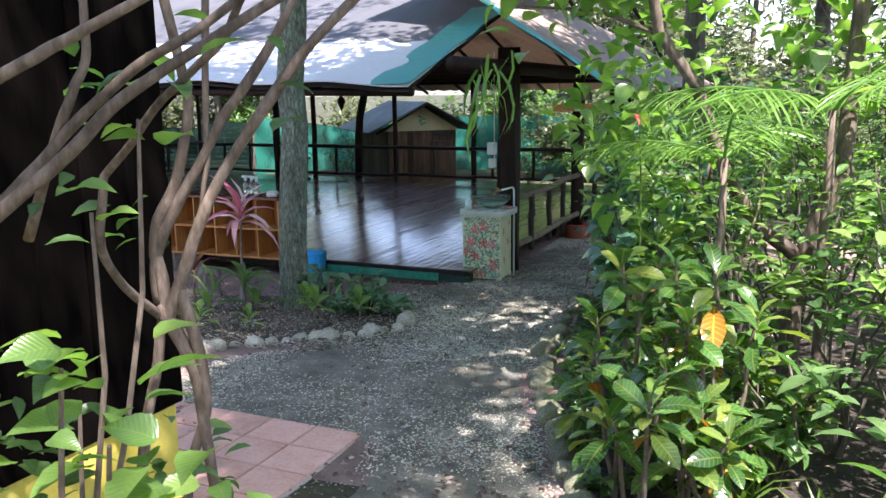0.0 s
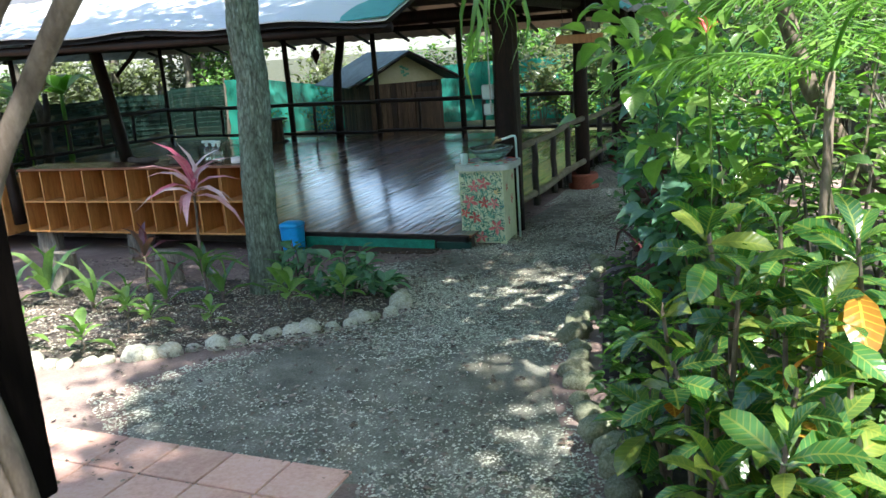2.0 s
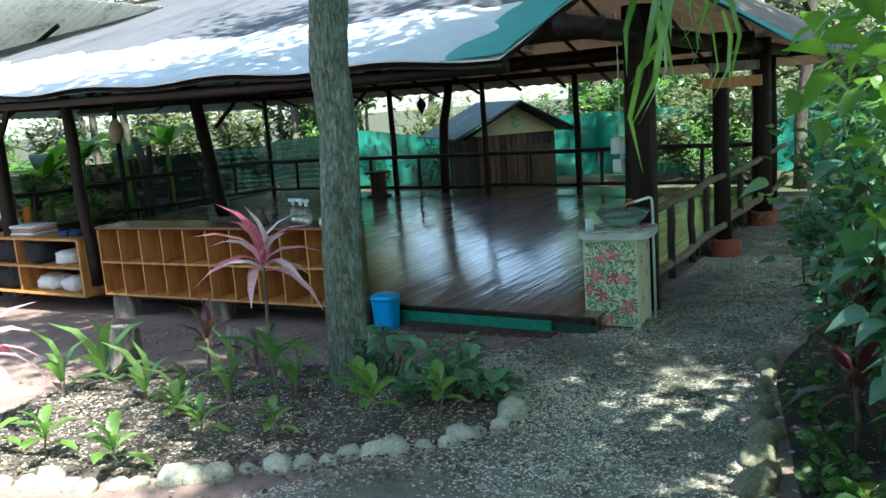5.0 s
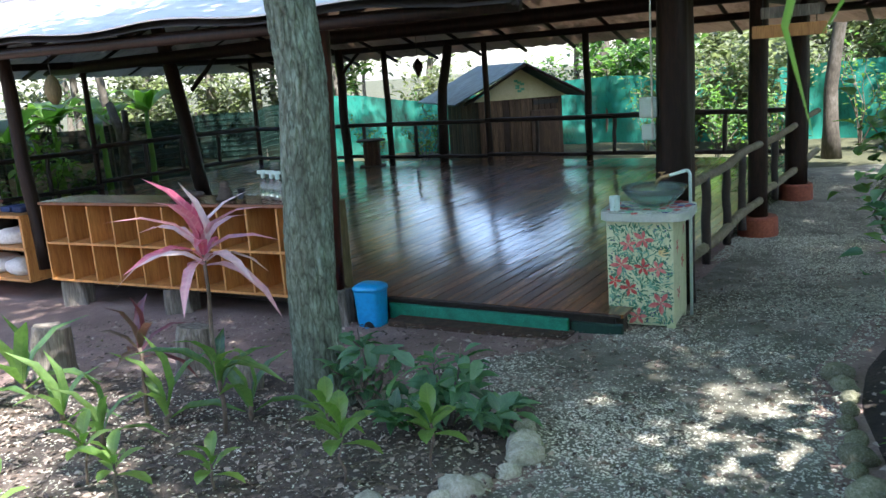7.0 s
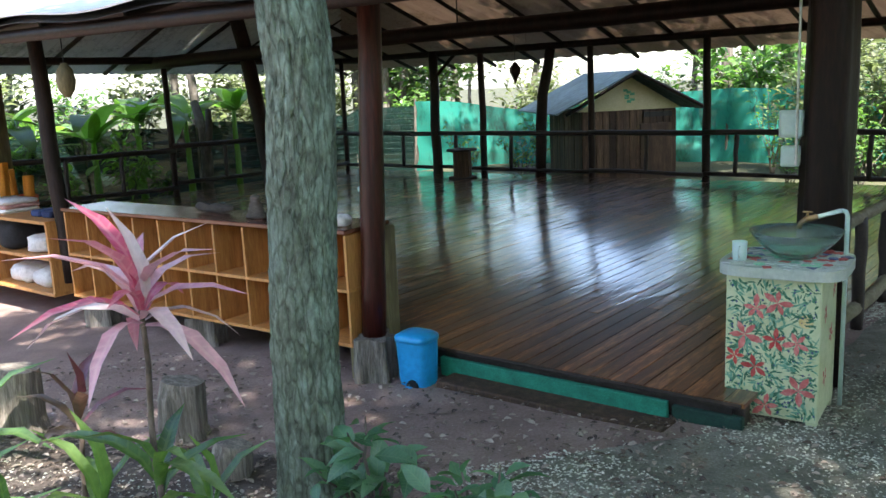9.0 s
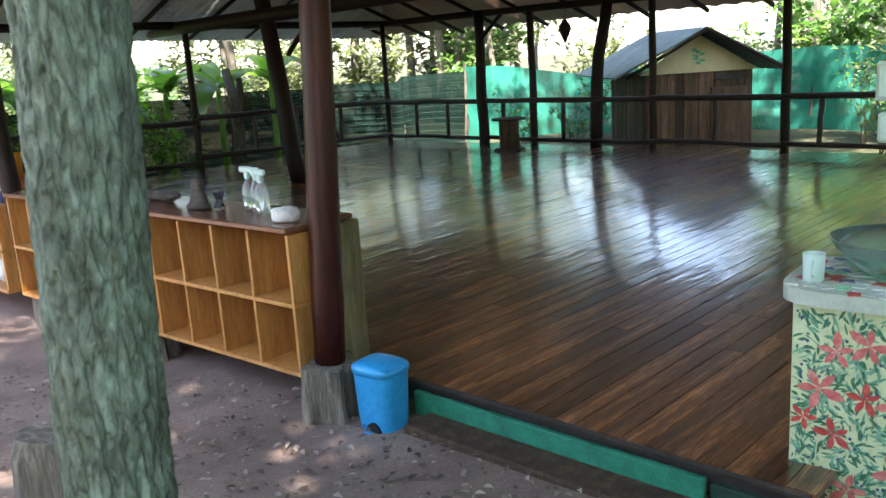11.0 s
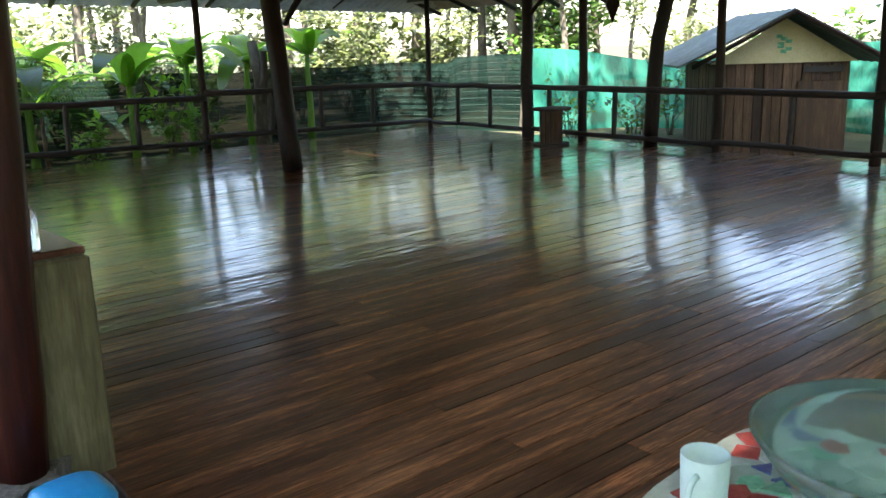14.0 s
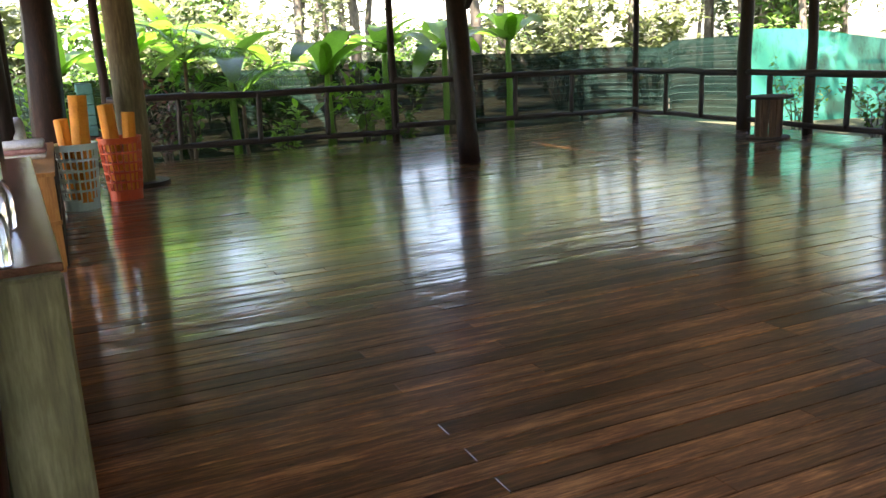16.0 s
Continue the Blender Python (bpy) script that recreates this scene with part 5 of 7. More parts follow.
# forked tree among the shrubs
fork = thing("tree", pose(2.8, 4.7, 0.12), "slender forked brown tree among the shrubs", "tree")
bm = bmesh.new()
tube(bm, [(0, 0, -0.1), (0.0, 0, 0.65), (0.05, 0, 1.06), (0.26, 0, 1.6), (0.3, 0, 2.65), (0.4, 0.1, 4.2)], [0.075, 0.062, 0.06, 0.055, 0.05, 0.04], 12, 0.12)
tube(bm, [(0.02, 0, 1.05), (-0.25, 0, 1.25), (-0.48, -0.02, 1.62), (-0.68, -0.05, 2.15), (-0.93, -0.1, 2.47), (-1.02, -0.15, 2.9), (-1.2, -0.2, 3.6)], [0.05, 0.045, 0.043, 0.04, 0.037, 0.033, 0.025], 10, 0.12)
tube(bm, [(-0.9, -0.1, 2.45), (-1.3, 0.0, 2.62), (-1.75, 0.1, 2.66)], [0.018, 0.013, 0.006], 6, 0.1)
tube(bm, [(-1.0, -0.12, 2.75), (-1.5, -0.4, 3.0), (-2.1, -0.6, 3.0)], [0.018, 0.013, 0.006], 6, 0.1)
part("trunk", bm, M["vine_bark"], fork, smooth=True)
rows = []
for c, sz, n in (((-1.3, -0.2, 2.1), 0.26, 26), ((-1.15, -0.1, 1.75), 0.28, 30), ((-1.0, 0.1, 1.45), 0.3, 34), ((-1.1, 0.5, 2.0), 0.35, 40), ((-0.9, 0.9, 1.7), 0.35, 45), ((-0.7, 1.2, 2.1), 0.4, 55), ((-1.4, 0.0, 2.72), 0.25, 40), ((-1.8, -0.3, 2.8), 0.2, 22), ((-0.9, 0.3, 2.62), 0.3, 45), ((-0.5, 0.3, 2.6), 0.4, 60), ((0.3, 0.1, 2.4), 0.5, 60), ((-0.1, -0.2, 2.35), 0.35, 36), ((-0.9, 0.2, 3.2), 0.6, 130), ((0.4, 0, 3.4), 0.7, 150)):
    for _ in range(n):
        rows.append([*(np.array(c) + RNG.normal(0, sz * 0.6, 3)), *aim(-60, 20), 0.16 * RNG.uniform(0.6, 1.2), RNG.uniform(-0.6, 0.6)])
link("crown", leaf_mesh("crown", rows, HEART), L["bright"], fork)
rows = [[-1.98 + RNG.uniform(-0.1, 0.16), -0.28 + RNG.normal(0, 0.08), 2.42 - 0.35 * RNG.random(), RNG.normal(0, 0.3), RNG.normal(0, 0.3), -1, RNG.uniform(0.25, 0.42), RNG.uniform(-1, 1)] for _ in range(16)]
link("hanging_leaves", leaf_mesh("hanging_leaves", rows, STRAP), L["palm"], fork, label="long drooping yellow green leaves")
sapling = thing("sapling", pose(2.5, 4.3, 0.12), "thin pale sapling with bare twigs", "sapling")
bm = bmesh.new()
tube(bm, [(0, 0, -0.05), (-0.13, 0, 0.74), (-0.23, 0, 1.25), (-0.5, 0, 1.56), (-0.7, 0.05, 1.7)], [0.016, 0.013, 0.011, 0.008, 0.004], 6)
tube(bm, [(-0.18, 0, 1.0), (-0.05, 0.05, 1.4), (0.0, 0.1, 1.8)], [0.009, 0.007, 0.004], 6)
part("stem", bm, M["raw_rail"], sapling)
link("foliage", leaf_mesh("foliage", [[*(np.array((-0.35, 0, 1.5)) + RNG.normal(0, 0.22, 3)), *aim(-30, 30), 0.1 * RNG.uniform(0.7, 1.2), 0] for _ in range(50)], OVATE), L["bright"], sapling)
dark_trunk = thing("tree", pose(3.0, 9.4, -0.05), "dark mossy tree trunk at the path edge", "tree")
part("trunk", tube(bmesh.new(), [(0, 0, 0), (0.0, 0, 0.4), (0.03, 0, 1.2), (0.1, 0.05, 2.4), (0.1, 0.1, 4.5)], [0.2, 0.15, 0.14, 0.13, 0.11], 16, 0.25), M["far_bark"], dark_trunk, smooth=True)
link("crown", leaf_mesh("crown", crown_rows((0.4, 0.3, 4.6), (1.6, 1.6, 1.2), 30, 22, 0.17), OVATE), L["shrub"], dark_trunk)

# woody vine beside the near building
vine = thing("woody_vine", pose(0, 0, 0), "tangled brown woody vine against the dark building", "vine")
for k, (line, r) in enumerate([
        ([(-0.42, 1.83, 0.14), (-0.36, 1.82, 0.6), (-0.31, 1.8, 1.01), (-0.25, 1.8, 1.27), (-0.2, 1.8, 1.51), (-0.18, 1.8, 1.59)], 0.024),
        ([(-0.2, 1.8, 1.58), (-0.13, 1.8, 1.45), (-0.09, 1.8, 1.31), (-0.08, 1.8, 1.17), (-0.06, 1.8, 1.01), (-0.03, 1.82, 0.6), (-0.02, 1.85, 0.14)], 0.026),
        ([(-0.13, 1.8, 1.63), (-0.09, 1.8, 1.49), (-0.07, 1.8, 1.36), (-0.06, 1.8, 1.24), (-0.1, 1.8, 1.11), (-0.14, 1.8, 1.01), (-0.2, 1.82, 0.6), (-0.22, 1.85, 0.14)], 0.022),
        ([(-0.19, 1.8, 1.54), (-0.18, 1.8, 1.65), (-0.21, 1.8, 1.75), (-0.18, 1.79, 1.87), (-0.11, 1.79, 1.98), (-0.07, 1.78, 2.13), (-0.04, 1.77, 2.25), (-0.06, 1.76, 2.36), (-0.18, 1.7, 3.05)], 0.024),
        ([(-0.2, 1.8, 1.59), (-0.21, 1.8, 1.75), (-0.11, 1.79, 1.92), (-0.02, 1.78, 2.06), (0.06, 1.77, 2.19), (0.13, 1.77, 2.28), (0.22, 1.76, 2.39), (0.29, 1.75, 2.51), (0.64, 1.7, 3.11)], 0.021),
        ([(-0.19, 1.8, 1.52), (-0.12, 1.8, 1.66), (-0.07, 1.8, 1.81), (0.02, 1.79, 1.98), (0.13, 1.78, 2.14), (0.23, 1.77, 2.26), (0.33, 1.76, 2.39), (0.45, 1.75, 2.5), (0.97, 1.71, 2.97)], 0.024),
        ([(-0.2, 1.8, 1.54), (-0.22, 1.6, 1.68), (-0.18, 1.38, 1.85), (-0.15, 1.38, 2.03), (-0.14, 1.38, 2.06), (-0.03, 1.32, 2.14), (0.07, 1.24, 2.24), (0.18, 1.19, 2.31), (0.3, 1.11, 2.39), (0.34, 1.06, 2.43), (0.71, 0.6, 2.8)], 0.014),
        ([(0.05, 1.73, 2.72), (0.01, 1.77, 2.22), (-0.0, 1.78, 2.09), (-0.02, 1.79, 1.95), (-0.07, 1.8, 1.81)], 0.012),
        ([(-0.78, 1.0, 1.58), (-0.18, 1.0, 2.03), (-0.1, 1.0, 2.09), (-0.0, 1.0, 2.17), (0.07, 1.0, 2.24), (0.18, 1.0, 2.31), (0.29, 1.0, 2.37), (0.38, 1.0, 2.42), (0.99, 1.0, 2.76)], 0.018),
        ([(-0.8, 1.1, 1.55), (-0.24, 1.1, 2.04), (-0.16, 1.1, 2.11), (-0.08, 1.1, 2.19), (-0.0, 1.1, 2.26), (0.12, 1.1, 2.35), (0.23, 1.1, 2.4), (0.29, 1.1, 2.44), (0.87, 1.1, 2.83)], 0.016),
        ([(-0.3, 1.25, 1.9), (-0.16, 1.15, 2.12), (-0.08, 1.1, 2.25), (-0.05, 1.1, 2.3), (-0.02, 1.1, 2.36), (-0.02, 1.1, 2.45), (-0.02, 1.1, 3.15)], 0.014),
        ([(-0.74, 0.9, 1.99), (-0.07, 0.9, 2.33), (-0.01, 0.9, 2.36), (0.06, 0.9, 2.39), (0.12, 0.9, 2.42), (0.75, 0.9, 2.73)], 0.016)]):
    seg = []
    for a, b in zip(line, line[1:]):
        for i in range(4):
            seg.append(Vector(a).lerp(Vector(b), i / 4) + Vector((0.012 * noise.noise(Vector((k, len(seg) * 0.4, 0))), 0.02 * noise.noise(Vector((k, len(seg) * 0.4, 5))), 0)))
    seg.append(Vector(line[-1]))
    for _ in range(2):
        seg = [seg[0]] + [(seg[i - 1] + seg[i] * 2 + seg[i + 1]) / 4 for i in range(1, len(seg) - 1)] + [seg[-1]]
    part("stem", tube(bmesh.new(), seg, [r * (1 - 0.4 * i / len(seg)) for i in range(len(seg))], 10, 0.25), M["vine_bark"], vine, smooth=True)
rows = []
for c, sz, n, ln in (((-0.1, 1.2, 2.3), 0.2, 10, 0.12), ((0.3, 1.1, 2.5), 0.18, 12, 0.12), ((-0.1, 1.85, 1.0), 0.14, 18, 0.12), ((-0.3, 1.8, 1.85), 0.2, 8, 0.12), ((0.05, 1.2, 2.32), 0.08, 4, 0.14), ((-0.5, 1.5, 1.3), 0.2, 22, 0.13), ((-0.3, 1.7, 1.0), 0.2, 20, 0.12)):
    for _ in range(n):
        rows.append([*(np.array(c) + RNG.normal(0, sz * 0.6, 3)), *aim(-40, 25), ln * RNG.uniform(0.6, 1.2), RNG.uniform(-0.5, 0.5)])
link("foliage", leaf_mesh("foliage", rows, OVATE), L["shrub"], vine)
near_bush = shrub(0.0, 0.66, 1.2, 0.2, 4, 12, 0.1, "shrub", "broad leaved shrub beside the near building", HEART, "shrub", "", (-35, 25), 0.4)
foot = Vector((0.0, 0.66, ground_z(0.0, 0.66) + 0.02))
bm, rows = bmesh.new(), []
for c, sz, n, ln in (((0.34, 0.34, 1.74), 0.11, 12, 0.1), ((0.24, 0.4, 1.84), 0.1, 8, 0.095), ((0.44, 0.42, 1.58), 0.1, 9, 0.085), ((0.2, 0.85, 2.22), 0.05, 3, 0.12), ((0.16, 0.7, 2.05), 0.06, 2, 0.12), ((0.1, 0.7, 1.65), 0.12, 10, 0.13)):
    c = Vector(c) - foot
    tube(bm, wavy((0.02, 0.02, 0), c, 6, 0.06, ln * 90), [0.011, 0.01, 0.009, 0.008, 0.007, 0.006, 0.004], 6)
    for _ in range(n):
        rows.append([*(np.array(c) + RNG.normal(0, sz * 0.7, 3)), *aim(-30, 25), ln * RNG.uniform(0.6, 1.15), RNG.uniform(-0.5, 0.5)])
part("branch", bm, M["vine_bark"], near_bush)
link("upper_foliage", leaf_mesh("upper_foliage", rows, HEART), L["bright"], near_bush)
shrub(-0.35, 1.25, 0.95, 0.3, 4, 18, 0.15, "shrub", "broad leaved shrub beside the near building", HEART, "shrub", "", (-30, 30), 0.2)
shrub(1.98, 1.1, 1.25, 0.25, 6, 4, 0.3, "bright", "large leaved green shrub close to the path", OVATE, "shrub", "", (-20, 25), 0.75)
shrub(2.25, 1.6, 1.0, 0.4, 7, 16, 0.16, "shrub", SH1, OVATE, "shrub", "shrubs beside the path")

# trees that shade the garden: foot, height, girth, crown's middle and reach, clumps, leaf length
for x, y, h, r, c, rad, cl, ln in [
        (4.7, 1.2, 6.0, 0.15, (-3.15, 0.7, 6.2), (1.25, 2.6, 0.9), 140, 0.165), (5.0, 7.4, 6.0, 0.13, (-2.9, -0.9, 6.2), (2.3, 2.2, 1.0), 190, 0.17),
        (4.4, 19.2, 6.5, 0.14, (-4.6, 0.2, 7.0), (4.2, 3.9, 1.1), 260, 0.22), (-12.9, 13.0, 6.2, 0.13, (3.2, -1.6, 6.7), (2.6, 3.4, 1.0), 24, 0.14),
        (-11.0, 21.2, 6.2, 0.13, (2.6, -3.0, 6.8), (2.8, 2.8, 1.0), 110, 0.18),
        (4.7, 5.0, 6.0, 0.14, (-3.8, -0.5, 6.0), (1.9, 2.2, 0.9), 120, 0.165), (-7.2, 1.6, 6.0, 0.15, (4.1, 5.0, 6.1), (2.5, 1.4, 0.8), 90, 0.16),
        (5.6, 6.6, 6.6, 0.15, (-1.2, 0.4, 6.6), (2.3, 2.3, 1.2), 140, 0.18), (1.9, -4.2, 6.0, 0.16, (0.1, 3.6, 6.2), (1.5, 2.2, 1.1), 62, 0.13),
        (5.2, 11.0, 6.8, 0.15, (-0.8, -0.6, 7.0), (2.6, 2.6, 1.4), 120, 0.19), (-3.4, -3.0, 6.0, 0.15, (0.2, 0.6, 6.2), (2.2, 2.2, 1.2), 40, 0.13),
        (7.5, 3.6, 7.0, 0.14, (0.2, 0.0, 7.4), (2.0, 2.4, 1.2), 22, 0.13), (8.2, 13.5, 7.0, 0.15, (-2.6, -1.6, 7.0), (2.8, 3.0, 1.2), 140, 0.2)]:
    tree(x, y, h, r, c, rad, cl, 52, ln, "canopy", "tall garden tree with a high leafy crown", group="shade trees")

# forest round the place
protos = []
for k, (h, r, rad, cl, ln, leaf) in enumerate([(7.0, 0.13, (2.2, 2.2, 2.6), 70, 0.24, "forest"), (8.5, 0.16, (2.6, 2.6, 3.2), 84, 0.26, "forest"), (6.0, 0.09, (1.8, 1.8, 2.4), 62, 0.22, "forest"), (9.0, 0.12, (2.0, 2.0, 2.4), 56, 0.26, "forest")]):
    px, py = [(-16.5, 21), (-9.5, 29.0), (7.0, 27.0), (-21.0, 14.0)][k]
    protos.append(tree(px, py, h, r, (0.1, 0.1, h * 0.72), rad, cl, 24, ln, leaf, "slender forest tree behind the fences", limbs=7, group="forest trees"))
spots = []
for k in range(78):
    az = radians(RNG.uniform(-48, 100))
    d = RNG.uniform(21, 58)
    spots.append((0.5 - math.sin(az) * d, 4 + math.cos(az) * d))
for k in range(12):
    spots.append((RNG.uniform(-4, 9), RNG.uniform(29, 44)))
for k in range(14):
    spots.append((RNG.uniform(8.5, 18), RNG.uniform(-6, 22)))
for k in range(12):
    spots.append((RNG.uniform(-22, -7), RNG.uniform(-12, 4)))
for k in range(8):
    spots.append((RNG.uniform(-6, 8), RNG.uniform(-18, -9)))
for k, az in enumerate((-72, -37, -32, -28.5, -25, -21.5, -18, -1.6, 2.5, 6, 10, 14)):
    d = 23.0 + 3.5 * (k % 3) + (3.0 if az > -20 else 0.0)
    spots.append((0.4 + math.sin(radians(az)) * d, 6.0 + math.cos(radians(az)) * d))
for k, (x, y) in enumerate(spots):
    s = RNG.uniform(0.75, 1.25)
    if x < -9 and y < 26 and k % 2:
        continue                      # thinner woods beside the pavilion
    if y > 18 and -0.27 < (x - 0.4) / (y - 5.0) < -0.04 and y < 62:
        continue                      # the clearing that lets the sky show over the shed
    copy_thing(protos[k % 4], pose(x, y, -0.15, 0, 0, RNG.uniform(0, 360)) @ Matrix.Diagonal((s, s, s, 1)))
for az, d, s in ((-12.5, 24.5, 0.95), (-49.0, 25.0, 0.9), (-58.0, 24.0, 0.95)):
    copy_thing(protos[0], pose(0.4 + math.sin(radians(az)) * d, 6.0 + math.cos(radians(az)) * d, -0.15, 0, 0, az * 9) @ Matrix.Diagonal((s, s, s, 1)))
under = []
for k, (h, s, n, per, ln, leaf) in enumerate([(2.4, 1.1, 10, 60, 0.22, "forest"), (1.8, 0.9, 10, 50, 0.2, "shrub"), (3.0, 1.3, 10, 70, 0.25, "forest")]):
    px, py = uv(*[(-15.2, 3.0), (-13.2, 13.5), (2.5, 12.0)][k]).xy
    under.append(shrub(px, py, h, s, n, per, ln, leaf, "tall understorey shrub behind the railing", OVATE, "understorey_shrub", "understorey shrubs"))
for k in range(70):
    if k < 22:
        p = uv(RNG.uniform(-24, -14.6), RNG.uniform(-8, 15))
    elif k < 46:
        p = uv(RNG.uniform(-18, 6), RNG.uniform(15, 24))
    elif k < 58:
        p = uv(RNG.uniform(3.2, 9.0), RNG.uniform(5, 15))
    else:
        p = Vector((RNG.uniform(7, 13), RNG.uniform(-4, 12), 0))
    s = RNG.uniform(0.7, 1.2)
    copy_thing(under[k % 3], pose(p.x, p.y, -0.15, 0, 0, RNG.uniform(0, 360)) @ Matrix.Diagonal((s, s, s, 1)))

for k in range(60):
    if k < 34:
        az = radians(RNG.uniform(-40, 98))
        d = RNG.uniform(21, 36)
        x, y = 0.5 - math.sin(az) * d, 4 + math.cos(az) * d
    else:
        x, y = uv(RNG.uniform(-3.0, 6.0), RNG.uniform(10.8, 17.0)).xy
    s = RNG.uniform(1.2, 2.1) if k < 34 else RNG.uniform(0.6, 1.0)
    if y > 18 and -0.25 < (x - 0.4) / (y - 5.0) < -0.015:
        s *= 0.6
    copy_thing(under[k % 3], pose(x, y, -0.2, 0, 0, RNG.uniform(0, 360)) @ Matrix.Diagonal((s, s, s, 1)))

# plants close behind the side railing
for u, v, st, n, ln, wd in ((-12.9, 4.1, 1.3, 6, 1.5, 0.42), (-13.2, 6.3, 1.6, 5, 1.4, 0.38), (-13.0, 0.2, 1.5, 6, 1.5, 0.4), (-12.8, -2.6, 1.4, 6, 1.6, 0.42), (-12.9, -5.5, 1.5, 6, 1.6, 0.42), (-14.8, 2.0, 2.0, 6, 1.7, 0.45), (-13.3, 1.2, 1.7, 8, 1.6, 0.45), (-13.0, 2.6, 1.5, 7, 1.5, 0.42), (-13.2, 5.2, 1.6, 7, 1.5, 0.42), (-13.3, 7.6, 1.7, 7, 1.5, 0.4)):
    p = uv(u, v)
    banana(p.x, p.y, st, n, ln, wd, "green banana plant with broad torn leaves")
p = uv(-12.7, 2.7)
palm(p.x, p.y, 0.9, 8, 1.25, 0.36, "dark green feathery palm behind the railing", (30, 75), 0.5, -0.15)
p = uv(-12.6, 1.9)
palm(p.x, p.y, 1.6, 9, 1.4, 0.36, "dark green feathery palm behind the railing", (20, 70), 0.5, -0.15)
p = uv(-12.8, -1.0)
palm(p.x, p.y, 1.2, 8, 1.3, 0.36, "dark green feathery palm behind the railing", (30, 75), 0.5, -0.15)
for u, v, h, leaf in ((-12.5, 1.5, 1.5, "wine"), (-12.4, 0.6, 1.0, "bright"), (-12.6, 3.3, 0.9, "bright"), (-12.5, 5.2, 0.8, "shrub"), (-12.6, -1.8, 1.2, "bright"), (-12.5, -4.0, 1.3, "shrub")):
    p = uv(u, v)
    shrub(p.x, p.y, h, 0.45, 8, 20, 0.16, leaf, "leafy garden shrub behind the side railing", OVATE, "garden_shrub", "shrubs behind the railing", z=-0.15)
for u, v, h in ((-3.4, 12.0, 1.7), (-2.0, 12.4, 2.0), (-0.8, 11.6, 1.6), (0.6, 12.2, 2.2), (1.8, 11.2, 1.9), (2.4, 9.6, 1.6), (-8.6, 12.3, 1.5), (-7.6, 10.0, 1.3), (-9.2, 10.3, 1.2), (-2.6, 10.2, 1.3), (-1.6, 10.6, 1.5), (-0.4, 10.0, 1.2)):
    p = uv(u, v)
    shrub(p.x, p.y, h, 0.5, 8, 22, 0.12, "shrub", "thin leafy shrub behind the back railing", OVATE, "garden_shrub", "shrubs behind the railing", z=-0.2)
for u, v, h, leaf in ((-12.6, -3.2, 2.0, "bright"), (-12.7, -2.0, 1.8, "palm"), (-12.5, -0.3, 1.7, "bright"), (-12.9, 1.9, 2.1, "palm"), (-12.6, 4.6, 1.7, "bright"), (-12.7, -5.0, 2.1, "bright")):
    p = uv(u, v)
    shrub(p.x, p.y, h, 0.6, 9, 15, 0.26, leaf, "broad leaved sunlit shrub behind the side railing", BROAD, "garden_shrub", "shrubs behind the railing", (-40, 30), z=-0.15)
lean = thing("tree", PAV @ pose(-12.3, 6.0, -0.2), "short dark forked trunk behind the railing", "tree")
bm = tube(bmesh.new(), [(0, 0, 0), (0.02, 0.05, 0.8), (-0.1, 0.1, 1.4), (-0.35, 0.15, 1.95)], [0.12, 0.1, 0.1, 0.08], 10, 0.2)
tube(bm, [(0, 0.05, 0.9), (0.1, 0.1, 1.4), (0.12, 0.1, 1.8)], [0.08, 0.07, 0.06], 8, 0.2)
part("trunk", bm, M["far_bark"], lean, smooth=True)


def litter():
    rows = []
    for k in range(15000):
        if k > 12600:
            x, y = RNG.uniform(-4.2, 0.3), RNG.uniform(7.6, 9.6)
            z = ground_z(x, y) + 0.022
        elif RNG.random() < 0.45:
            x, y = RNG.uniform(-3.6, -0.1), RNG.uniform(5.7, 8.0)
            if y > 7.45 and x > -0.9:
                continue
            z = bed_height(x, y) + 0.006
        elif RNG.random() < 0.5:
            y = RNG.uniform(1.5, 9)
            x = path_right(y) + RNG.uniform(0.1, 2.5)
            z = ground_z(x, y) + 0.037
        else:
            y, x = RNG.uniform(3, 11), 0
            x = RNG.uniform(path_left(y) - 0.4, path_right(y))
            z = ground_z(x, y) + 0.018
        rows.append([x, y, z, *aim(-6, 16), RNG.uniform(0.012, 0.055), RNG.uniform(-0.5, 0.5)])
    return leaf_mesh("leaf_litter", rows, OVATE)


tagged(link("leaf_litter", litter(), L["litter"]), "dry brown leaf bits on the soil", "leaf litter", kind="stuff")

# ---- basin stand ----
STAND = pose(0.404, 9.087, -0.005, 0, 0, -15.5)
FW, FD, FH = 0.47, 0.46, 0.80
stand = thing("basin_stand", STAND, "painted cabinet with red flowers and a mosaic top", "washstand")
body = part("cabinet", boxed((FW / 2, FD / 2, FH / 2 + 0.02), (FW, FD, FH - 0.04), 0.006), M["plaster"], stand, "pale yellow green painted cabinet")
for x in (0.03, FW - 0.03):
    for y in (0.03, FD - 0.03):
        part("foot", boxed((x, y, 0.02), (0.055, 0.055, 0.05), 0.004), M["plaster"], stand)
bm = bmesh.new()
ring = []
for k in range(40):
    a = 2 * math.pi * k / 40
    c, s = math.cos(a), math.sin(a)
    ring.append((FW / 2 + 0.02 + 0.315 * math.copysign(abs(c) ** 0.45, c), FD / 2 + 0.285 * math.copysign(abs(s) ** 0.45, s)))
lo, hi, top = ([bm.verts.new((x, y, z)) for x, y in ring] for z in (FH, FH + 0.02, FH + 0.055))
bm.faces.new(list(reversed(lo)))
for a, b in ((lo, hi), (hi, top)):
    for k in range(40):
        bm.faces.new((a[k], a[(k + 1) % 40], b[(k + 1) % 40], b[k]))
bm.faces.new(top)
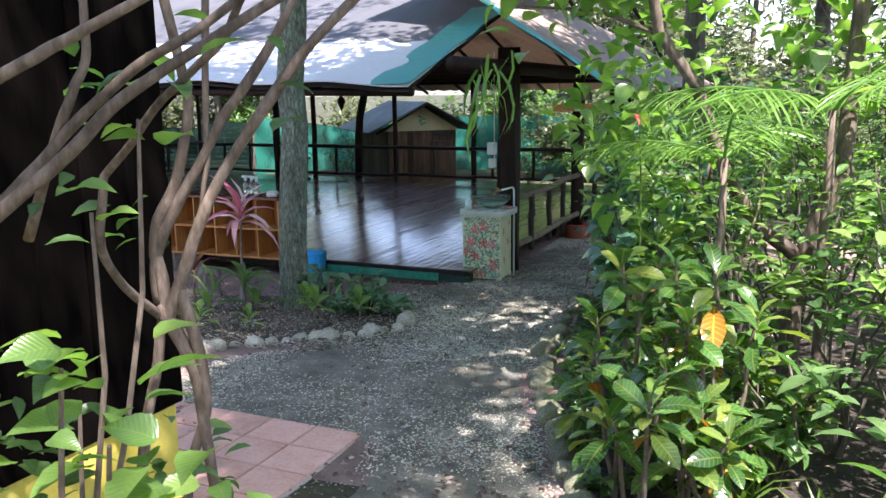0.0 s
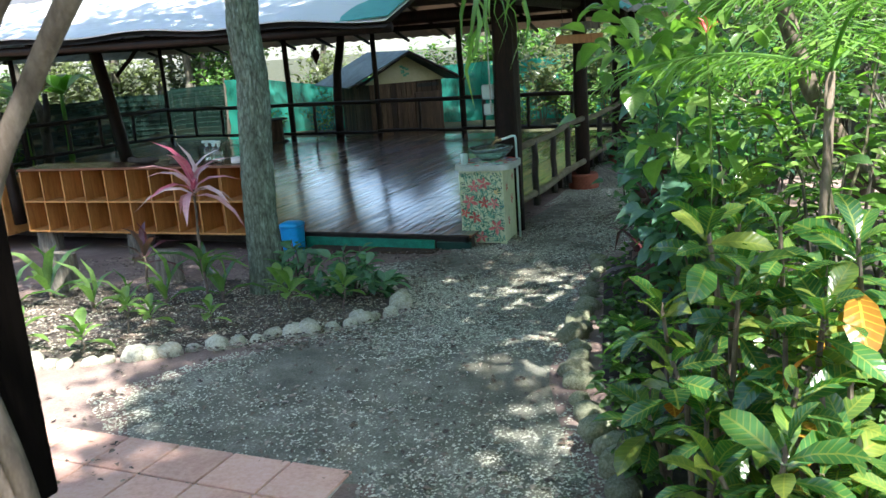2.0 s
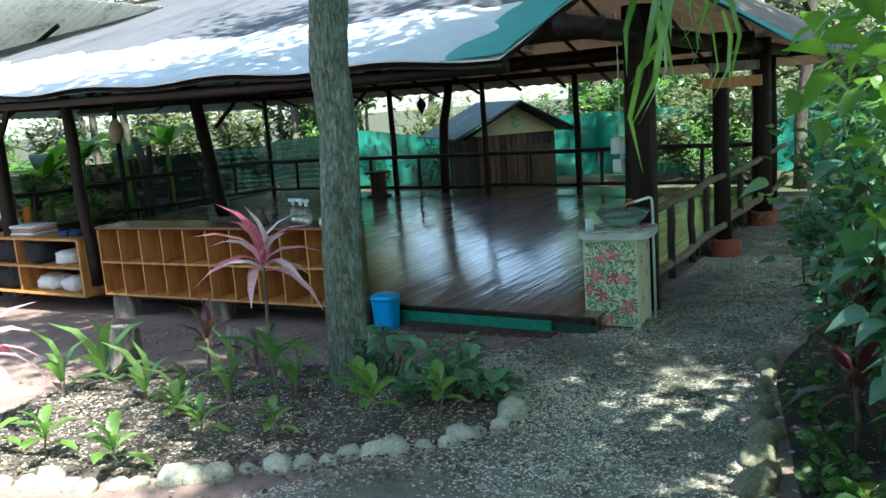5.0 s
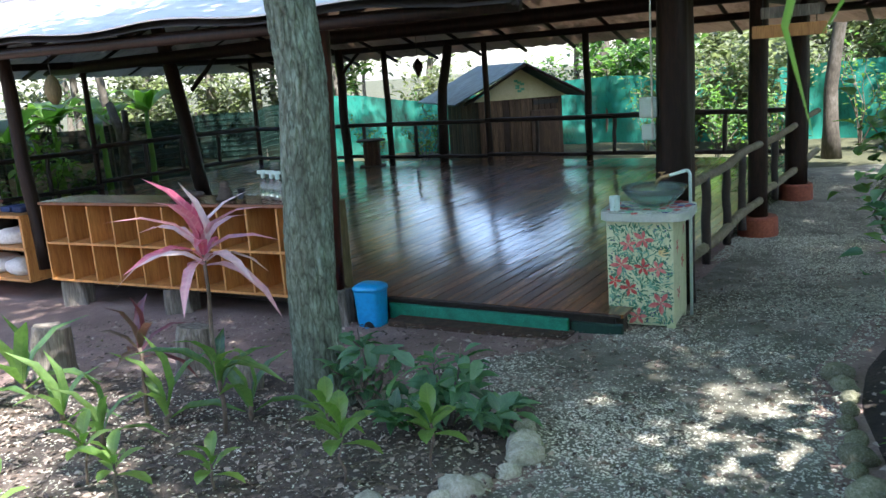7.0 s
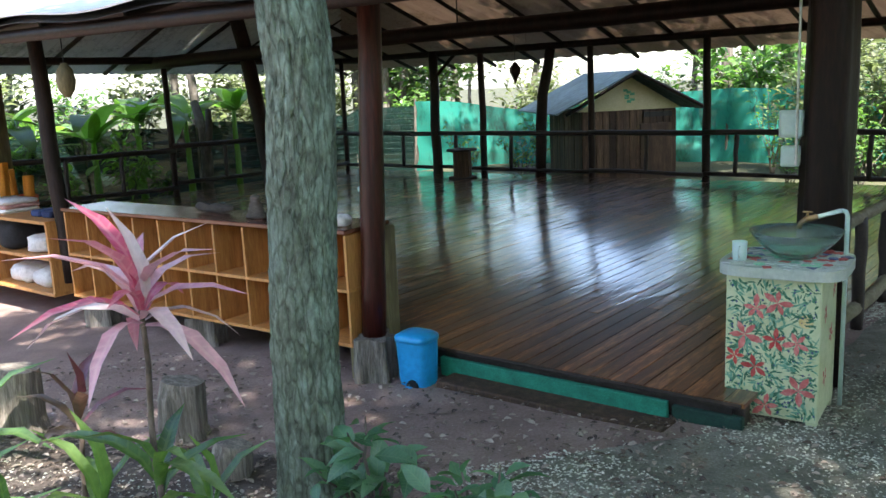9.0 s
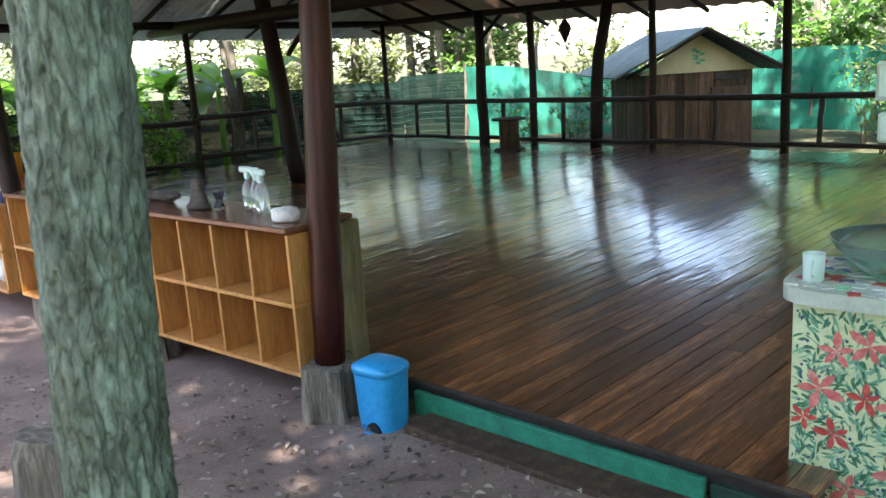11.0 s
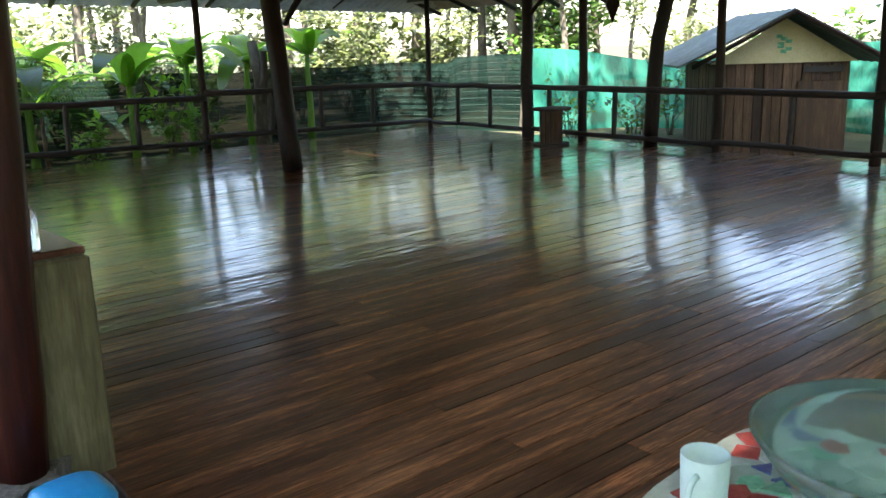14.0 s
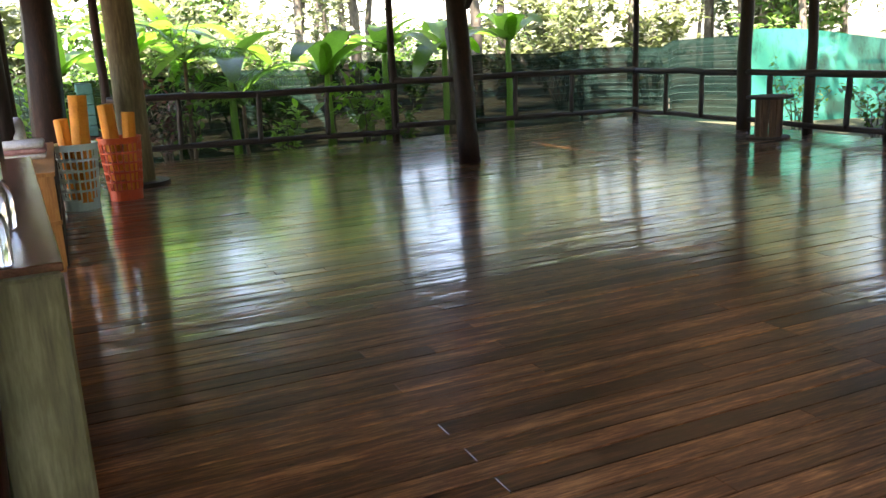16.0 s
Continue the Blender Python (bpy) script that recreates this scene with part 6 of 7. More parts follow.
slab = part("mosaic_top", bm, M["cement"], stand, "pale cement slab set with broken tiles")
TOPZ = FH + 0.055
for k in range(12 * 11):
    x, y = -0.056 + (k % 12) * 0.053 + RNG.uniform(-0.008, 0.008), -0.03 + (k // 12) * 0.052 + RNG.uniform(-0.008, 0.008)
    if (abs((x - FW / 2 - 0.02) / 0.3) ** 4.4 + abs((y - FD / 2) / 0.27) ** 4.4) > 0.9:
        continue
    r = RNG.uniform(0.026, 0.036)
    bm = bmesh.new()
    a0 = RNG.uniform(0, 6.28)
    n = int(RNG.integers(3, 6))
    ps = [(x + r * RNG.uniform(0.75, 1.15) * math.cos(a0 + 6.283 * i / n), y + r * RNG.uniform(0.75, 1.15) * math.sin(a0 + 6.283 * i / n)) for i in range(n)]
    lift = 0.002 + 0.0002 * (k % 17)
    lo, hi = [bm.verts.new((*q, TOPZ - 0.001)) for q in ps], [bm.verts.new((*q, TOPZ + lift)) for q in ps]
    bm.faces.new(hi)
    for i in range(n):
        bm.faces.new((lo[i], lo[(i + 1) % n], hi[(i + 1) % n], hi[i]))
    part("mosaic_tile", bm, M[str(RNG.choice(["red_paint", "blue_paint", "white_tile", "white_tile", "white_tile", "red_paint", "cement", "mint_paint", "white_tile"]))], slab)


def flower(cx, cz, r, turn):
    bm = bmesh.new()
    for k in range(5):
        a = turn + 2 * math.pi * k / 5 + RNG.uniform(-0.15, 0.15)
        ln = r * RNG.uniform(0.85, 1.15)
        pts = [(0.0, 0.0), (0.45, -0.2), (0.75, -0.16), (1.0, 0.0), (0.72, 0.18), (0.42, 0.19)]
        vs = [bm.verts.new((cx + ln * (p * math.cos(a) - q * math.sin(a)), -0.0015 - 0.0004 * k, cz + ln * (p * math.sin(a) + q * math.cos(a)))) for p, q in pts]
        bm.faces.new(vs)
    return bm


for x, z, r in [(0.155, 0.63, 0.062), (0.262, 0.665, 0.066), (0.1, 0.48, 0.078), (0.255, 0.465, 0.054), (0.36, 0.46, 0.062), (0.05, 0.36, 0.045), (0.155, 0.31, 0.06), (0.375, 0.21, 0.08), (0.21, 0.105, 0.068)]:
    part("painted_flower", flower(x, z, r * 1.12, RNG.uniform(0, 6)), M["pink_paint" if r > 0.061 else "red_paint"], body, "red painted lily flower")
for count, mat, depth, low, high, note in ((420, "mint_paint", 0.0006, 0.012, 0.038, "pale mint green brush strokes"), (430, "green_paint", 0.0009, 0.008, 0.026, "small dark green brush strokes")):
    bm = bmesh.new()
    for k in range(count):
        x, z = RNG.uniform(0.015, FW - 0.015), RNG.uniform(0.06, FH - 0.03)
        swirl = 3.0 * noise.noise(Vector((x * 6, z * 6, 2.0)))
        ln, w, a = RNG.uniform(low, high), RNG.uniform(0.0025, 0.007), swirl * 2.2 + RNG.normal(0, 0.35)
        c, sn = math.cos(a), math.sin(a)
        ps = [(p, q + 0.35 * (1 - p * p)) for p, q in ((-1, 0), (-0.3, -1), (0.4, -0.9), (1, 0), (0.3, 1), (-0.5, 0.8))]
        bm.faces.new([bm.verts.new((min(max(x + ln * p * c - w * q * sn, 0.003), FW - 0.003), -depth, z + ln * p * sn + w * q * c)) for p, q in ps])
    part("brushwork", bm, M[mat], body, note)["kind"] = "stuff"
bm = bmesh.new()
for k in range(130):
    x, z, r = RNG.uniform(0.015, FW - 0.015), RNG.uniform(0.06, FH - 0.03), RNG.uniform(0.003, 0.007)
    bm.faces.new([bm.verts.new((x + r * math.cos(i * 1.047), -0.0012, z + r * math.sin(i * 1.047))) for i in range(6)])
part("painted_dots", bm, M["blue_paint"], body, "small dark blue dabs")["kind"] = "stuff"
bm = bmesh.new()
bm.faces.new([bm.verts.new((0.4 + 0.036 * math.cos(i * 0.5236), -0.0007, 0.58 + 0.036 * math.sin(i * 0.5236))) for i in range(12)])
part("painted_sun", bm, M["yellow_paint"], body, "ochre painted round flower")
for y, z, r in ((0.12, 0.6, 0.05), (0.3, 0.45, 0.06), (0.15, 0.25, 0.055), (0.36, 0.68, 0.045)):
    part("painted_flower", flower(y, z, r, RNG.uniform(0, 6)), M["red_paint"], body, "faded red painted flower", m=pose(FW, 0, 0, 0, 0, 90))

bowl = thing("wash_basin", STAND @ pose(FW / 2 + 0.055, FD / 2 + 0.03, TOPZ + 0.007), "frosted green glass bowl basin on the mosaic top", "basin")
outer = [(0.07, 0.0), (0.1, 0.006), (0.15, 0.04), (0.2, 0.088), (0.236, 0.142)]
inner = [(0.228, 0.143), (0.19, 0.09), (0.142, 0.047), (0.09, 0.016), (0.004, 0.012)]
part("bowl", lathe(outer + inner, 48), M["glass_green"], bowl, smooth=True)
part("drain", lathe([(0.0, 0.0125), (0.022, 0.0125), (0.022, 0.017), (0.0, 0.019)], 20), M["brass"], bowl)
cup = thing("mug", STAND @ pose(0.045, 0.085, TOPZ + 0.006), "white mug on the mosaic top", "mug")
part("cup", lathe([(0.034, 0.0), (0.036, 0.003), (0.039, 0.1), (0.036, 0.1), (0.033, 0.006), (0.002, 0.005)], 24), M["pvc"], cup, smooth=True)
part("handle", tube(bmesh.new(), [(0.036 * 0.2 + 0.0, -0.038 - 0.026 * math.sin(t), 0.05 + 0.028 * math.cos(t)) for t in np.linspace(0, math.pi, 9)], [0.0055] * 9, 7), M["pvc"], cup, smooth=True)
pipe = thing("water_tap", STAND @ pose(FW + 0.04, FD - 0.02, 0.0), "white plastic water pipe with a brass tap", "tap")
part("riser_pipe", tube(bmesh.new(), [(0, 0, 0.0), (0, 0, 1.06), (-0.01, 0, 1.085), (-0.03, -0.005, 1.09)], [0.012] * 4, 10), M["pvc"], pipe, "white plastic riser pipe", smooth=True)
part("spout_pipe", tube(bmesh.new(), [(-0.03, -0.005, 1.09), (-0.14, -0.06, 1.06)], [0.012, 0.012], 10), M["pvc"], pipe, smooth=True)
tap = part("tap", tube(bmesh.new(), [(-0.14, -0.06, 1.06), (-0.19, -0.085, 1.048), (-0.215, -0.1, 1.03), (-0.222, -0.105, 1.0)], [0.016, 0.017, 0.013, 0.013], 10), M["brass"], pipe, "dull brass tap", smooth=True)
part("tap_handle", tube(bmesh.new(), [(-0.185, -0.083, 1.05), (-0.185, -0.083, 1.085)], [0.007, 0.007], 8), M["brass"], tap)
part("tap_lever", boxed((-0.185, -0.083, 1.088), (0.05, 0.012, 0.008), 0.002), M["brass"], tap)

# ---- blue bin ----
bin_m = PAV @ pose(-1.885, -0.17, -0.035, 0, 0, 4) @ Matrix.Diagonal((1, 1, 0.86, 1))
trash = thing("pedal_bin", bin_m, "small bright blue plastic pedal bin", "bin")
bm = bmesh.new()
rings = []
for z, k in ((0.0, 0.86), (0.012, 0.88), (0.36, 1.0)):
    rings.append([bm.verts.new((0.12 * k * math.copysign(abs(math.cos(t)) ** 0.5, math.cos(t)), 0.105 * k * math.copysign(abs(math.sin(t)) ** 0.5, math.sin(t)), z)) for t in np.linspace(0, 2 * math.pi, 32, endpoint=False)])
for a, b in zip(rings, rings[1:]):
    for k in range(32):
        bm.faces.new((a[k], a[(k + 1) % 32], b[(k + 1) % 32], b[k]))
bm.faces.new(list(reversed(rings[0])))
bm.faces.new(rings[-1])
part("bucket", bm, M["blue"], trash, smooth=False)
bm = bmesh.new()
rings = []
for z, k in ((0.348, 1.04), (0.375, 1.06), (0.39, 1.02), (0.41, 0.78), (0.418, 0.4)):
    rings.append([bm.verts.new((0.12 * k * math.copysign(abs(math.cos(t)) ** 0.5, math.cos(t)), 0.105 * k * math.copysign(abs(math.sin(t)) ** 0.5, math.sin(t)), z)) for t in np.linspace(0, 2 * math.pi, 32, endpoint=False)])
for a, b in zip(rings, rings[1:]):
    for k in range(32):
        bm.faces.new((a[k], a[(k + 1) % 32], b[(k + 1) % 32], b[k]))
bm.faces.new(list(reversed(rings[0])))
bm.faces.new(rings[-1])
part("lid", bm, M["blue"], trash, smooth=True)
bm = bmesh.new()
arch = [(0.045 * math.cos(t), 0.004 + 0.07 * math.sin(t)) for t in np.linspace(0, math.pi, 14)]
fr, bk = [bm.verts.new((x + 0.02, -0.106, z)) for x, z in arch], [bm.verts.new((x + 0.02, -0.07, z)) for x, z in arch]
bm.faces.new(fr)
bm.faces.new(list(reversed(bk)))
for i in range(14):
    bm.faces.new((fr[i], bk[i], bk[(i + 1) % 14], fr[(i + 1) % 14]))
part("pedal_opening", bm, M["black"], trash, "dark arched pedal opening")
part("pedal", boxed((0, -0.115, 0.018), (0.05, 0.035, 0.01), 0.003), M["blue"], trash)

# ---- on the cubby shelf ----
TOP = 0.2 + SH + 0.03
statue = thing("statue", PAV @ pose(-3.28, -0.22, TOP) @ Matrix.Diagonal((1.4, 1.2, 0.62, 1)), "small dark carved stone figure on the shelf", "statue")
bm = lathe([(0.075, 0.0), (0.08, 0.02), (0.06, 0.05), (0.05, 0.1), (0.042, 0.15), (0.03, 0.19), (0.036, 0.22), (0.03, 0.25), (0.008, 0.27)], 14)
for v in bm.verts:
    v.co.y *= 0.6
    v.co += Vector((1, 0, 0)) * 0.01 * noise.noise(v.co * 20)
part("figure", bm, M["carved"], statue, smooth=True)
drift = thing("driftwood", PAV @ pose(-3.8, -0.18, TOP + 0.035), "dark rough piece of driftwood on the shelf", "driftwood")
part("wood", tube(bmesh.new(), wavy((-0.22, 0, 0), (0.2, 0.02, 0.0), 10, 0.05, 4.4), [0.02, 0.035, 0.04, 0.035, 0.03, 0.035, 0.04, 0.04, 0.03, 0.025, 0.015], 9, 0.4), M["carved"], drift)
easel = thing("phone_stand", PAV @ pose(-3.14, -0.17, TOP), "small black folding stand on the shelf", "stand")
part("front_leg", boxed((0.0, -0.02, 0.045), (0.06, 0.006, 0.1), 0.001), M["black"], easel, m=pose(0, 0, 0, -25))
part("back_leg", boxed((0.0, 0.02, 0.045), (0.05, 0.006, 0.1), 0.001), M["black"], easel, m=pose(0, 0, 0, 25))


def spray_bottle(u, v, rot):
    b = thing("spray_bottle", PAV @ pose(u, v, TOP, 0, 0, rot) @ Matrix.Diagonal((1.15, 1.15, 1.25, 1)), "clear spray bottle with a white trigger", "bottle", "spray bottles on the shelf")
    part("bottle", lathe([(0.03, 0.0), (0.034, 0.005), (0.034, 0.085), (0.028, 0.11), (0.013, 0.13), (0.013, 0.14)], 18), M["glass"], b, smooth=True)
    h = part("spray_head", boxed((0.008, 0, 0.178), (0.07, 0.022, 0.026), 0.006), M["pvc"], b, "white spray head")
    part("collar", lathe([(0.016, 0.138), (0.016, 0.165), (0.01, 0.168)], 14), M["pvc"], h)
    part("trigger", boxed((0.03, 0, 0.15), (0.008, 0.014, 0.045), 0.002), M["pvc"], h, m=pose(0, 0, 0, 0, -12, 0))


for u, v, r in ((-2.94, -0.1, 200), (-2.83, -0.12, 185), (-2.72, -0.17, 210), (-2.33, -0.09, 195)):
    spray_bottle(u, v, r)


def soft_lump(name, m, size, mat, label, cat, seed, group="", sub=3, rough=0.18):
    ob = thing(name, m, label, cat, group)
    bm = bmesh.new()
    bmesh.ops.create_icosphere(bm, subdivisions=sub, radius=1.0)
    for v in bm.verts:
        n = v.co.normalized()
        k = 1 + rough * noise.noise(n * 1.8 + Vector((seed, 0, 0))) + 0.06 * noise.noise(n * 5 + Vector((0, seed, 0)))
        p = Vector([math.copysign(abs(c) ** 0.7, c) for c in n]) * k
        v.co = Vector((p.x * size[0], p.y * size[1], (p.z + 0.8) * size[2]))
        v.co.z = max(0.0, v.co.z)
    part("cloth", bm, M[mat], ob, smooth=True)
    return ob


soft_lump("towel", PAV @ pose(-2.43, -0.24, TOP), (0.08, 0.06, 0.04), "cloth_white", "crumpled white towel on the shelf end", "towel", 3.3)
# store shelf
ST = 0.14
for k, (x, z, mat, sz) in enumerate([(-6.3, 0.015, "cloth_white", (0.17, 0.18, 0.1)), (-6.75, 0.015, "cloth_white", (0.2, 0.18, 0.1)), (-6.35, 0.345, "cloth_white", (0.18, 0.18, 0.09)), (-6.85, 0.345, "cloth_dark", (0.22, 0.22, 0.17)), (-7.55, 0.345, "cloth_dark", (0.42, 0.22, 0.17)), (-7.55, 0.015, "cloth_dark", (0.42, 0.22, 0.17))]):
    soft_lump("cushion", PAV @ pose(x, -0.2, ST + z), sz, mat, "off white meditation cushion on the open shelf" if mat == "cloth_white" else "black cushion on the open shelf", "cushion", k * 1.7, "cushions on the open shelf")
for k in range(3):
    bl = thing("blanket", PAV @ pose(-7.1 + RNG.uniform(-0.015, 0.015), -0.18 + RNG.uniform(-0.015, 0.015), ST + 0.675 + 0.042 * k), "folded pale blanket in a stack", "blanket", "blankets on the open shelf")
    part("fold", boxed((0, 0, 0.02), (0.5, 0.36, 0.04), 0.016), M[["cloth_white", "cloth_pink", "cloth_white"][k % 3]], bl, smooth=True)
for u in (-6.15, -6.35):
    part("fold", boxed((0, 0, 0.03), (0.16, 0.22, 0.06), 0.012), M["cloth_blue"], thing("folded_cloth", PAV @ pose(u, -0.2, ST + 0.675), "folded navy blue cloth on the open shelf", "cloth"))
bench = thing("bolster", PAV @ pose(-7.6, -0.2, ST + 0.675), "pale curved bolster on the open shelf", "bolster")
part("cushion", tube(bmesh.new(), [(0.3 * math.cos(t), 0, 0.02 + 0.22 * math.sin(t)) for t in np.linspace(0, math.pi, 14)], [0.05] * 14, 10), M["cloth_white"], bench, smooth=True)


# ---- baskets with rolled mats ----
def basket(u, v, r, h, mat, label):
    root = thing("laundry_basket", PAV @ pose(u, v, DECK + 0.003), label, "basket", "mat baskets")
    part("base", lathe([(0.0, 0.0), (r * 0.78, 0.0), (r * 0.8, h * 0.17), (r * 0.77, h * 0.17), (r * 0.75, 0.012), (0.002, 0.012)], 28), M[mat], root)
    part("rim", lathe([(r * 0.98, h * 0.9), (r * 1.04, h * 0.98), (r * 1.06, h), (r * 1.0, h), (r * 0.95, h * 0.9)], 28), M[mat], root)
    for k in range(22):
        a = 2 * math.pi * k / 22
        part("slat", tube(bmesh.new(), [(r * 0.79 * math.cos(a), r * 0.79 * math.sin(a), h * 0.16), (r * 0.98 * math.cos(a), r * 0.98 * math.sin(a), h * 0.92)], [0.008, 0.009], 5), M[mat], root)
    for z in (0.3, 0.45, 0.6, 0.76):
        rr = r * (0.8 + 0.19 * (z - 0.16) / 0.76)
        part("hoop", lathe([(rr - 0.006, h * z - 0.009), (rr + 0.007, h * z - 0.009), (rr + 0.007, h * z + 0.009), (rr - 0.006, h * z + 0.009)], 28), M[mat], root)
    return root


def mat_roll(u, v, r, h, z, lean):
    ob = thing("rolled_mat", PAV @ pose(u, v, DECK + z, lean, lean * 0.5, 0), "rolled bright orange yoga mat in a basket", "mat", "rolled mats")
    bm = bmesh.new()
    turns, n = 3, 66
    lo, hi = [], []
    for i in range(n):
        t = i / (n - 1)
        rr, a = r * (0.35 + 0.65 * t), t * turns * 2 * math.pi
        lo.append(bm.verts.new((rr * math.cos(a), rr * math.sin(a), 0)))
        hi.append(bm.verts.new((rr * math.cos(a), rr * math.sin(a), h)))
    for i in range(n - 1):
        bm.faces.new((lo[i], lo[i + 1], hi[i + 1], hi[i]))
    part("foam", thick(bm, 0.006), M["orange"], ob, smooth=True)


basket(-8.3, 0.22, 0.2, 0.62, "pvc", "tall white lattice basket holding orange mats")
basket(-8.62, 0.64, 0.2, 0.62, "red_plastic", "tall red orange lattice basket holding mats")
for u, v, r, h, z, ln in ((-8.36, 0.18, 0.07, 0.75, 0.1, 3), (-8.22, 0.26, 0.09, 0.98, 0.08, -3), (-8.32, 0.34, 0.06, 0.6, 0.1, 2), (-8.66, 0.6, 0.085, 0.84, 0.1, 3), (-8.54, 0.7, 0.07, 0.76, 0.1, -4)):
    mat_roll(u, v, r, h, z, ln)
bag = soft_lump("duffel_bag", PAV @ pose(-8.0, -0.15, DECK), (0.18, 0.2, 0.4), "cloth_dark", "black cloth bag behind the shelf", "bag", 8.8)
col = thing("round_column", PAV @ pose(-9.5, 0.85, DECK), "thick grey brown round column on a wooden base", "column")
part("shaft", lathe([(0.2, 0.0), (0.2, 0.05), (0.165, 0.06), (0.16, 1.4), (0.155, 2.7), (0.0, 2.7)], 28), M["raw_slab"], col, smooth=False)
part("base_ring", lathe([(0.0, 0.0), (0.32, 0.0), (0.32, 0.05), (0.0, 0.052)], 28), M["post"], col)
for k in range(10):
    bk = thing("foam_block", PAV @ pose(-9.35 + (k % 2) * 0.24 + RNG.uniform(-0.01, 0.01), 0.4, DECK + 0.62 + 0.105 * (k // 2)), "teal foam yoga block in a stack", "yoga block", "stacked foam blocks")
    part("foam", boxed((0, 0, 0.05), (0.23, 0.15, 0.1), 0.008), M["teal_foam"], bk)
blk = thing("block_table", PAV @ pose(-9.23, 0.4, DECK), "low dark stool under the foam blocks", "stool")
part("seat", boxed((0, 0, 0.6), (0.55, 0.3, 0.035), 0.006), M["joist"], blk)
for x in (-0.24, 0.24):
    for y in (-0.12, 0.12):
        part("leg", boxed((x, y, 0.29), (0.04, 0.04, 0.585), 0.004), M["joist"], blk)

# ---- spool table, wall boxes, hanging things ----
spool = thing("cable_spool_table", PAV @ pose(-7.72, 8.2, DECK), "small wooden cable spool used as a table", "table")
part("lower_disc", lathe([(0.0, 0), (0.26, 0), (0.26, 0.025), (0.0, 0.025)], 28), M["joist"], spool)
for k in range(12):
    a = 2 * math.pi * k / 12
    part("stave", boxed((0.15, 0, 0.26), (0.025, 0.07, 0.47), 0.004), M["shed"], spool, m=pose(0, 0, 0, 0, 0, math.degrees(a)))
part("upper_disc", lathe([(0.0, 0.495), (0.28, 0.495), (0.28, 0.525), (0.0, 0.525)], 28), M["joist"], spool)
for z, sz, lab in ((1.53, (0.125, 0.07, 0.155), "white electrical box on the dark post"), (1.345, (0.1, 0.06, 0.12), "white plastic socket box on the dark post")):
    eb = thing("electrical_box", PAV @ pose(0.04, 0.97, z, 0, 0, 4), lab, "electrical box", "boxes on the post")
    part("case", boxed((0, 0, 0), sz, 0.008), M["pvc"], eb)
    part("cover", boxed((0, -sz[1] / 2 - 0.004, 0), (sz[0] * 0.82, 0.01, sz[2] * 0.82), 0.003), M["pvc"], eb)
    for dz in (-0.05, 0.05):
        part("outlet", boxed((sz[0] / 2 - 0.001, 0.0, dz * sz[2] / 0.27), (0.008, 0.035, 0.035), 0.002), M["pvc"], eb)
conduit = thing("conduit", PAV @ pose(0.09, 0.9, 1.3), "grey plastic conduit on the dark post", "conduit")
part("tube", tube(bmesh.new(), [(0, 0, 0), (0, 0, 1.4)], [0.008, 0.008], 8), M["tin"], conduit)
lant = thing("hanging_lantern", PAV @ pose(-6.07, 7.5, 2.0), "dark diamond shaped hanging lantern", "lantern")
part("body", lathe([(0.0, -0.2), (0.11, 0.0), (0.1, 0.06), (0.03, 0.14), (0.0, 0.16)], 4), M["post"], lant)
part("cord", tube(bmesh.new(), [(0, 0, 0.15), (0, 0, 1.04)], [0.004, 0.004], 5), M["black"], lant)
lant2 = thing("hanging_lantern", PAV @ pose(-4.4, -0.9, 2.0), "woven pale basket lantern under the eave", "lantern")
part("body", lathe([(0.02, -0.12), (0.055, -0.07), (0.07, 0.0), (0.055, 0.07), (0.02, 0.12)], 14), M["raw_slab"], lant2, smooth=True)
part("cord", tube(bmesh.new(), [(0, 0, 0.11), (0, 0, 0.5)], [0.004, 0.004], 5), M["black"], lant2)
spiral = thing("spiral_ornament", PAV @ pose(-6.48, 8.5, 1.68), "small dark wire spiral ornament on a cord", "ornament")
part("wire", tube(bmesh.new(), [(0.02 * t * math.cos(t * 2), 0, 0.025 * t * math.sin(t * 2)) for t in np.linspace(0.4, 3.2, 24)], [0.006] * 24, 5), M["black"], spiral)
part("cord", tube(bmesh.new(), [(0, 0, 0.06), (0, 0, 0.97)], [0.003, 0.003], 4), M["black"], spiral)
lamp = thing("ceiling_lamp", PAV @ pose(-6.06, 6.0, 2.55), "white round ceiling lamp under the roof", "lamp")
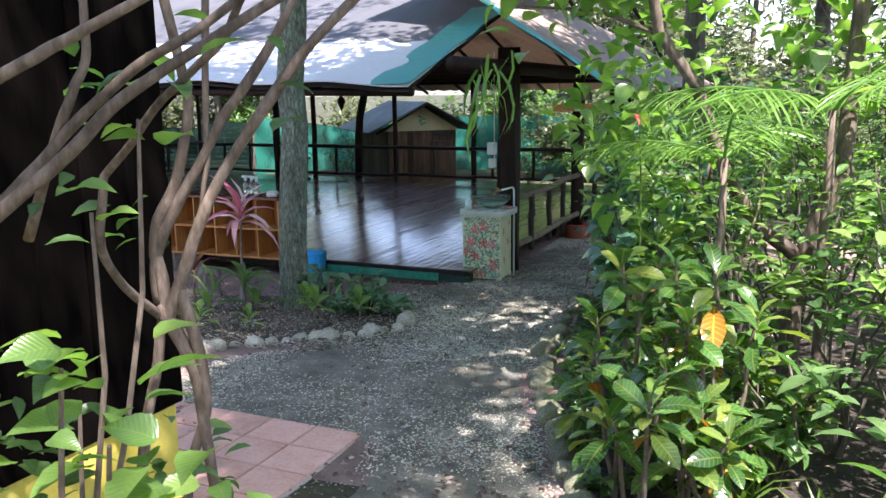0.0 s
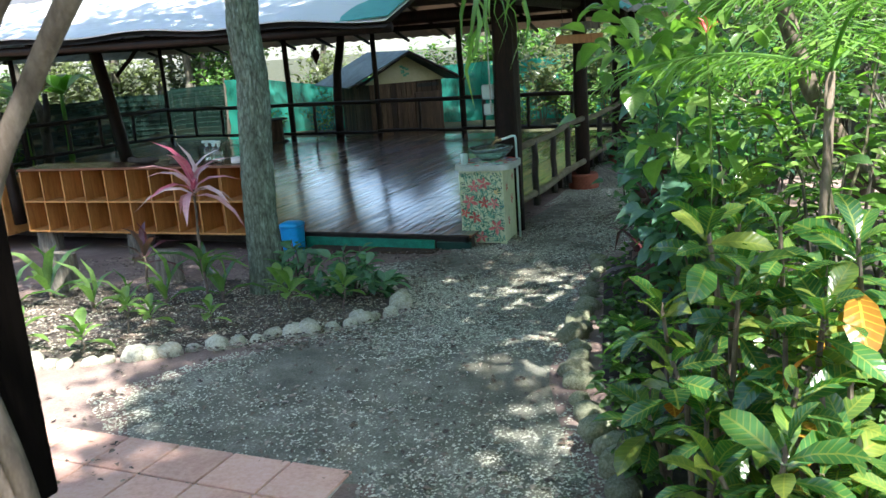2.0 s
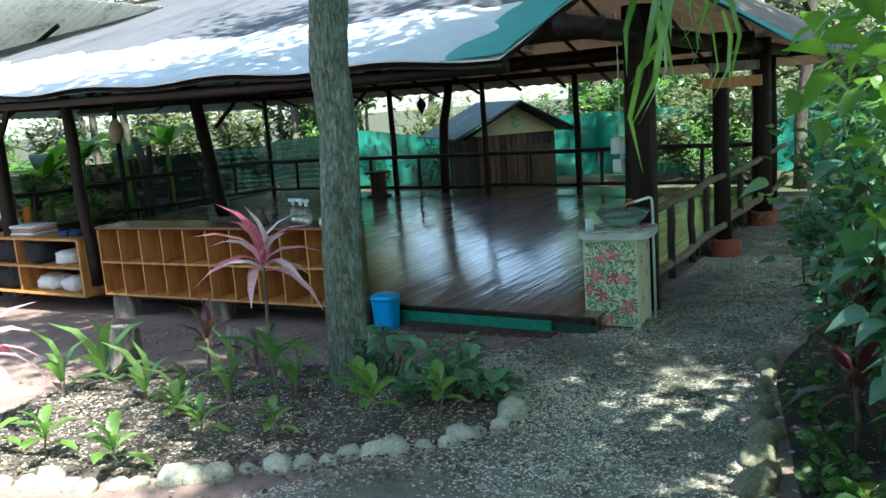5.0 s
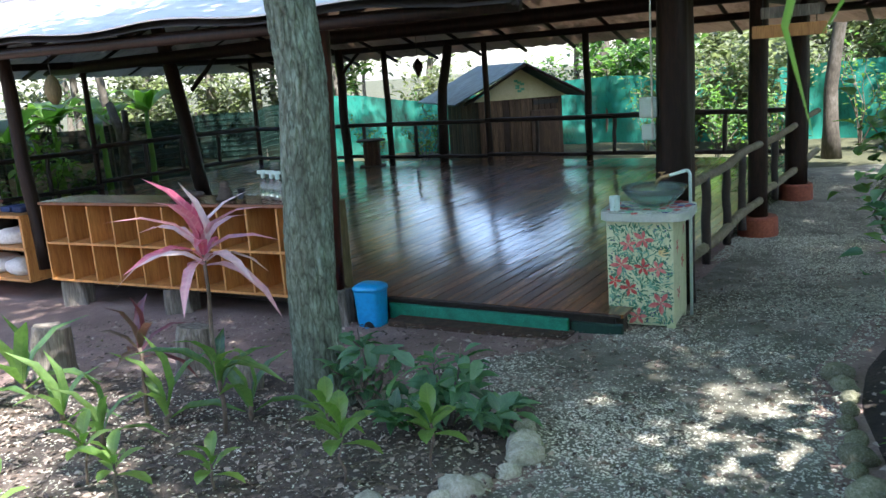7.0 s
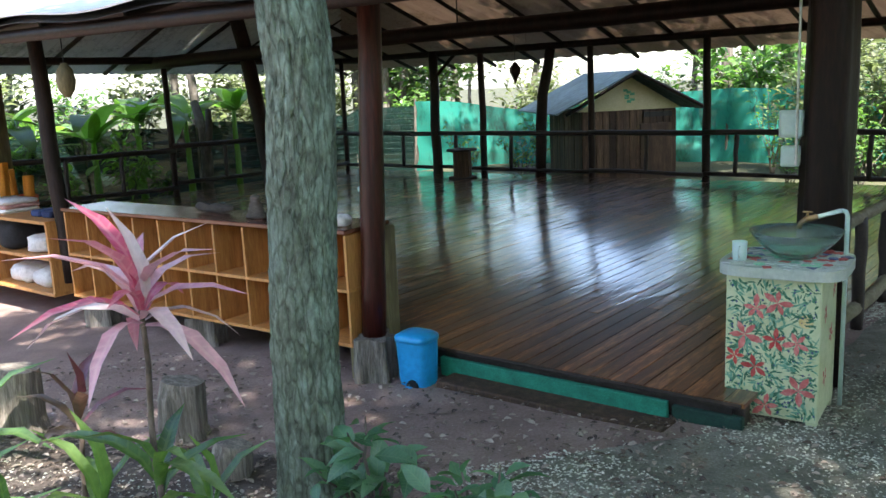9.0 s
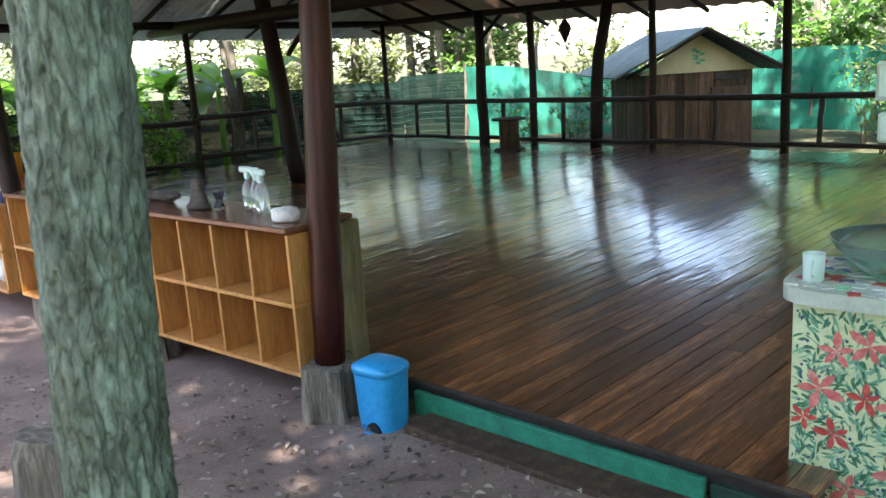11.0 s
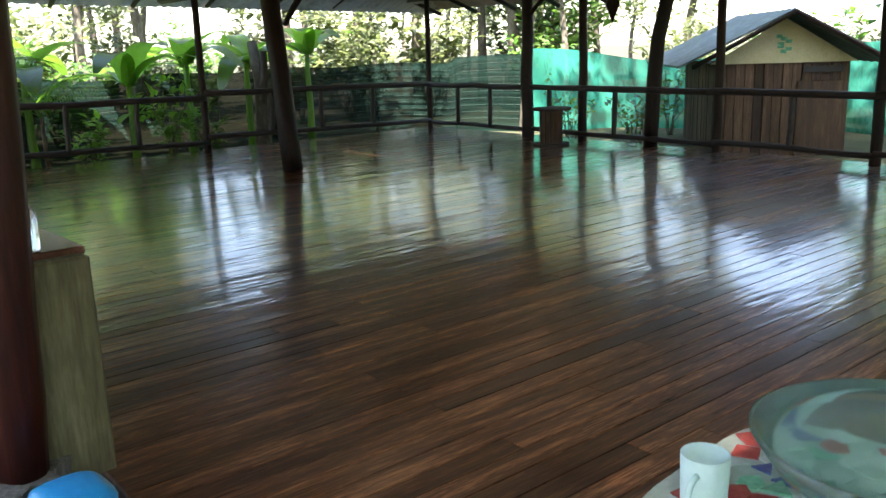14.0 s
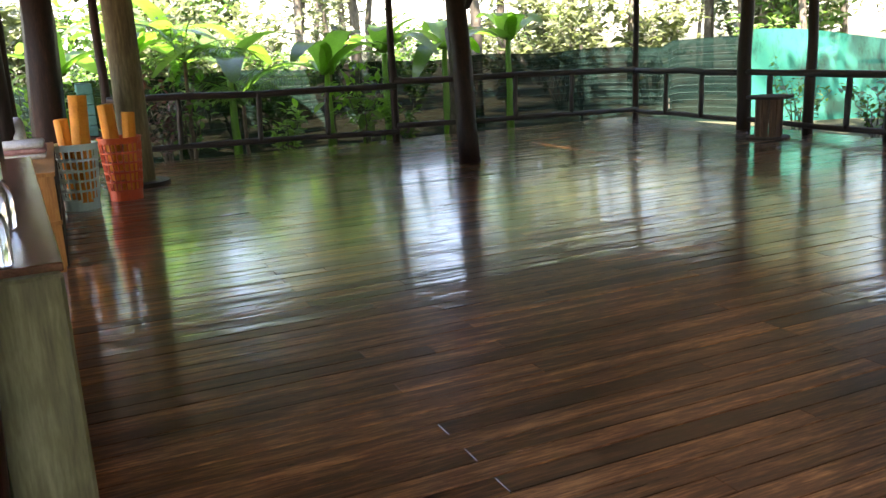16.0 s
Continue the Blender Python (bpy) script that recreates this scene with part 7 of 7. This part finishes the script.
part("shade", lathe([(0.02, 0.1), (0.16, 0.05), (0.17, 0.0), (0.1, -0.03), (0.0, -0.04)], 20), M["lamp_glow"], lamp, smooth=True)
part("stem", tube(bmesh.new(), [(0, 0, 0.1), (0, 0, 1.08)], [0.01, 0.01], 6), M["black"], lamp)
sign = thing("hanging_sign", PAV @ pose(1.0, 1.2, 2.02), "weathered plank sign hung beside the post", "sign")
part("plank", boxed((0, 0, 0), (0.5, 0.03, 0.09), 0.004), M["shelf"], sign)
part("plank", boxed((0.02, 0.0, 0.13), (0.42, 0.03, 0.08), 0.004), M["log"], sign)
for x in (-0.18, 0.18):
    part("cord", tube(bmesh.new(), [(x, 0.02, -0.04), (x, 0.02, 0.45)], [0.004, 0.004], 5), M["black"], sign)
flower_red = thing("red_flower", pose(1.7, 4.15, 2.05), "single red heliconia flower on a stalk", "flower")
link("petals", leaf_mesh("petals", [[0, 0, 0, *aim(30, 80), 0.09, 0] for _ in range(5)], LANCE), M["red_paint"], flower_red)
part("stalk", tube(bmesh.new(), wavy((0.0, 0, 0), (0.05, 0, -1.9), 6, 0.06, 2.2), [0.005] * 7, 5), L["grass"], flower_red)

# ---- deck boards, laid into the depth ----
BW = 0.112
cols = int((U1 - U0) / BW)
lengths = {}
made = 0
for i in range(cols):
    u = U1 - BW * (i + 0.5)
    v = 0.03
    while v < V1 - 0.3:
        ln = float(RNG.choice([1.2, 1.5, 1.8, 2.4, 3.0]))
        if V1 - (v + ln) < 0.9:
            ln = round(V1 - v, 1)
        key = round(ln, 1)
        if key not in lengths:
            bm = boxed((0, key / 2, -0.0125), (BW - 0.0045, key - 0.0008, 0.025), 0.0016)
            me = bpy.data.meshes.new("deck_board")
            bm.to_mesh(me)
            bm.free()
            me.materials.append(M["board"])
            lengths[key] = me
        ob = new("deck_board", lengths[key])
        ob.parent = deck
        ob.matrix_local = pose(u, v, DECK + 0.0008 * RNG.normal(), RNG.normal(0, 0.006), RNG.normal(0, 0.35), 0)
        v += ln
